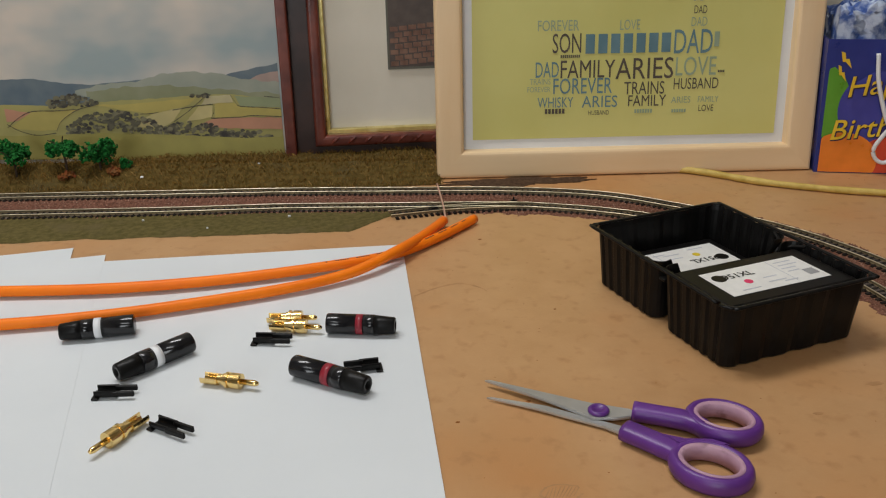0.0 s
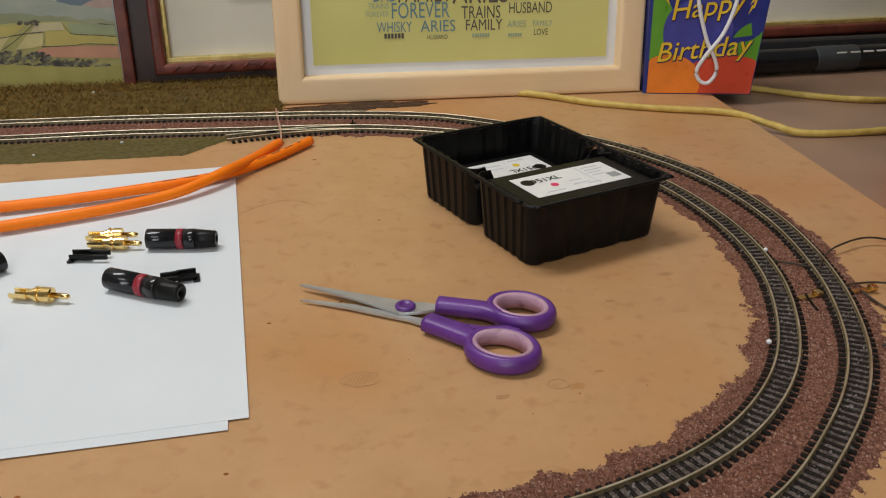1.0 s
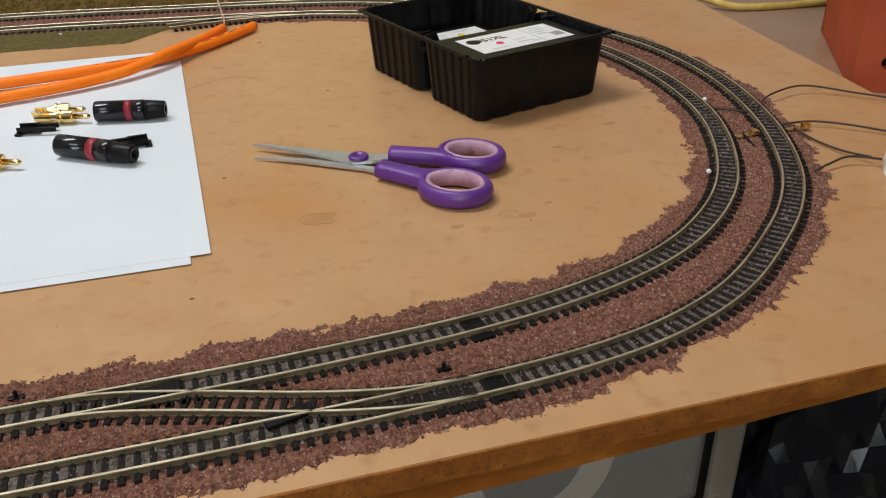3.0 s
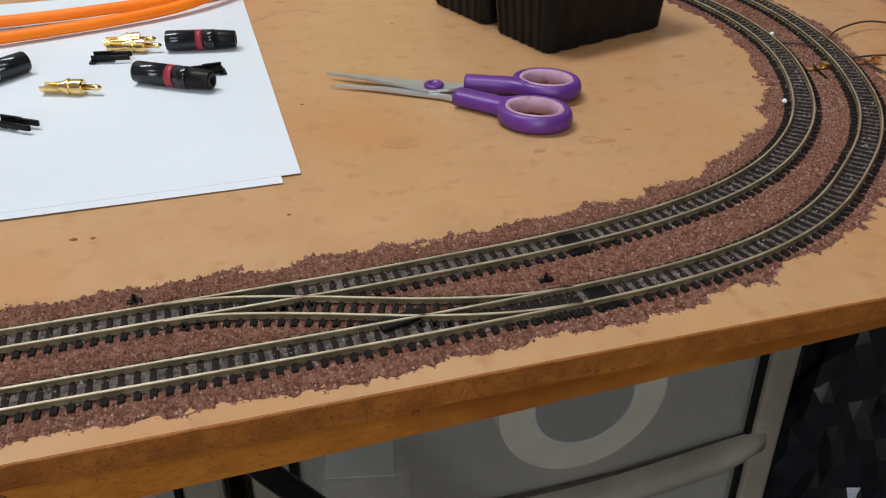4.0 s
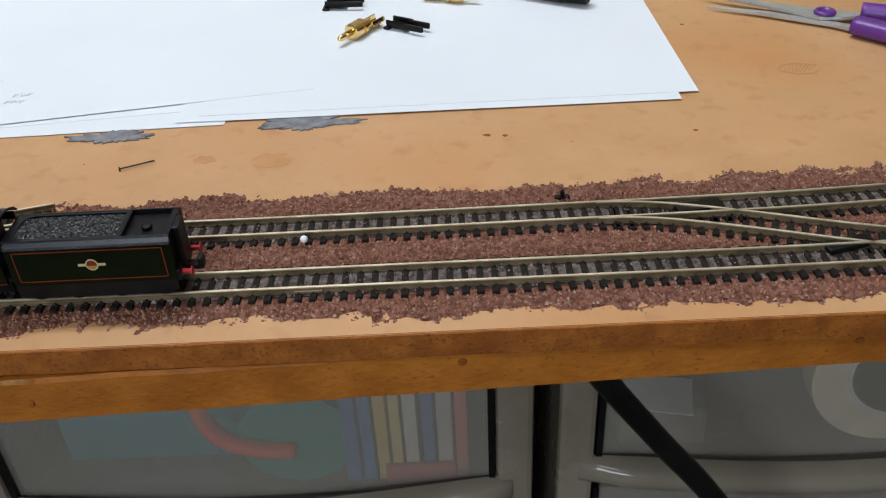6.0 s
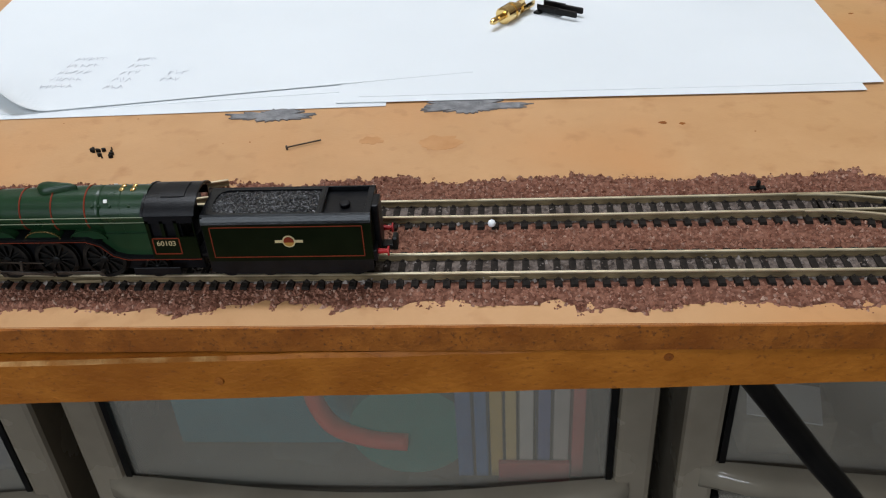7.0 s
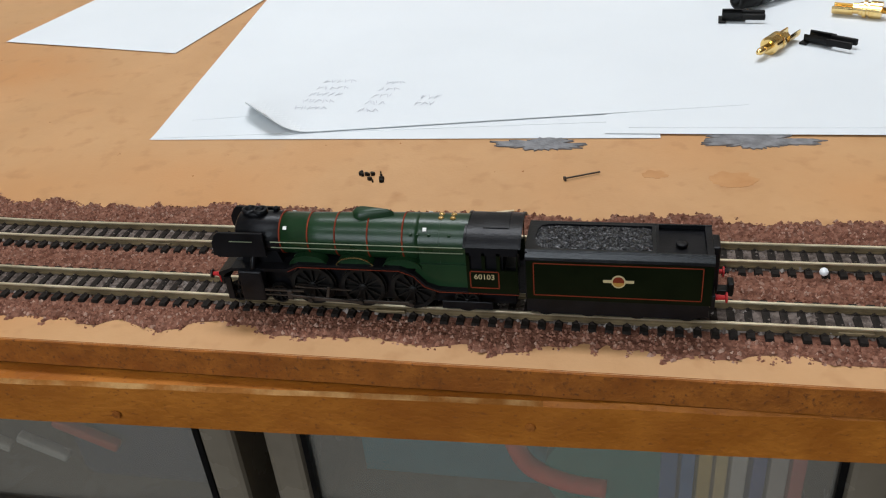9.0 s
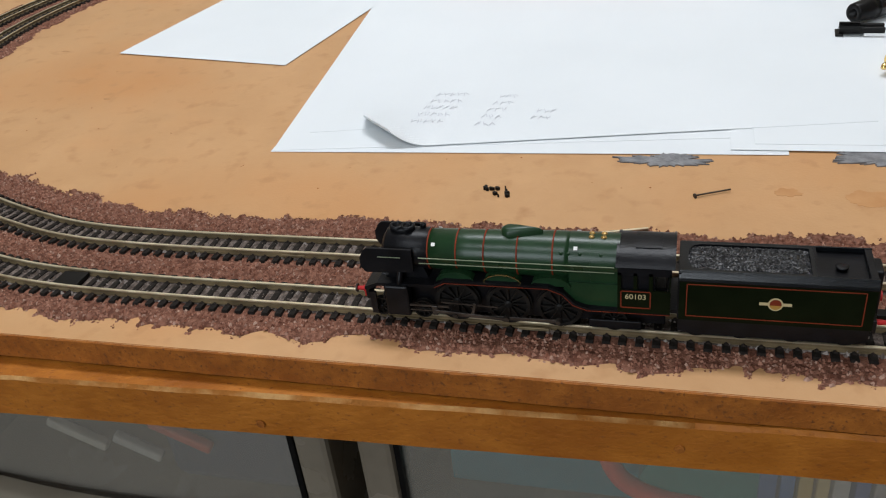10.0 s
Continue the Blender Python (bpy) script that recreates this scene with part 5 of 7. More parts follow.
for x, y in ((0.077, 0.617), (0.071, 0.616), (0.128, 0.629), (0.135, 0.611), (0.02, 0.618), (0.10, 0.503), (0.048, 0.527), (0.16, 0.520)):
    r = rnd(0.0008, 0.0019)
    z = 0.012 if y > 0.625 else 0.001
    tagged(link("white_chip", prism([(r * math.cos(a) * rnd(0.6, 1.2) + x, r * math.sin(a) * rnd(0.5, 1) + y) for a in (0, 1.2, 2.5, 3.8, 5.1)], z, z + 0.0010), M_WHITEPL), "tiny white flake lying on the scenery", "debris", "white flakes")

# ---- pictures at the rear ----
def framed(name, origin, label, w, hgt, members, fill, lean=0.0):
    """A picture frame: members are (width, depth, material, name) from the outside in."""
    thing = empty(name, origin @ pose(0, 0, 0, lean, 0, 0))
    tagged(thing, label, "picture frame", "framed pictures")
    x0, x1, z0, z1 = 0.0, w, 0.0, hgt
    for wd, y0, y1, mh, mv, pn, bev in members:
        for k, (outer, inner) in enumerate((((x0, z0, x1, z0), (x0 + wd, z0 + wd, x1 - wd, z0 + wd)), ((x1, z0, x1, z1), (x1 - wd, z0 + wd, x1 - wd, z1 - wd)), ((x1, z1, x0, z1), (x1 - wd, z1 - wd, x0 + wd, z1 - wd)), ((x0, z1, x0, z0), (x0 + wd, z1 - wd, x0 + wd, z0 + wd)))):
            sec = [(outer[0], outer[1]), (outer[2], outer[3]), (inner[2], inner[3]), (inner[0], inner[1])]
            bm = extrude_y(sec, y0, y1)
            if bev:
                bmesh.ops.bevel(bm, geom=[e for e in bm.edges if all(abs(v.co.y - y0) < 1e-6 for v in e.verts) and min(abs(e.verts[0].co.x - e.verts[1].co.x), abs(e.verts[0].co.z - e.verts[1].co.z)) < 1e-6], offset=bev, segments=4, affect="EDGES", profile=0.6)
            part(pn, bm, mh if k % 2 == 0 else mv, thing)
        x0, x1, z0, z1 = x0 + wd - 0.0003, x1 - wd + 0.0003, z0 + wd - 0.0003, z1 - wd + 0.0003
    for fy, inset, m_, pn in fill:
        part(pn, box(x0 + inset, x1 - inset, fy, fy + 0.001, z0 + inset, z1 - inset), m_, thing)
    return thing, (x0, x1, z0, z1)


pine, _ = framed("pine_picture_frame", pose(0.2825, 0.5975, 0.0005, 0, 0, -4.0), "pale pine picture frame holding a yellow word-cloud print", 0.3265, 0.235,
                 [(0.0235, -0.0005, 0.017, M_PINE, M_PINEV, "frame_member", 0.0045)], [(0.0105, 0.0, M_GREYMOUNT, "mount"), (0.0098, 0.0085, M_YELLOWPR, "word_print")], -5.0)


def fit_words(text, cx, cz, w, hgt, m_, parent, y):
    ob = words(text, 0.01, m_, parent, pose(0, 0, 0), "printed_word", offset=0.0)
    xs = [v.co.x for v in ob.data.vertices]
    ys = [v.co.y for v in ob.data.vertices]
    sx, sy = w / (max(xs) - min(xs)), hgt / (max(ys) - min(ys))
    mx, my = (max(xs) + min(xs)) / 2, (max(ys) + min(ys)) / 2
    for v in ob.data.vertices:
        v.co.x, v.co.y = (v.co.x - mx) * sx, (v.co.y - my) * sy
    ob.matrix_basis = pose(cx, y, cz, 90, 0, 0)
    return ob


PX = 0.3265 / 660.0


def cloud(text, x, y, w, hgt, m_):
    fit_words(text, (x - 774) * PX, 0.0255 + (261.6 - y) * PX * 0.953, w * PX, hgt * PX, m_, pine, 0.0094)


for row in (("FOREVER", 985, 47, 70, 18, M_INKLIGHT), ("LOVE", 1107, 48, 34, 17, M_INKLIGHT), ("DAD", 1225, 45, 27, 15, M_INKLIGHT), ("DAD", 1226, 24, 22, 13, M_INKDARK), ("SON", 1000, 78, 49, 33, M_INKDARK), ("DAD", 1217, 79, 66, 40, M_INKBLUE), ("DAD", 967, 124, 40, 26, M_INKBLUE), ("FAMILY", 1037, 124, 94, 30, M_INKDARK), ("ARIES", 1135, 125, 100, 36, M_INKDARK), ("LOVE", 1224, 123, 70, 32, M_INKLIGHT), ("FOREVER", 1029, 154, 102, 27, M_INKBLUE), ("TRAINS", 1136, 160, 70, 22, M_INKDARK), ("HUSBAND", 1226, 154, 78, 19, M_INKDARK), ("WHISKY", 982, 183, 62, 18, M_INKBLUE), ("ARIES", 1059, 183, 62, 20, M_INKBLUE), ("FAMILY", 1142, 183, 66, 19, M_INKDARK), ("ARIES", 1201, 183, 34, 11, M_INKLIGHT), ("FAMILY", 1249, 183, 36, 10, M_INKLIGHT), ("LOVE", 1246, 199, 26, 11, M_INKDARK), ("HUSBAND", 1058, 203, 36, 8, M_INKDARK), ("TRAINS", 955, 145, 36, 10, M_INKLIGHT), ("FOREVER", 953, 159, 40, 9, M_INKLIGHT), ("DAD", 1222, 4, 18, 10, M_INKLIGHT)):
    cloud(*row)
for cx, cy, w, hgt, m_ in ((1105, 80, 152, 34, M_INKBLUE), (981, 199, 36, 9, M_INKDARK), (1136, 202, 32, 7, M_INKLIGHT), (1178, 2, 20, 5, M_INKLIGHT), (1257, 76, 12, 26, M_INKLIGHT), (1198, 203, 26, 6, M_INKLIGHT), (1268, 133, 12, 4, M_INKDARK), (1006, 101, 34, 5, M_INKDARK)):
    bm = bmesh.new()
    n = max(1, int(w / (hgt * 0.62)))
    for k in range(n):  # a name that stays plain bars
        a = cx - w / 2 + w * (k + 0.14) / n
        box((a - 774) * PX, (a + w / n * 0.72 - 774) * PX, 0.0093, 0.0095, 0.0255 + (261.6 - cy - hgt / 2) * PX * 0.953, 0.0255 + (261.6 - cy + hgt / 2) * PX * 0.953, bm=bm)
    part("printed_bar", bm, m_, pine)

dark_members = [(0.0100, -0.014, 0.006, M_MAHOG, M_MAHOG, "outer_moulding", 0.002), (0.0180, -0.006, 0.006, M_MAHOGDARK, M_MAHOGDARK, "hollow_moulding", 0.001), (0.0105, -0.013, 0.006, M_MAHOG, M_MAHOG, "rope_moulding", 0.0035), (0.0042, -0.004, 0.006, M_GILT, M_GILT, "gilt_slip", 0.0008)]
dark, win = framed("mahogany_picture_frame", pose(0.1490, 0.684, -0.0155), "dark mahogany picture frame with gilt slip and cream mount", 0.42, 0.34, dark_members, [(0.0035, 0.0, M_MOUNT, "mount")], -3.0)
for k in range(24):
    part("carved_ridge", lathe([(0.0003, -0.0052), (0.0017, -0.001), (0.0017, 0.001), (0.0003, 0.0052)], 8, m=pose(0.046 + k * 0.0155, -0.0130, 0.0332, 0, -38, 0)), M_MAHOG, dark)
photo = part("photo", box(0.1000, 0.31, 0.0022, 0.0032, 0.0965, 0.28), M_BRICKJ, dark, "photograph of a brick building behind the mount")
part("photo_border", extrude_y([(0.0980, 0.0945), (0.32, 0.0945), (0.32, 0.0965), (0.1000, 0.0965), (0.1000, 0.28), (0.0980, 0.28)], 0.0018, 0.0030), plain("grey_border", (0.10, 0.095, 0.07)), dark)
random.seed(3)
for r in range(7):
    for c in range(12):
        x = 0.1010 + c * 0.0085 + (r % 2) * 0.0042
        z = 0.0975 + r * 0.0052 + (c * 0.0007)
        part("printed_brick", box(x, x + 0.0072, 0.0018, 0.0023, z, z + 0.0042), M_BRICK, photo)
dark2, _ = framed("mahogany_picture_frame", pose(0.62, 0.690, -0.0090), "dark mahogany picture frame with a gilt slip, behind the gift bag", 0.62, 0.40, dark_members, [(0.0035, 0.0, M_MOUNT, "mount")], -3.0)

# ---- gift bag ----
bag = empty("gift_bag", pose(0.6085, 0.5705, 0.0, 0, 0, -14))
tagged(bag, "blue birthday gift bag with balloons, white cord handle and blue tissue", "gift bag")
BAGW, BAGH = 0.097, 0.114
M_BAGBLUE = plain("bag_blue", (0.02, 0.035, 0.21), 0.3)
M_BAGGREEN = plain("balloon_green", (0.11, 0.33, 0.03), 0.3)
M_BAGVIOLET = plain("balloon_violet", (0.05, 0.055, 0.30), 0.3)
M_BAGRED = plain("balloon_red", (0.62, 0.07, 0.03), 0.3)
M_BAGORANGE = plain("balloon_orange", (0.80, 0.22, 0.025), 0.3)
M_BAGYELLOW = plain("yellow_lettering", (0.75, 0.50, 0.03), 0.35)
M_BAGNAVY = plain("letter_shadow", (0.02, 0.015, 0.06), 0.35)
bm = bmesh.new()
for a, b, c, d in ((0, BAGW, 0.0, 0.0006), (0, BAGW, 0.0494, 0.05), (0, 0.0006, 0.0006, 0.0494), (BAGW - 0.0006, BAGW, 0.0006, 0.0494)):
    box(a, b, c, d, 0, BAGH, bm=bm)
box(0, BAGW, 0, 0.05, 0, 0.0006, bm=bm)
for v in bm.verts:
    v.co.x += (v.co.x - BAGW * 0.3) * 0.10 * v.co.z / BAGH
    v.co.y += 0.0015 * math.sin(v.co.x * 60) * v.co.z / BAGH
part("bag_body", bm, M_BAGBLUE, bag)


def bag_shape(name, pts, y, m_, par=None):
    v = []
    for u, w in pts:
        u, w = min(max(u, 0.003), BAGW - 0.001), min(max(w, 0.001), BAGH - 0.002)
        v.append((u + (u - BAGW * 0.3) * 0.10 * w / BAGH, y + 0.0015 * math.sin(u * 60) * w / BAGH, w))
    return flat_part(name, v, [tuple(range(len(v)))], m_, par or bag)


def disc(cx, cz, rx, rz, n=36):
    return [(cx + rx * math.cos(2 * math.pi * k / n), cz + rz * math.sin(2 * math.pi * k / n)) for k in range(n)]


bag_shape("balloon", disc(0.012, 0.060, 0.024, 0.032), -0.0007, M_BAGGREEN)
bag_shape("balloon", disc(0.092, 0.040, 0.022, 0.026), -0.0007, M_BAGGREEN)
bag_shape("balloon", disc(0.076, 0.077, 0.027, 0.030), -0.0009, M_BAGBLUE)
bag_shape("balloon", disc(0.042, 0.056, 0.029, 0.032), -0.0011, M_BAGVIOLET)
bag_shape("balloon", disc(0.072, 0.008, 0.044, 0.028), -0.0013, M_BAGRED)
bag_shape("balloon", disc(0.020, 0.010, 0.030, 0.026), -0.0015, M_BAGORANGE)
for x, z, s in ((0.010, 0.104, 1), (0.009, 0.093, 0.8), (0.088, 0.094, -0.8), (0.086, 0.086, -0.6)):
    bag_shape("lightning_flash", [(x, z), (x + 0.003 * s, z - 0.001), (x + 0.004 * s, z - 0.006), (x + 0.0065 * s, z - 0.006), (x + 0.009 * s, z - 0.014), (x + 0.004 * s, z - 0.0085), (x + 0.0018 * s, z - 0.0085)], -0.0018, M_BAGYELLOW)
for text, x, z, size, tilt in (("Happy", 0.047, 0.078, 0.0245, 8), ("Birthday", 0.048, 0.041, 0.0245, 6)):
    words(text, size, M_BAGNAVY, bag, pose(x + 0.0007, -0.0021, z - 0.0007, 90, 0, 0) @ pose(0, 0, 0, 0, 0, tilt), "letter_shadow", 0, 0.25, 0.0006)
    words(text, size, M_BAGYELLOW, bag, pose(x, -0.0027, z, 90, 0, 0) @ pose(0, 0, 0, 0, 0, tilt), "bag_lettering", 0, 0.25, 0.0001)
cord = tube([(0.037, -0.002, 0.103), (0.040, -0.0045, 0.080), (0.050, -0.006, 0.050), (0.059, -0.006, 0.034), (0.062, -0.006, 0.022), (0.056, -0.006, 0.012), (0.048, -0.006, 0.014), (0.0445, -0.006, 0.023), (0.050, -0.0075, 0.036), (0.064, -0.0075, 0.058), (0.072, -0.005, 0.085), (0.073, -0.002, 0.104)], 0.0018, 9, 0.002)
part("cord_handle", cord, M_WHITEPL, bag, "looped white cord handle", True)
M_TISSUE = mat("blue_tissue", (0.06, 0.12, 0.36), (0.52, 0.60, 0.75), 0.7, 0, 90.0, 0.9, 250.0, 0.3, 8.0, 0.42, 0.6)
random.seed(21)
for k in range(9):
    bm = bmesh.new()
    bmesh.ops.create_icosphere(bm, subdivisions=4, radius=1.0)
    s = rnd(0.016, 0.026)
    c = Vector((0.008 + 0.088 * (k / 8), 0.010 + 0.028 * (k % 2), BAGH + rnd(-0.004, 0.012)))
    for v in bm.verts:
        q = v.co.copy()
        v.co = c + q * s * (1 + 0.35 * noise.noise(q * 2.5 + c * 90) + 0.18 * noise.noise(q * 7 + c * 50))
        v.co.z = max(v.co.z, 0.07)
        v.co.y = min(max(v.co.y, 0.003), 0.047)
        v.co.x = min(max(v.co.x, 0.004), 0.102)
    part("tissue", bm, M_TISSUE, bag, "crumpled blue and white tissue", False)

# ---- right of the board ----
tin = empty("terracotta_box", pose(0.6525, 0.2580, -0.0095, 0, 0, -30))
tagged(tin, "terracotta-red painted wooden box with a small round hole", "box")
n = 24
hx, hz, hr = 0.0195, 0.0195, 0.0042
hole = [(hx + hr * math.cos(2 * math.pi * k / n), hz + hr * math.sin(2 * math.pi * k / n)) for k in range(n)]
sq = []
for k in range(n):
    a = 2 * math.pi * k / n
    t = 1 / max(abs(math.cos(a)), abs(math.sin(a)))
    sq.append((hx + 0.016 * math.cos(a) * t, hz + 0.016 * math.sin(a) * t))
bm = bmesh.new()
fo = [bm.verts.new((x, 0, z)) for x, z in hole]
fb = [bm.verts.new((x, 0.008, z)) for x, z in hole]
so_ = [bm.verts.new((x, 0, z)) for x, z in sq]
for k in range(n):
    j = (k + 1) % n
    bm.faces.new((fo[k], fo[j], so_[j], so_[k]))
    bm.faces.new((fo[k], fb[k], fb[j], fo[j]))
for x0, x1, z0, z1 in ((0.0, hx - 0.016, 0, 0.19), (hx + 0.016, 0.13, 0, 0.19), (hx - 0.016, hx + 0.016, 0, hz - 0.016), (hx - 0.016, hx + 0.016, hz + 0.016, 0.19)):
    bm.faces.new([bm.verts.new(c) for c in ((x0, 0, z0), (x1, 0, z0), (x1, 0, z1), (x0, 0, z1))])
part("front_panel", bm, M_TERRA, tin, "front panel with a drilled hole")
part("side_panel", box(0.0, 0.008, 0.0003, 0.142, 0, 0.19, 0.0012), M_TERRA, tin)
part("side_panel", box(0.122, 0.13, 0.0003, 0.142, 0, 0.19, 0.0012), M_TERRA, tin)
part("back_panel", box(0.0, 0.13, 0.134, 0.142, 0, 0.19, 0.0012), M_TERRA, tin)
part("lid", box(-0.001, 0.131, -0.001, 0.143, 0.19, 0.198, 0.0015), M_TERRA, tin)
# black sheet added behind the hole in place of the shade inside
part("inside_liner", box(0.008, 0.122, 0.0085, 0.0105, 0.0, 0.188), M_BLACKPL, tin)


def cable(name, label, points, r, m_, cat="cable", segs=9, wob=0.0):
    ob = link(name, tube(points, r, segs, 0.004, wobble=wob), m_, True)
    return tagged(ob, label, cat)


cable("yellow_cable", "dusty yellow cable trailing over the board and desk", [(0.40, 0.625, 0.004), (0.449, 0.604, 0.003), (0.489, 0.588, 0.003), (0.514, 0.573, 0.003), (0.549, 0.542, 0.003), (0.593, 0.517, 0.003), (0.65, 0.491, 0.003), (0.677, 0.468, -0.002), (0.70, 0.452, -0.006), (0.77, 0.446, -0.0065), (0.86, 0.45, -0.0065), (1.0, 0.43, -0.0065)], 0.0029, M_YELLOWROPE, wob=0.2)
cable("yellow_cable", "dusty yellow cable behind the gift bag on the desk", [(0.66, 0.62, -0.0065), (0.705, 0.600, -0.0065), (0.732, 0.585, -0.0065), (0.775, 0.548, -0.0065), (0.83, 0.525, -0.0065), (0.95, 0.51, -0.0065), (1.1, 0.5, -0.0065)], 0.0029, M_YELLOWROPE, wob=0.2)
for k, (y, z, r) in enumerate(((0.640, 0.004, 0.0125), (0.664, 0.006, 0.0150))):
    tube_thing = empty("black_tube", pose(0.70, y, z))
    tagged(tube_thing, "long black tube with white lettering lying on the desk" if k == 0 else "thick plain black tube lying on the desk", "tube")
    part("shaft", lathe([(r * 0.9, 0), (r, 0.002), (r, 0.50), (r * 0.9, 0.502)], 28), M_GLOSSBLACK, tube_thing, smooth=True)
    if k == 0:
        part("collar", lathe([(r * 1.04, 0.125), (r * 1.06, 0.126), (r * 1.06, 0.172), (r * 1.04, 0.173)], 28), plain("charcoal_ring", (0.03, 0.035, 0.036)), tube_thing, "dark grey collar", True)
        for j in range(7):  # a brand name as plain bars
            part("white_bar", box(0.146 + j * 0.0155, 0.157 + j * 0.0155, -0.0011, 0.0011, -0.0006, 0.0006, m=pose(0, -r * 0.80, r * 0.66, 0, 0, 0)), M_WHITEPR, tube_thing)
        for j in range(2):
            part("white_stripe", lathe([(r * 1.02, 0.255 + j * 0.007), (r * 1.03, 0.2555 + j * 0.007), (r * 1.03, 0.2585 + j * 0.007), (r * 1.02, 0.259 + j * 0.007)], 28), M_WHITEPR, tube_thing)
cable("thin_wire", "thin brown wire from the track to the board edge", [(0.552, 0.214, 0.002), (0.566, 0.229, 0.003), (0.580, 0.236, 0.005), (0.604, 0.241, 0.005), (0.628, 0.226, 0.003), (0.66, 0.197, 0.002)], 0.0006, M_WIRE, "wire", 6)
cable("thin_wire", "thin brown wire from the track to the board edge", [(0.553, 0.197, 0.002), (0.574, 0.194, 0.003), (0.592, 0.182, 0.003), (0.613, 0.163, 0.002), (0.64, 0.14, 0.002)], 0.0006, M_WIRE, "wire", 6)
cable("thin_wire", "thin dark wire running to the terminal block", [(0.559, 0.188, 0.003), (0.562, 0.172, 0.0015), (0.566, 0.155, 0.002), (0.5725, 0.1385, 0.004)], 0.0006, M_WIRE, "wire", 6)
cable("thin_wire", "thin dark wire running to the terminal block", [(0.536, 0.139, 0.002), (0.548, 0.142, 0.0035), (0.560, 0.144, 0.0045), (0.5735, 0.137, 0.004)], 0.0006, M_WIRE, "wire", 6)
cable("thin_wire", "short black wire linking the two tracks", [(0.535, 0.231, 0.002), (0.543, 0.2235, 0.003), (0.551, 0.2185, 0.002)], 0.0006, M_WIRE, "wire", 6)
cable("thin_wire", "short black wire end between the tracks", [(0.530, 0.192, 0.0025), (0.528, 0.184, 0.002), (0.527, 0.176, 0.0015)], 0.0005, M_BLACKPL, "wire", 6)
cable("thin_wire", "green insulated wire leaving the terminal block", [(0.588, 0.115, 0.004), (0.600, 0.102, 0.003), (0.615, 0.085, 0.002)], 0.0009, plain("green_insulation", (0.02, 0.22, 0.05)), "wire", 6)
for x, y, a in ((0.531, 0.190, 5), (0.563, 0.190, 0)):
    clip = empty("rail_clip", pose(x, y, 0.0015, 0, 0, a))
    tagged(clip, "small brass power clip soldered at the rail", "clip", "rail power clips")
    part("tongue", box(-0.007, 0.007, -0.0018, 0.0018, 0, 0.0006, 0.0002), M_BRASS, clip)
    part("spring", box(0.003, 0.007, -0.0022, 0.0022, 0.0006, 0.0026, 0.0005), M_BRASS, clip)
block = empty("terminal_block", pose(0.5715, 0.133, 0, 0, 0, -38))
tagged(block, "white plastic screw terminal block on the board", "terminal block")
for k in range(3):
    bm = box(k * 0.0105, k * 0.0105 + 0.0088, -0.008, 0.008, 0, 0.0075, 0.0012)
    box(k * 0.0105 + 0.0012, k * 0.0105 + 0.0076, -0.0062, 0.0062, 0.0070, 0.0105, 0.0014, bm)
    body = part("terminal", bm, M_WHITEPL, block)
    for s in (-1, 1):
        part("screw", lathe([(0.0018, 0.0), (0.0018, 0.0008), (0.0006, 0.0009)], 12, m=pose(k * 0.0105 + 0.0044, s * 0.0035, 0.0100, 0, -90, 0)), M_STEEL, body)
part("bridge", box(0, 0.030, -0.0025, 0.0025, 0.0005, 0.0055, 0.0005), M_WHITEPL, block)

# ---- cartridge tray ----
tray = empty("cartridge_tray", pose(0.425, 0.3255, 0.0003, 0, 0, 17.0))
tagged(tray, "black vacuum-formed plastic tray holding two ink cartridges", "tray")
TU, TV, TH = 0.0955, 0.129, 0.038


def cell(v0, v1, name):
    """One open pocket with ribbed walls, wider at the rim."""
    bm = bmesh.new()
    rings = []
    levels = [(0.0, 0.0042, 0.0), (0.0014, 0.0030, 0.0), (TH - 0.003, 0.0006, 1.0), (TH, 0.0, 0.0)]
    for z, inset, rib in levels:
        ring = []
        u0, u1, w0, w1 = -TU / 2 + inset, TU / 2 - inset, v0 + inset, v1 - inset
        c = 0.007
        corners = [(u0 + c, w0 + c, 180), (u1 - c, w0 + c, 270), (u1 - c, w1 - c, 0), (u0 + c, w1 - c, 90)]
        pts = []
        for i, (cx, cy, a0) in enumerate(corners):
            for k in range(6):
                a = radians(a0 + 90 * k / 5)
                pts.append((cx + c * math.cos(a), cy + c * math.sin(a), 0))
            nx_, ny_, _ = corners[(i + 1) % 4]
            a = radians(a0 + 90)
            sx, sy = cx + c * math.cos(a), cy + c * math.sin(a)
            ex, ey = nx_ + c * math.cos(a), ny_ + c * math.sin(a)
            ribs = 26 if i % 2 else 20
            for k in range(1, ribs):
                t = k / ribs
                bump_ = 0.0011 if (k % 5 in (0, 1)) else 0.0
                pts.append((sx + (ex - sx) * t - math.cos(a) * bump_, sy + (ey - sy) * t - math.sin(a) * bump_, 1))
        inner = v1 if v0 < -0.02 else v0  # the two pockets meet at a lower wall
        ring = [bm.verts.new((x, y, min(z, TH - 0.011) if abs(y - inner) < 0.006 and abs(x) < TU / 2 - 0.012 else z)) for x, y, _ in pts]
        rings.append(ring)
    n_ = len(rings[0])
    for a, b in zip(rings, rings[1:]):
        for k in range(n_):
            bm.faces.new((a[k], a[(k + 1) % n_], b[(k + 1) % n_], b[k]))
    bm.faces.new(rings[0][::-1])
    bmesh.ops.recalc_face_normals(bm, faces=bm.faces)
    ob = part(name, bm, M_BLACKPL, tray)
    so = ob.modifiers.new("wall", "SOLIDIFY")
    so.thickness, so.offset = 0.0007, -1
    return ob


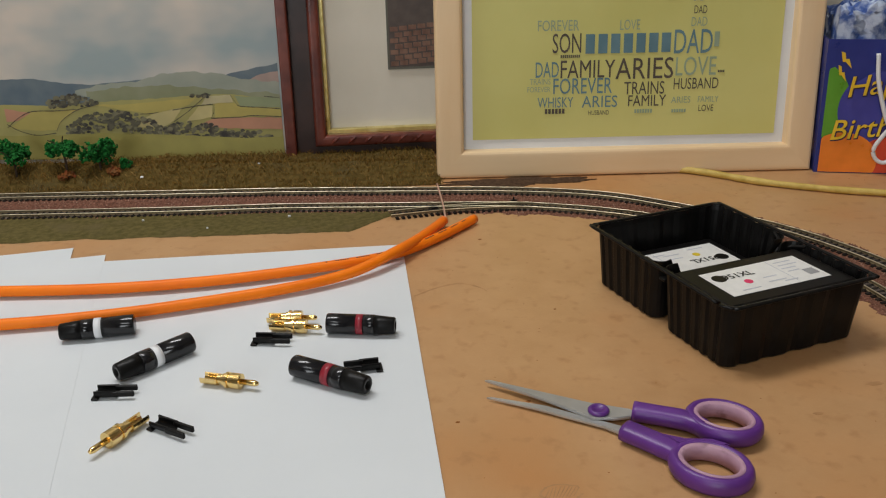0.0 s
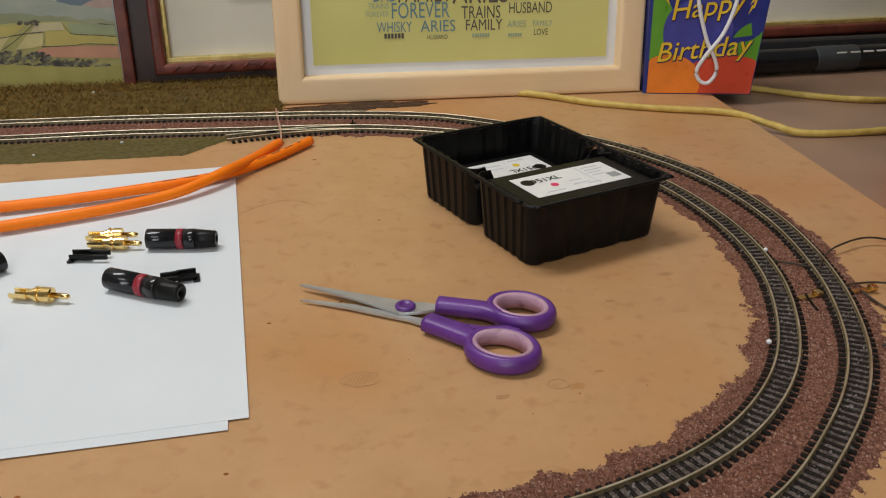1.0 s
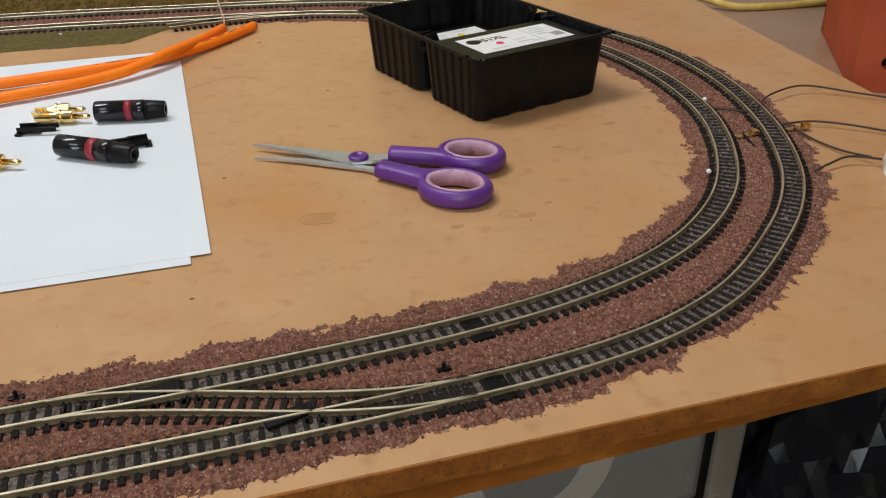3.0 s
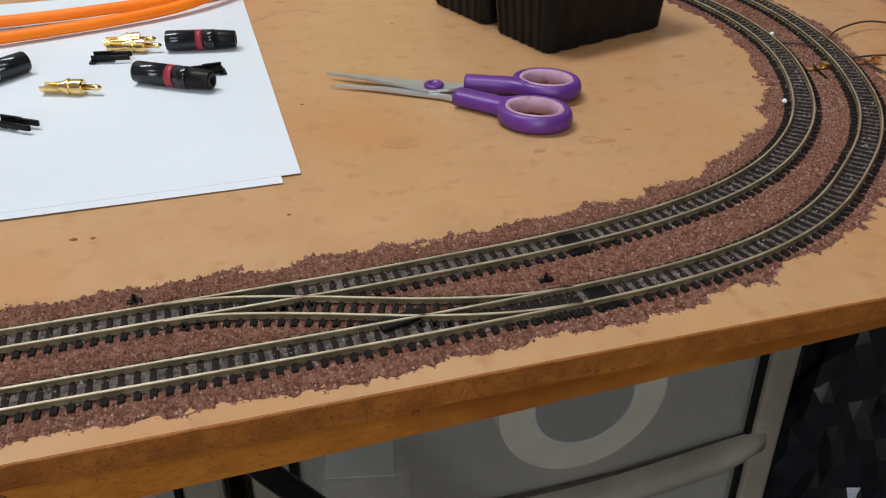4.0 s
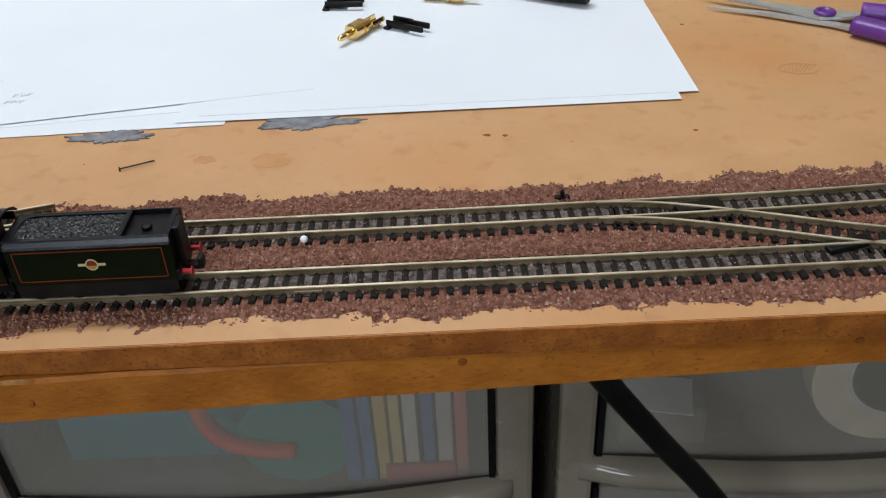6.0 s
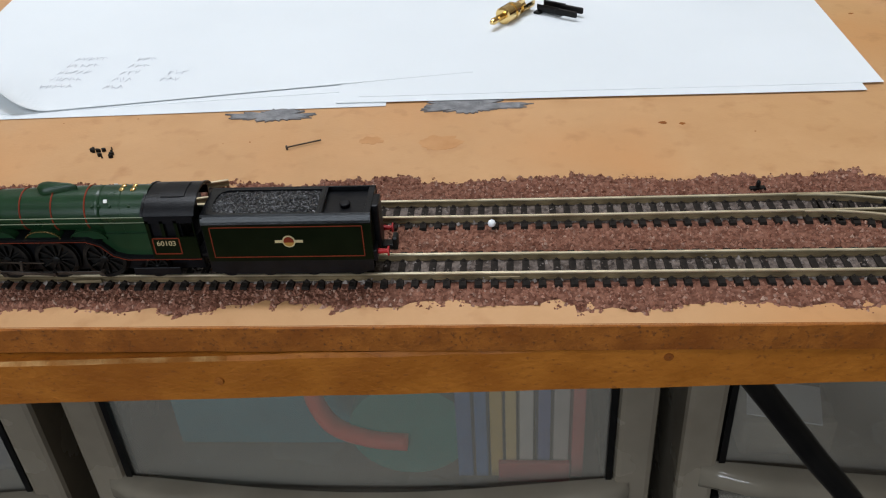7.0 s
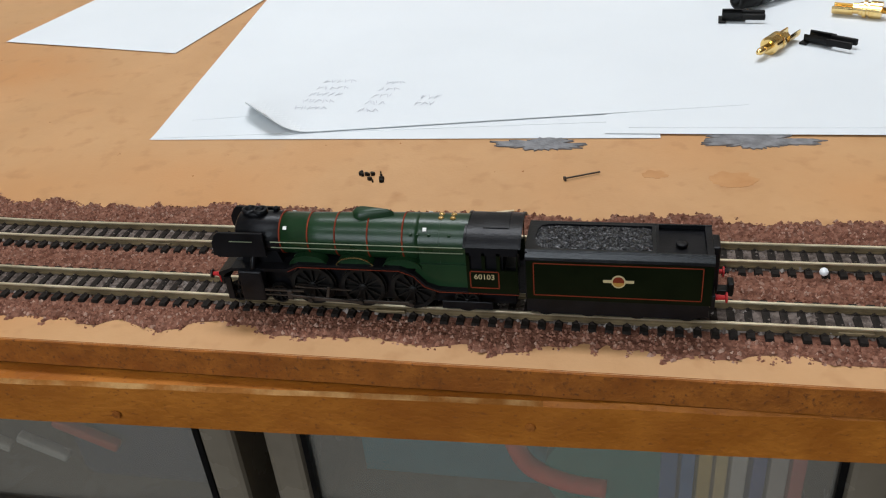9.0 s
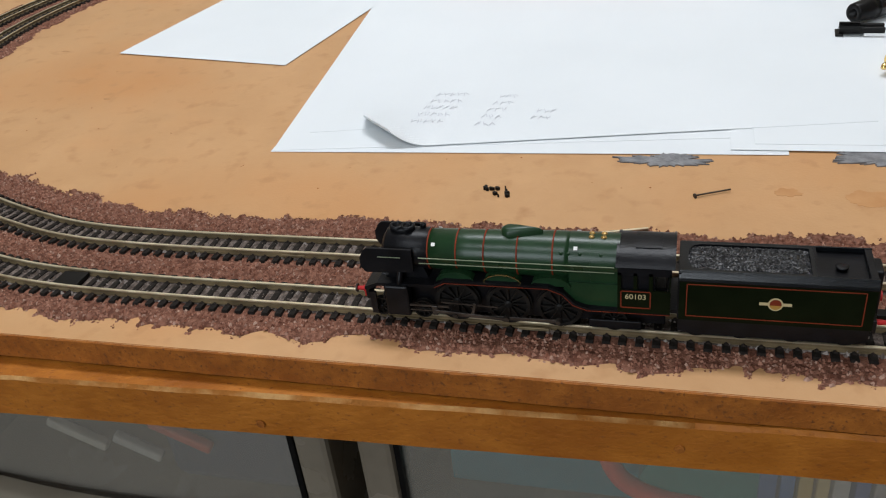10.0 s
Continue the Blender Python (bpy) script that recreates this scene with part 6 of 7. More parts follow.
near_cell = (-TV / 2, -0.0055)
far_cell = (-0.0015, TV / 2)
cell(*near_cell, "pocket")
cell(*far_cell, "pocket")
lip = bmesh.new()
ring_pts = [(-TU / 2, -TV / 2), (TU / 2, -TV / 2), (TU / 2, TV / 2), (-TU / 2, TV / 2)]
path = []
for i, (cx, cy) in enumerate(ring_pts):
    s = 0.006
    sx, sy = (1 if cx > 0 else -1), (1 if cy > 0 else -1)
    a0 = (180, 270, 0, 90)[i]
    for k in range(6):
        a = radians(a0 + 90 * k / 5)
        path.append((cx - sx * s + s * 1.25 * math.cos(a), cy - sy * s + s * 1.25 * math.sin(a), TH))
path.append(path[0])
part("rolled_rim", tube(path, 0.0016, 8, 0.003, lip, 0.55), M_BLACKPL, tray, "rolled outer rim", True)
part("bridge", box(-TU / 2 + 0.003, TU / 2 - 0.003, -0.0062, -0.0008, TH - 0.0105, TH - 0.0085, 0.0008), M_BLACKPL, tray)
for s in (-1, 1):
    part("bridge_end", tube([(s * (TU / 2 - 0.001), -0.016, TH - 0.001), (s * (TU / 2 - 0.005), -0.0065, TH - 0.004), (s * (TU / 2 - 0.012), -0.0035, TH - 0.0085), (s * (TU / 2 - 0.005), 0.0, TH - 0.004), (s * (TU / 2 - 0.001), 0.010, TH - 0.001)], 0.0012, 7, 0.002), M_BLACKPL, tray)


def cartridge(m, label, dot, sx, sy, sz):
    thing = empty("ink_cartridge", m)
    tagged(thing, label, "ink cartridge", "ink cartridges in the tray")
    part("case", box(-sx / 2, sx / 2, -sy / 2, sy / 2, -sz, 0, 0.0012), M_BLACKPL, thing)
    lw, lh = 0.066, 0.030
    lab = part("label", box(-lw / 2, lw / 2, -lh / 2, lh / 2, 0.0001, 0.0003), M_WHITEPR, thing, "white printed paper label")
    part("logo_disc", lathe([(0.0001, 0), (0.0042, 0), (0.0042, 0.0001), (0.0001, 0.0001)], 24, m=pose(-0.026, 0.0062, 0.00035, 0, -90, 0)), M_BLACKPL, lab)
    words("951XL", 0.0075, M_BLACKPL, lab, pose(-0.0135, 0.0058, 0.0005), "label_text", 0, 0, 0.0001)
    part("colour_dot", lathe([(0.0001, 0), (0.0025, 0), (0.0025, 0.0001), (0.0001, 0.0001)], 18, m=pose(-0.0135, -0.0030, 0.0004, 0, -90, 0)), dot, lab)
    bm = bmesh.new()
    for x, y, w in ((-0.003, -0.003, 0.009), (-0.004, -0.0085, 0.012), (-0.024, -0.0115, 0.012), (0.015, 0.0100, 0.012), (0.015, 0.0060, 0.013), (0.014, 0.0020, 0.010), (0.015, -0.002, 0.008), (0.005, -0.011, 0.009)):
        box(x, x + w, y, y + 0.0010, 0.0004, 0.00045, bm=bm)
    part("small_print", bm, M_INK, lab)
    bm = bmesh.new()
    box(0.0235, 0.0305, -0.0095, -0.0025, 0.0004, 0.00045, bm=bm)
    part("grey_square", bm, plain("code_grey", (0.28, 0.28, 0.28)), lab)
    part("divider_line", box(0.0118, 0.0122, -0.0135, 0.0135, 0.0004, 0.00045), M_INK, lab)
    return thing


turn = pose(0.425, 0.3255, 0, 0, 0, 17.0)
cartridge(turn @ pose(0.001, -0.034, 0.0350), "black ink cartridge lying flat with a white label and magenta dot", plain("magenta_dot", (0.70, 0.03, 0.12)), 0.086, 0.048, 0.031)
cartridge(turn @ pose(-0.003, 0.033, 0.0190, 0, 0, 180), "black ink cartridge deep in the tray with a yellow-dotted label", plain("yellow_dot", (0.75, 0.55, 0.03)), 0.078, 0.046, 0.016)

# ---- scissors ----
scis = empty("scissors", pose(0, 0, 0))
tagged(scis, "steel scissors with purple handles lying slightly open on the board", "scissors")
part("blade", prism([(0.2735, 0.2410), (0.276, 0.2405), (0.300, 0.2300), (0.318, 0.2175), (0.336, 0.2055), (0.340, 0.2010), (0.334, 0.1985), (0.324, 0.2085), (0.312, 0.2165), (0.296, 0.2275)], 0.0012, 0.0026, 0.0004), M_STEEL, scis, "polished steel blade")
part("blade", prism([(0.2745, 0.2545), (0.2775, 0.2540), (0.303, 0.2385), (0.322, 0.2270), (0.340, 0.2190), (0.342, 0.2130), (0.330, 0.2120), (0.320, 0.2140), (0.300, 0.2330)], 0.0028, 0.0042, 0.0004), M_STEEL, scis, "polished steel blade")
part("rivet", lathe([(0.0050, 0), (0.0052, 0.0010), (0.0045, 0.0018), (0.0030, 0.0019), (0.0028, 0.0014), (0.0001, 0.0014)], 28, m=pose(0.3240, 0.2185, 0.0042, 0, -90, 0)), M_PURPLE, scis, "round purple rivet cap", True)


def bow(cx, cy, rx, ry, ang, tail, z, name):
    """A handle: a thick loop that runs out into a shank."""
    n_ = 48
    rot = Matrix.Rotation(radians(ang), 3, "Z")
    bm = bmesh.new()
    rings = []
    for k in range(n_):
        a = 2 * math.pi * k / n_
        d = Vector((math.cos(a), math.sin(a), 0))
        c = rot @ Vector((rx * d.x, ry * d.y, 0)) + Vector((cx, cy, z))
        out = (rot @ Vector((d.x / rx, d.y / ry, 0))).normalized()
        ring = []
        for j in range(12):
            b = 2 * math.pi * j / 12
            ring.append(bm.verts.new(c + out * (0.0027 * math.cos(b) + 0.0004) + Vector((0, 0, 0.0043 * math.sin(b)))))
        rings.append(ring)
    for k in range(n_):
        for j in range(12):
            bm.faces.new((rings[k][j], rings[(k + 1) % n_][j], rings[(k + 1) % n_][(j + 1) % 12], rings[k][(j + 1) % 12]))
    line = catmull([(x, y, z) for (x, y), _ in tail], 0.002)
    ws = [w for _, w in tail]
    rr = []
    for i, c in enumerate(line):
        t = i / (len(line) - 1) * (len(ws) - 1)
        w = ws[int(t)] + (ws[min(int(t) + 1, len(ws) - 1)] - ws[int(t)]) * (t - int(t))
        d = (line[min(i + 1, len(line) - 1)] - line[max(i - 1, 0)]).normalized()
        s = Vector((-d.y, d.x, 0))
        rr.append([bm.verts.new(c + s * w * (abs(math.cos(b)) ** 0.7) * (1 if math.cos(b) > 0 else -1) + Vector((0, 0, 0.0040 * (abs(math.sin(b)) ** 0.7) * (1 if math.sin(b) > 0 else -1)))) for b in [2 * math.pi * j / 14 for j in range(14)]])
    for a, b in zip(rr, rr[1:]):
        for j in range(14):
            bm.faces.new((a[j], b[j], b[(j + 1) % 14], a[(j + 1) % 14]))
    bm.faces.new(rr[0]), bm.faces.new(rr[-1][::-1])
    bmesh.ops.recalc_face_normals(bm, faces=bm.faces)
    h_ = part("handle", bm, M_PURPLE, scis, "purple plastic handle", True)
    bm = bmesh.new()
    rings = []
    for k in range(n_):
        a = 2 * math.pi * k / n_
        d = Vector((math.cos(a), math.sin(a), 0))
        c = rot @ Vector((rx * d.x, ry * d.y, 0)) + Vector((cx, cy, z))
        out = (rot @ Vector((d.x / rx, d.y / ry, 0))).normalized()
        rings.append([bm.verts.new(c + out * o + Vector((0, 0, q))) for o, q in ((-0.0018, -0.0043), (-0.0034, -0.0034), (-0.0037, 0.0), (-0.0034, 0.0034), (-0.0016, 0.0044), (-0.0008, 0.0030), (-0.0008, -0.0030))])
    for k in range(n_):
        for j in range(7):
            bm.faces.new((rings[k][j], rings[(k + 1) % n_][j], rings[(k + 1) % n_][(j + 1) % 7], rings[k][(j + 1) % 7]))
    bmesh.ops.recalc_face_normals(bm, faces=bm.faces)
    part("soft_lining", bm, M_PINK, h_, "scuffed pink soft lining", True)


bow(0.3780, 0.2000, 0.0150, 0.0122, -38, [((0.3395, 0.2145), 0.0052), ((0.350, 0.2095), 0.0050), ((0.3615, 0.2035), 0.0052), ((0.368, 0.1950), 0.0040)], 0.0058, "upper")
bow(0.3600, 0.1690, 0.0155, 0.0125, -42, [((0.3315, 0.2010), 0.0056), ((0.338, 0.1940), 0.0056), ((0.3455, 0.1855), 0.0058), ((0.3500, 0.1770), 0.0040)], 0.0048, "lower")
part("web", prism([(0.345, 0.196), (0.356, 0.190), (0.368, 0.188), (0.374, 0.183), (0.366, 0.180), (0.354, 0.183)], 0.0025, 0.0062, 0.0006), M_PURPLE, scis, "purple web between the loops")

# ---- audio plug parts on the paper ----
PZ = 0.0012


def barrel(x0, y0, x1, y1, band, label):
    L = math.hypot(x1 - x0, y1 - y0)
    thing = empty("plug_barrel", pose(x0, y0 - 0.0082, PZ + 0.0058, 0, 0, math.degrees(math.atan2(y1 - y0, x1 - x0))))
    tagged(thing, label, "plug barrel", "plug barrels on the paper")
    part("shell", lathe([(0.0046, 0.0), (0.0056, 0.0002), (0.0058, 0.0008), (0.0058, L * 0.44)], 32), M_GLOSSBLACK, thing, "glossy black shell", True)
    part("band", lathe([(0.0052, L * 0.437), (0.00585, L * 0.438), (0.00585, L * 0.535), (0.0052, L * 0.537)], 32), band, thing, "coloured ring", True)
    part("ribbed_collar", lathe([(0.0058, L * 0.536), (0.0058, L * 0.70), (0.0056, L * 0.705)], 32), M_GLOSSBLACK, thing, smooth=True)
    part("nose", lathe([(0.0056, L * 0.70), (0.0053, L * 0.80), (0.0047, L * 0.985), (0.0043, L), (0.0022, L), (0.0020, L - 0.003), (0.0001, L - 0.003)], 32), M_BLACKPL, thing, "matt black tapered nose with a cable hole", True)
    return thing


barrel(0.0835, 0.3445, 0.0430, 0.3400, M_WHITEPL, "black tapered plug barrel with a white ring lying on paper")
barrel(0.1190, 0.3185, 0.0860, 0.2890, M_WHITEPL, "black tapered plug barrel with a white ring lying on paper")
barrel(0.1935, 0.3310, 0.2320, 0.3230, M_REDBAND, "black tapered plug barrel with a red ring lying on paper")
barrel(0.1775, 0.2850, 0.2150, 0.2600, M_REDBAND, "black tapered plug barrel with a red ring lying on paper")


def gold_pin(x0, y0, x1, y1):
    """The tip is at x1, y1; the open solder cup at x0, y0."""
    L = math.hypot(x1 - x0, y1 - y0)
    thing = empty("gold_plug", pose(x0, y0 - 0.0058, PZ + 0.0040, 0, 0, math.degrees(math.atan2(y1 - y0, x1 - x0))))
    tagged(thing, "gold-plated plug contact with a solder cup lying on paper", "plug contact", "gold plug contacts")
    k = L / 0.031
    part("body", lathe([(0.0016, 0.0085 * k), (0.0026, 0.009 * k), (0.0026, 0.0115 * k), (0.0032, 0.0118 * k), (0.0032, 0.0132 * k), (0.0042, 0.0136 * k), (0.0042, 0.0150 * k), (0.0034, 0.0152 * k), (0.0034, 0.0162 * k), (0.0041, 0.0165 * k), (0.0041, 0.0215 * k), (0.0030, 0.0218 * k)], 28), M_GOLD, thing, smooth=False)
    part("pin", lathe([(0.0015, 0.0216 * k), (0.0016, 0.029 * k), (0.0009, 0.0308 * k), (0.0001, 0.031 * k)], 18), M_GOLD, thing, "centre pin", True)
    bm = bmesh.new()
    rings = []
    for x in (0.0, 0.0092 * k):
        rings.append([bm.verts.new((x, r * math.cos(radians(a)), r * math.sin(radians(a)))) for r, rng in ((0.0034, range(-200, 21, 20)), (0.0026, range(20, -201, -20))) for a in rng])
    m_ = len(rings[0])
    for j in range(m_):
        bm.faces.new((rings[0][j], rings[0][(j + 1) % m_], rings[1][(j + 1) % m_], rings[1][j]))
    bm.faces.new(rings[0]), bm.faces.new(rings[1][::-1])
    bmesh.ops.recalc_face_normals(bm, faces=bm.faces)
    part("solder_cup", bm, M_GOLD, thing, "open half-round solder cup")
    return thing


gold_pin(0.1585, 0.3445, 0.1875, 0.3400)
gold_pin(0.1610, 0.3350, 0.1905, 0.3270)
gold_pin(0.1305, 0.2800, 0.1600, 0.2690)
gold_pin(0.1080, 0.2465, 0.0895, 0.2185)


def clamp_clip(x0, y0, x1, y1):
    L = math.hypot(x1 - x0, y1 - y0)
    thing = empty("cable_clamp", pose(x0, y0 - 0.0035, PZ + 0.0001, 0, 0, math.degrees(math.atan2(y1 - y0, x1 - x0))))
    tagged(thing, "small black plastic cable clamp with two prongs lying on paper", "cable clamp", "cable clamps")
    bm = bmesh.new()
    rings = []
    for x in (0.0, L * 0.55):
        rings.append([bm.verts.new((x, r * math.cos(radians(a)), 0.0036 + r * math.sin(radians(a)))) for r, rng in ((0.0036, range(-200, 21, 20)), (0.0027, range(20, -201, -20))) for a in rng])
    m_ = len(rings[0])
    for j in range(m_):
        bm.faces.new((rings[0][j], rings[0][(j + 1) % m_], rings[1][(j + 1) % m_], rings[1][j]))
    bm.faces.new(rings[0]), bm.faces.new(rings[1][::-1])
    bmesh.ops.recalc_face_normals(bm, faces=bm.faces)
    part("cradle", bm, M_BLACKPL, thing, smooth=False)
    for s in (-1, 1):
        part("prong", box(L * 0.45, L, s * 0.0030 - 0.0009, s * 0.0030 + 0.0009, 0.0014, 0.0044, 0.0006), M_BLACKPL, thing)
    part("foot", box(-0.0016, 0.002, -0.0044, 0.0044, 0.0, 0.0010, 0.0003), M_BLACKPL, thing)


clamp_clip(0.1530, 0.3190, 0.1735, 0.3155)
clamp_clip(0.2215, 0.2815, 0.2030, 0.2800)
clamp_clip(0.0785, 0.2715, 0.0985, 0.2700)
clamp_clip(0.1135, 0.2400, 0.1315, 0.2280)

# ---- orange cables ----
A_PATH = [(x, y - 0.003, z) for x, y, z in [(-0.16, 0.414, 0.006), (-0.09, 0.407, 0.006), (-0.014, 0.399, 0.006), (0.057, 0.394, 0.006), (0.127, 0.398, 0.006), (0.199, 0.412, 0.006), (0.238, 0.428, 0.005), (0.270, 0.457, 0.004), (0.301, 0.491, 0.004)]]
B_PATH = [(x, y - 0.003, z) for x, y, z in [(-0.14, 0.356, 0.006), (-0.06, 0.351, 0.006), (0.003, 0.351, 0.006), (0.051, 0.354, 0.006), (0.098, 0.3615, 0.006), (0.164, 0.378, 0.006), (0.207, 0.395, 0.007), (0.237, 0.419, 0.010), (0.258, 0.4525, 0.007), (0.2785, 0.491, 0.0045)]]
ca = cable("orange_cable", "orange audio cable with dark printing lying across the paper", A_PATH, 0.0035, M_ORANGE, segs=14)
cb = cable("orange_cable", "plain orange audio cable lying across the paper", B_PATH, 0.0035, M_ORANGE, segs=14)
line = catmull(A_PATH, 0.0016)
for k, c in enumerate(line):  # printing along the jacket as plain bars
    if c.x < 0.19 or c.x > 0.292 or k % 9 > 5:
        continue
    d = (line[k] - line[k - 1]).normalized()
    ob = part("printed_bar", box(-0.0006, 0.0006, -0.0004, 0.0004, -0.00005, 0.00012, m=pose(c.x + d.y * 0.0008, c.y - d.x * 0.0008, c.z + 0.00345, 0, 0, math.degrees(math.atan2(d.y, d.x)))), M_INKDARK, ca)
cable("bare_strand", "pale copper wire strand rising from a cable end", [(0.2785, 0.491, 0.0045), (0.2790, 0.505, 0.0065), (0.2785, 0.525, 0.010), (0.2780, 0.552, 0.012)], 0.00075, M_COPPER, "wire", 7)

# ---- drawer towers under the board ----
FY = 0.200


def drawer_tower(x0, x1, label, drop=0.0):
    thing = empty("drawer_tower", pose((x0 + x1) / 2, FY + 0.17, Z0))
    tagged(thing, label, "drawer tower", "plastic drawer towers")
    o = Matrix.Translation((-(x0 + x1) / 2, -FY - 0.17, -Z0))
    for s, (a, b) in enumerate(((x0, x0 + 0.024), (x1 - 0.024, x1))):
        part("side_upright", box(a, b, FY, FY + 0.34, Z0, -0.105 - drop, 0.004, m=o), M_DRAWERFRAME, thing)
    part("top_panel", box(x0 + 0.002, x1 - 0.002, FY + 0.003, FY + 0.338, -0.110 - drop, -0.098 - drop, 0.003, m=o), M_DRAWERFRAME, thing)
    part("back_panel", box(x0 + 0.024, x1 - 0.024, FY + 0.33, FY + 0.336, Z0, -0.110 - drop, m=o), M_DRAWERFRAME, thing)
    top = -0.120 - drop
    for k in range(4):
        hgt = 0.195
        z1, z0 = top - k * hgt, top - (k + 1) * hgt + 0.008
        dr = part("drawer", box(x0 + 0.028, x1 - 0.028, FY + 0.006, FY + 0.010, z0 + 0.004, z1 - 0.004, m=o), M_CLEAR, thing, "smoky translucent drawer front")
        part("drawer_floor", box(x0 + 0.030, x1 - 0.030, FY + 0.010, FY + 0.32, z0 + 0.004, z0 + 0.007, m=o), M_DRAWERFRAME, dr)
        bm = bmesh.new()
        n_ = 26
        sec = [(0.0, 0.0), (-0.010, -0.001), (-0.0155, -0.006), (-0.0155, -0.014), (-0.011, -0.019), (0.0, -0.021)]
        rows_ = []
        for i in range(n_ + 1):
            u = i / n_
            x = x0 + 0.014 + (x1 - x0 - 0.028) * u
            sag = -0.010 * math.sin(math.pi * u) ** 1.5
            bulge = 0.35 + 0.65 * min(1.0, 9 * min(u, 1 - u) + 0.15)
            rows_.append([bm.verts.new((x, FY + 0.004 + a * bulge - 0.006 * math.sin(math.pi * u), z0 + 0.024 + b + sag)) for a, b in sec])
        for a, b in zip(rows_, rows_[1:]):
            for j in range(5):
                bm.faces.new((a[j], b[j], b[j + 1], a[j + 1]))
        bm.faces.new(rows_[0]), bm.faces.new(rows_[-1][::-1])
        bmesh.ops.transform(bm, matrix=o, verts=bm.verts)
        bmesh.ops.recalc_face_normals(bm, faces=bm.faces)
        part("handle_lip", bm, M_DRAWERGREY, dr, "curved glossy grey handle lip", True)
        # black strips along the gaps between drawer front and uprights
        for a, b in ((x0 + 0.025, x0 + 0.029), (x1 - 0.029, x1 - 0.025)):
            part("seal_strip", box(a, b, FY + 0.002, FY + 0.012, z0, z1, m=o), M_BLACKPL, dr)
    return thing


DROP = 0.016  # the middle tower stands lower
drawer_tower(-0.187, 0.186, "grey plastic drawer tower with smoky translucent drawers full of craft supplies", DROP)
drawer_tower(0.202, 0.580, "grey plastic drawer tower with smoky translucent drawers holding a tape reel")
drawer_tower(-0.570, -0.208, "grey plastic drawer tower with smoky translucent drawers", 0.032)
IY = FY + 0.018
FLOOR2 = -0.120 - 0.195 + 0.008 + 0.0075
FLOOR1 = FLOOR2 - DROP
reel = empty("tape_reel", pose(0.429, IY + 0.012, -0.2375))
tagged(reel, "pale cream roll of tape standing in a drawer", "tape reel")
part("tape", lathe([(0.0385, -0.009), (0.0622, -0.009), (0.0622, 0.009), (0.0385, 0.009), (0.0385, -0.009)], 48, m=pose(0, 0, 0, 0, 0, 90)), plain("cream_tape", (0.80, 0.70, 0.52)), reel)
part("core", lathe([(0.0365, -0.0095), (0.0390, -0.0095), (0.0390, 0.0095), (0.0365, 0.0095), (0.0365, -0.0095)], 48, m=pose(0, 0, 0, 0, 0, 90)), M_WHITEPL, reel, "white plastic core")


def drawer_item(name, bm, m_, label, cat):
    return tagged(link(name, bm, m_), label, cat)


drawer_item("storage_case", box(0.245, 0.305, IY + 0.004, IY + 0.06, FLOOR2, -0.2680, 0.004), M_DRAWERFRAME, "grey plastic storage case standing in a drawer", "case")
drawer_item("paper_scrap", box(-0.024, 0.022, -0.016, 0.016, 0, 0.0012, m=pose(0.275, IY + 0.022, -0.2674, 4, 0, -12)), M_WHITEPL, "folded white paper scrap lying on a case in a drawer", "paper")
bm = lathe([(0.012, 0), (0.040, 0.0), (0.040, 0.02), (0.012, 0.02)], 32, m=pose(0.030, IY + 0.002, FLOOR1 + 0.041, 0, 0, 90))
drawer_item("teal_spool", bm, plain("teal_plastic", (0.01, 0.24, 0.19)), "round teal spool standing in a drawer", "spool")
cable("red_cable", "coiled red cable in a drawer", [(-0.035, IY, -0.205), (-0.030, IY, -0.225), (-0.028, IY, -0.248), (-0.018, IY, -0.268), (0.005, IY, -0.279), (0.03, IY, -0.282)], 0.0062, plain("red_insulation", (0.80, 0.09, 0.04)))
for k, (x, w, c) in enumerate(((0.065, 0.010, (0.06, 0.13, 0.30)), (0.077, 0.008, (0.08, 0.17, 0.36)), (0.087, 0.008, (0.55, 0.38, 0.10)), (0.097, 0.007, (0.60, 0.45, 0.18)), (0.106, 0.009, (0.50, 0.47, 0.42)), (0.118, 0.008, (0.10, 0.13, 0.30)), (0.128, 0.010, (0.42, 0.38, 0.34)), (0.140, 0.008, (0.50, 0.12, 0.10)))):
    drawer_item("folder", box(x - 0.004, x + w - 0.004, IY, IY + 0.20, FLOOR1, -0.165 - 0.004 * (k % 3), 0.0008), plain("folder_card", tuple(min(0.85, v * 1.25) for v in c)), "thin coloured card folder standing in a drawer", "folder")
drawer_item("red_packet", box(0.088, 0.135, IY - 0.005, IY - 0.001, FLOOR1, FLOOR1 + 0.018, 0.001), plain("red_card", (0.45, 0.05, 0.045)), "small red packet at the drawer front", "packet")
drawer_item("cyan_sheet", box(-0.14, 0.02, IY + 0.03, IY + 0.036, FLOOR1, -0.178), plain("cyan_card", (0.035, 0.24, 0.29)), "cyan card standing in a drawer", "card")
drawer_item("blue_cloth", box(-0.36, -0.25, IY + 0.012, IY + 0.1, FLOOR2 - 0.032, -0.19, 0.01), plain("blue_grey_cloth", (0.06, 0.075, 0.12)), "folded blue-grey cloth in a drawer", "cloth")
for x, z, l, c in ((-0.405, -0.245, 0.06, (0.70, 0.12, 0.04)), (-0.335, -0.275, 0.05, (0.60, 0.11, 0.05)), (-0.425, -0.285, 0.05, (0.6, 0.57, 0.48)), (-0.375, -0.292, 0.04, (0.6, 0.58, 0.52))):
    drawer_item("hobby_tool", box(-l / 2, l / 2, 0, 0.008, -0.004, 0.004, 0.002, m=pose(x, IY, z, 0, 25, 0)), plain("tool_paint", c), "small coloured hobby tool lying in a drawer", "tool")
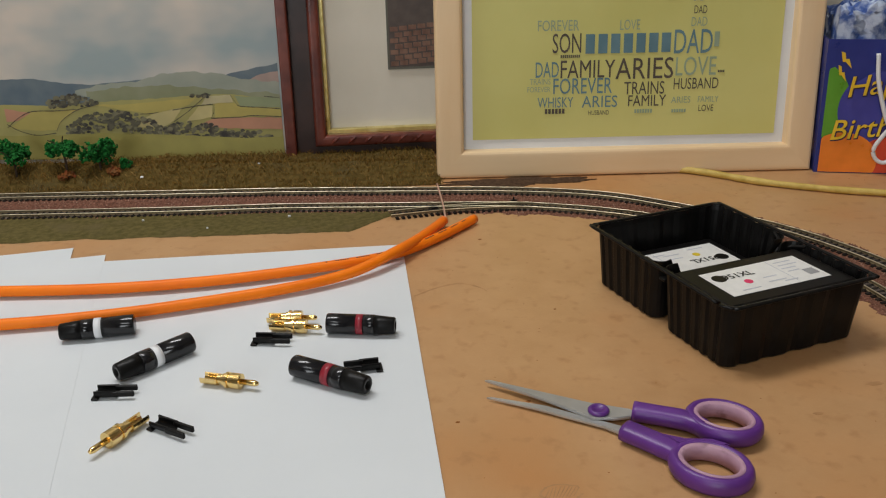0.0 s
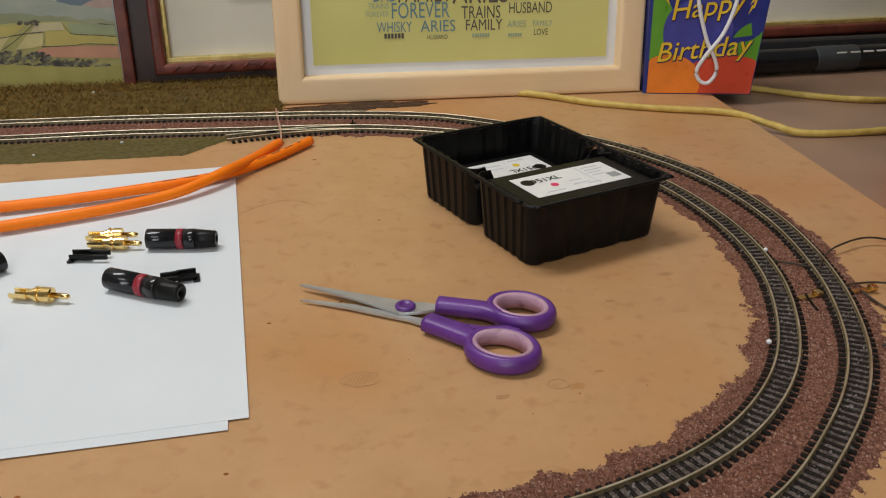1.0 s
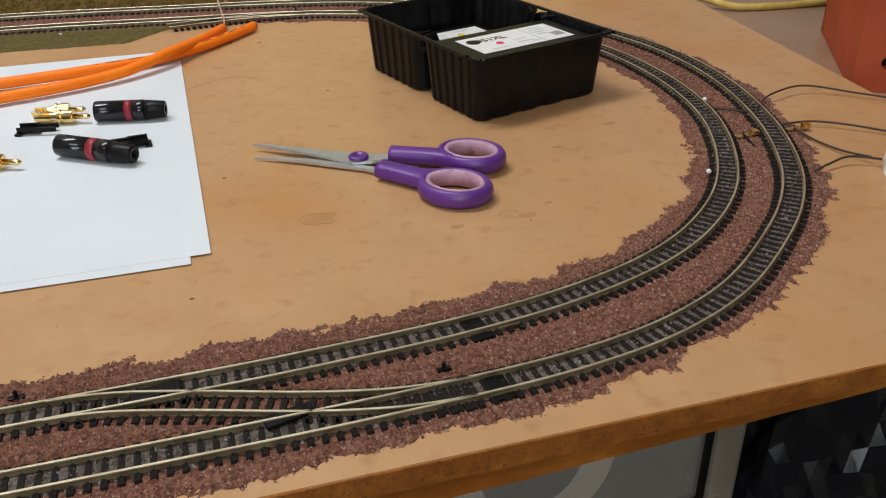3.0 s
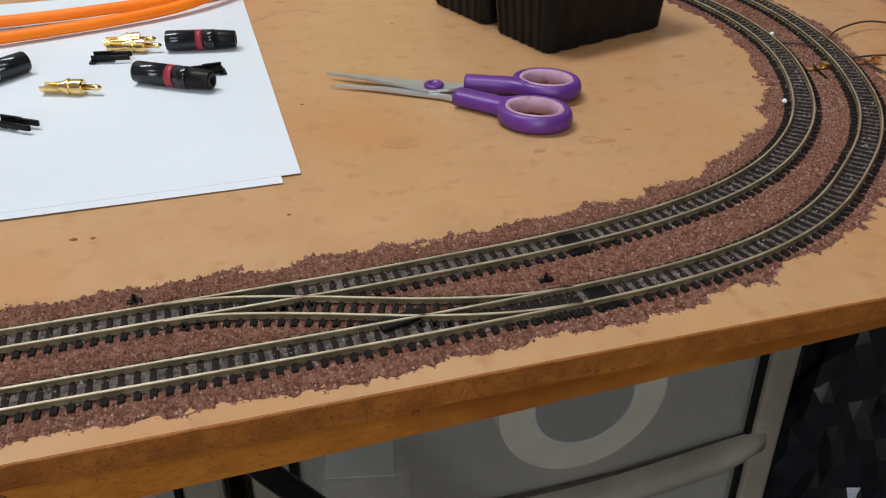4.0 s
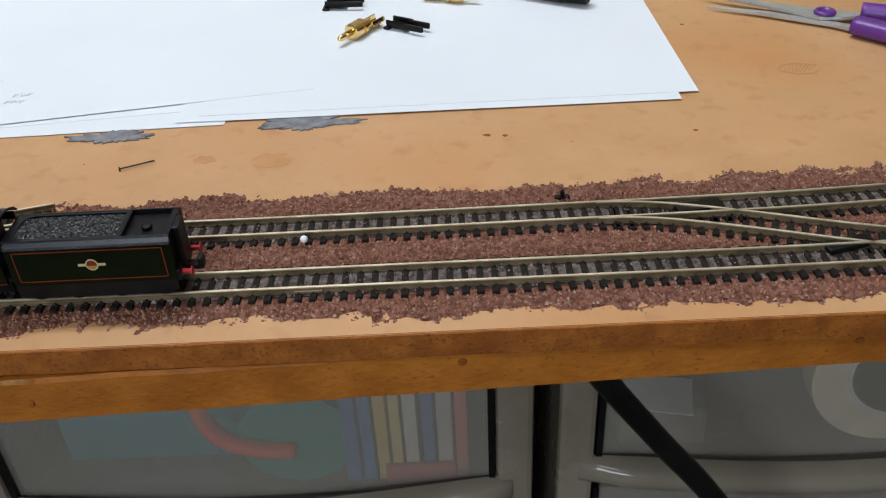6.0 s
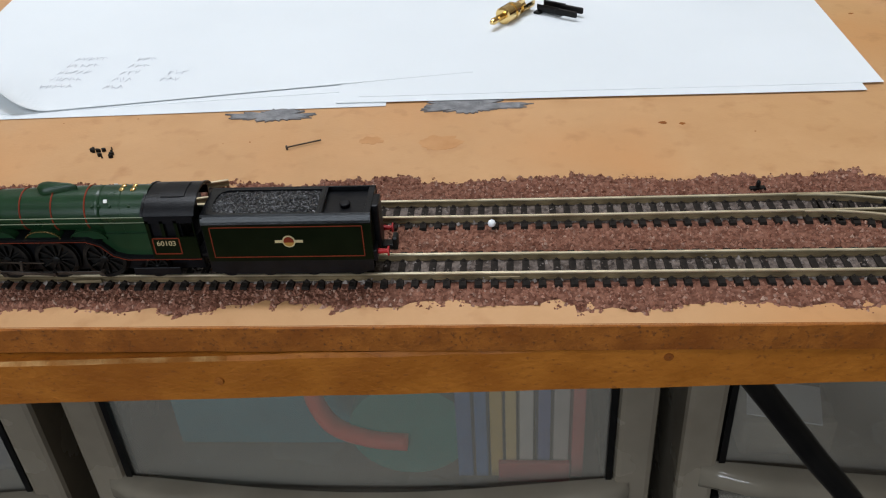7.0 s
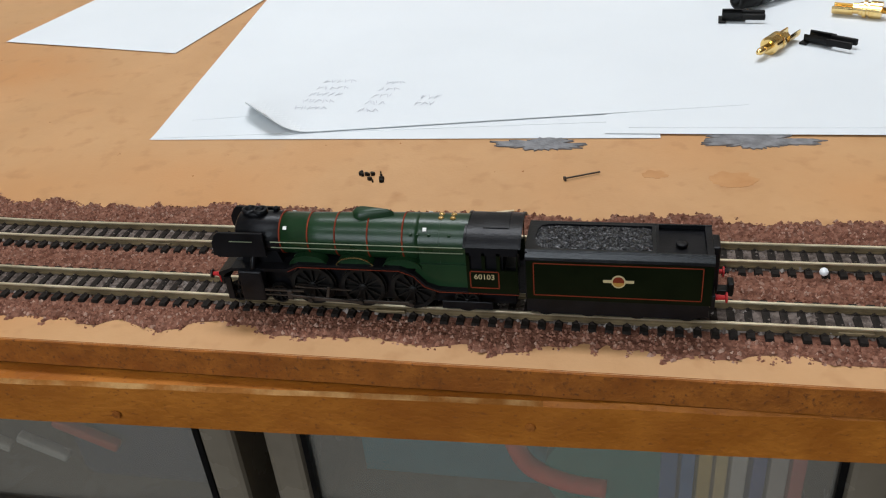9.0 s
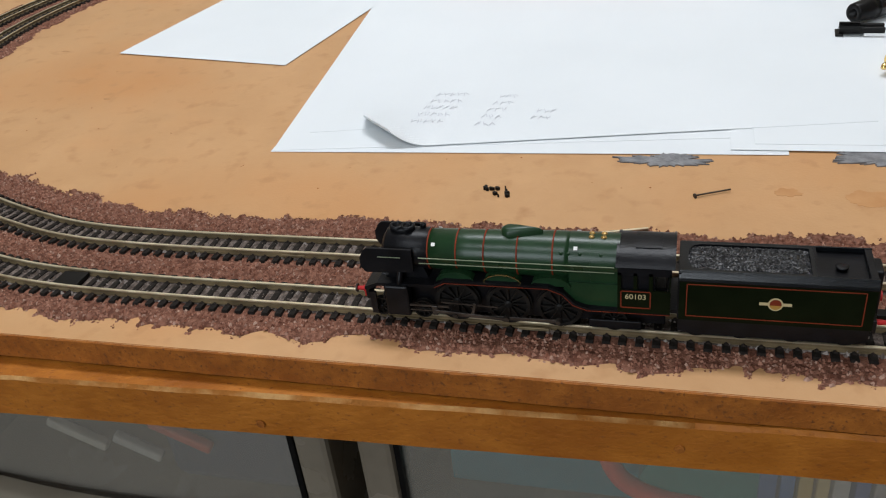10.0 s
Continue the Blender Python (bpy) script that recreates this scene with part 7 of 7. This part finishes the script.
cable("black_power_lead", "thick black lead hanging down in front of the drawers", [(0.12, 0.14, -0.030), (0.17, 0.125, -0.082), (0.211, 0.116, -0.136), (0.242, 0.116, -0.180), (0.273, 0.116, -0.223), (0.33, 0.12, -0.32), (0.40, 0.13, -0.55), (0.42, 0.14, -0.86)], 0.0062, M_BLACKPL, segs=12)

sack = bmesh.new()
bmesh.ops.create_icosphere(sack, subdivisions=5, radius=1.0)
for v in sack.verts:
    q = v.co.copy()
    crease = 0.10 * abs(noise.noise(q * 3.1)) + 0.06 * abs(noise.noise(q * 7.7)) + 0.03 * abs(noise.noise(q * 17.0))
    q *= 0.92 + crease
    v.co = Vector((0.74 + q.x * 0.15, 0.30 + q.y * 0.14, -0.52 + q.z * 0.40))
    v.co.z = max(v.co.z, Z0)
tagged(link("plastic_sack", sack, M_GLOSSBLACK), "black crinkled plastic sack standing on the floor beside the drawers", "sack")

# ---- small clutter and marks on the board ----
M_SOIL = mat("scatter_soil", (0.055, 0.032, 0.018), (0.11, 0.066, 0.040), 0.95, 0, 300.0, 0.8, 900.0, 0.1)
random.seed(17)


def blot(x, y, rx, ry, z=0.0004, name="stain", m_=M_STAIN, label="dull brown stain on the fibreboard", cat="stain", n=30, rag=0.5, hgt=0.00008):
    pts = []
    for k in range(n):
        a = 2 * math.pi * k / n
        q = 1 + rag * noise.noise(Vector((math.cos(a) * 1.7 + x * 90, math.sin(a) * 1.7 + y * 90, 0))) + rag * 0.5 * noise.noise(Vector((math.cos(a) * 5 + x * 30, math.sin(a) * 5, 3))) + (rag * 0.45 * noise.noise(Vector((math.cos(a) * 19, math.sin(a) * 19, x * 40))) if n > 60 else 0)
        pts.append((x + rx * q * math.cos(a), y + ry * q * math.sin(a)))
    return tagged(link(name, prism(pts, 0.0, hgt), m_), label, cat)


blot(0.350, 0.5815, 0.062, 0.011, 0, "soil_patch", M_SOIL, "dark brown scatter soil below the picture frame", "soil", 90, 0.5, 0.0006)
blot(0.003, 0.1315, 0.016, 0.0045, 0, "grey_patch", M_GREYPATCH, "rough grey filler patch beside the paper edge", "filler patch", 130, 0.75, 0.0005)
blot(0.082, 0.1355, 0.019, 0.0062, 0, "grey_patch", M_GREYPATCH, "rough grey filler patch beside the paper edge", "filler patch", 130, 0.75, 0.0005)
for k in range(13):
    x, y, r = -0.058 + rnd(-0.005, 0.005), 0.1025 + rnd(-0.004, 0.004), rnd(0.0003, 0.0010)
    blot(x, y, r, r * 0.8, 0, "black_crumb", M_BLACKPL, "black plastic crumb on the board", "debris", 9, 0.6, 0.0012)
pin_ob = empty("track_pin", pose(0.014, 0.1035, 0.0006, 0, 0, 24))
tagged(pin_ob, "thin dark track pin lying on the board", "pin")
part("shaft", box(0, 0.013, -0.00022, 0.00022, 0, 0.00044), M_WHEEL, pin_ob)
part("head", lathe([(0.0010, -0.0006), (0.0010, 0.0)], 10), M_WHEEL, pin_ob)
for x, y in ((0.091, 0.0455), (0.0395, 0.0535), (0.4845, 0.1515), (0.5365, 0.2420)):
    r = 0.0013
    tagged(link("white_bead", lathe([(0.0001, -r), (r * 0.7, -r * 0.7), (r, 0), (r * 0.7, r * 0.7), (0.0001, r)], 12, m=pose(x, y, 0.0035)), M_WHITEPL, True), "tiny white bead on the ballast", "bead", "white beads")
def pencil_ring(x, y, r0, squash):
    v, f = [], []
    n = 40
    for k in range(n + 1):
        a = 5.6 * k / n + 0.4
        rr = r0 * (1 + 0.2 * noise.noise(Vector((math.cos(a) * 2, math.sin(a) * 2, x * 50))))
        w = 0.00055 * (0.6 + random.random())
        v += [(x + (rr - w) * math.cos(a), y + (rr - w) * squash * math.sin(a), 0.0001), (x + (rr + w) * math.cos(a), y + (rr + w) * squash * math.sin(a), 0.0001)]
    for k in range(n):
        f.append((2 * k, 2 * k + 1, 2 * k + 3, 2 * k + 2))
    return tagged(flat_part("ring_mark", v, f, M_STAIN), "faint brown ring-shaped mark on the board", "stain")


pencil_ring(0.2945, 0.1660, 0.0085, 0.62)
for k in range(9):  # scribbled strokes inside the ring mark
    u = -0.8 + 0.2 * k
    h = 0.0048 * math.sqrt(1 - u * u)
    bm = box(-h, h, -0.00022, 0.00022, 0, 0.0001, m=pose(0.2945 + 0.0078 * u, 0.1660, 0, 0, 0, 62 + rnd(-8, 8)))
    tagged(link("scribble_stroke", bm, M_STAIN), "faint brown scribbled stroke inside a ring mark", "stain", "scribbled strokes")
for x, y, rx, ry in ((0.071, 0.106, 0.0080, 0.0060), (0.045, 0.109, 0.0042, 0.0030), (0.386, 0.141, 0.0040, 0.0022)):
    blot(x, y, rx, ry, 0, "stain", M_SOFTSTAIN, "soft orange-brown stain on the fibreboard", "stain", 60, 0.35)
pencil_ring(0.3785, 0.1440, 0.0050, 0.7)
for x, y, rx, ry in ((0.471, 0.232, 0.0045, 0.0018), (0.257, 0.224, 0.0010, 0.0008), (0.329, 0.337, 0.0008, 0.0006), (0.294, 0.238, 0.0012, 0.0008), (0.236, 0.114, 0.0010, 0.0008), (-0.281, 0.190, 0.0022, 0.0010), (-0.356, 0.262, 0.0026, 0.0009), (0.352, 0.140, 0.003, 0.0015), (0.40, 0.15, 0.002, 0.001), (0.43, 0.21, 0.003, 0.0012), (0.60, 0.115, 0.003, 0.0008), (0.155, 0.118, 0.0016, 0.0010), (0.162, 0.117, 0.0011, 0.0009), (0.30, 0.455, 0.0012, 0.0009), (0.28, 0.46, 0.001, 0.0008), (0.62, 0.42, 0.002, 0.001)):
    blot(x, y, rx, ry, 0, "speck", M_MDFEDGE if rx < 0.0018 else M_STAIN, "dark speck on the fibreboard", "stain", 12, 0.5, 0.00012)
v, f = [], []
pts = catmull([(0.246, 0.366), (0.262, 0.377), (0.277, 0.381), (0.288, 0.374), (0.293, 0.366)], 0.002)
for k, c in enumerate(pts):
    w = 0.0009 * (0.5 + random.random())
    v += [(c.x, c.y - w, 0.0001), (c.x, c.y + w, 0.0001)]
for k in range(len(pts) - 1):
    f.append((2 * k, 2 * k + 2, 2 * k + 3, 2 * k + 1))
tagged(flat_part("smear", v, f, M_STAIN), "faint curved brown smear on the board", "stain")

random.seed(31)
v, f = [], []
for _ in range(420):  # fine dark dust over the open board
    x, y = rnd(-0.42, 0.64), rnd(0.085, 0.56)
    r = rnd(0.00015, 0.00055)
    k = len(v)
    v += [(x + r * rnd(0.6, 1.4), y, 0.00012), (x, y + r * rnd(0.5, 1.2), 0.00012), (x - r * rnd(0.6, 1.4), y, 0.00012), (x, y - r * rnd(0.5, 1.2), 0.00012)]
    f.append((k, k + 1, k + 2, k + 3))
tagged(flat_part("dust_specks", v, f, M_MDFEDGE), "fine dark dust and specks on the board", "dust", kind="stuff")
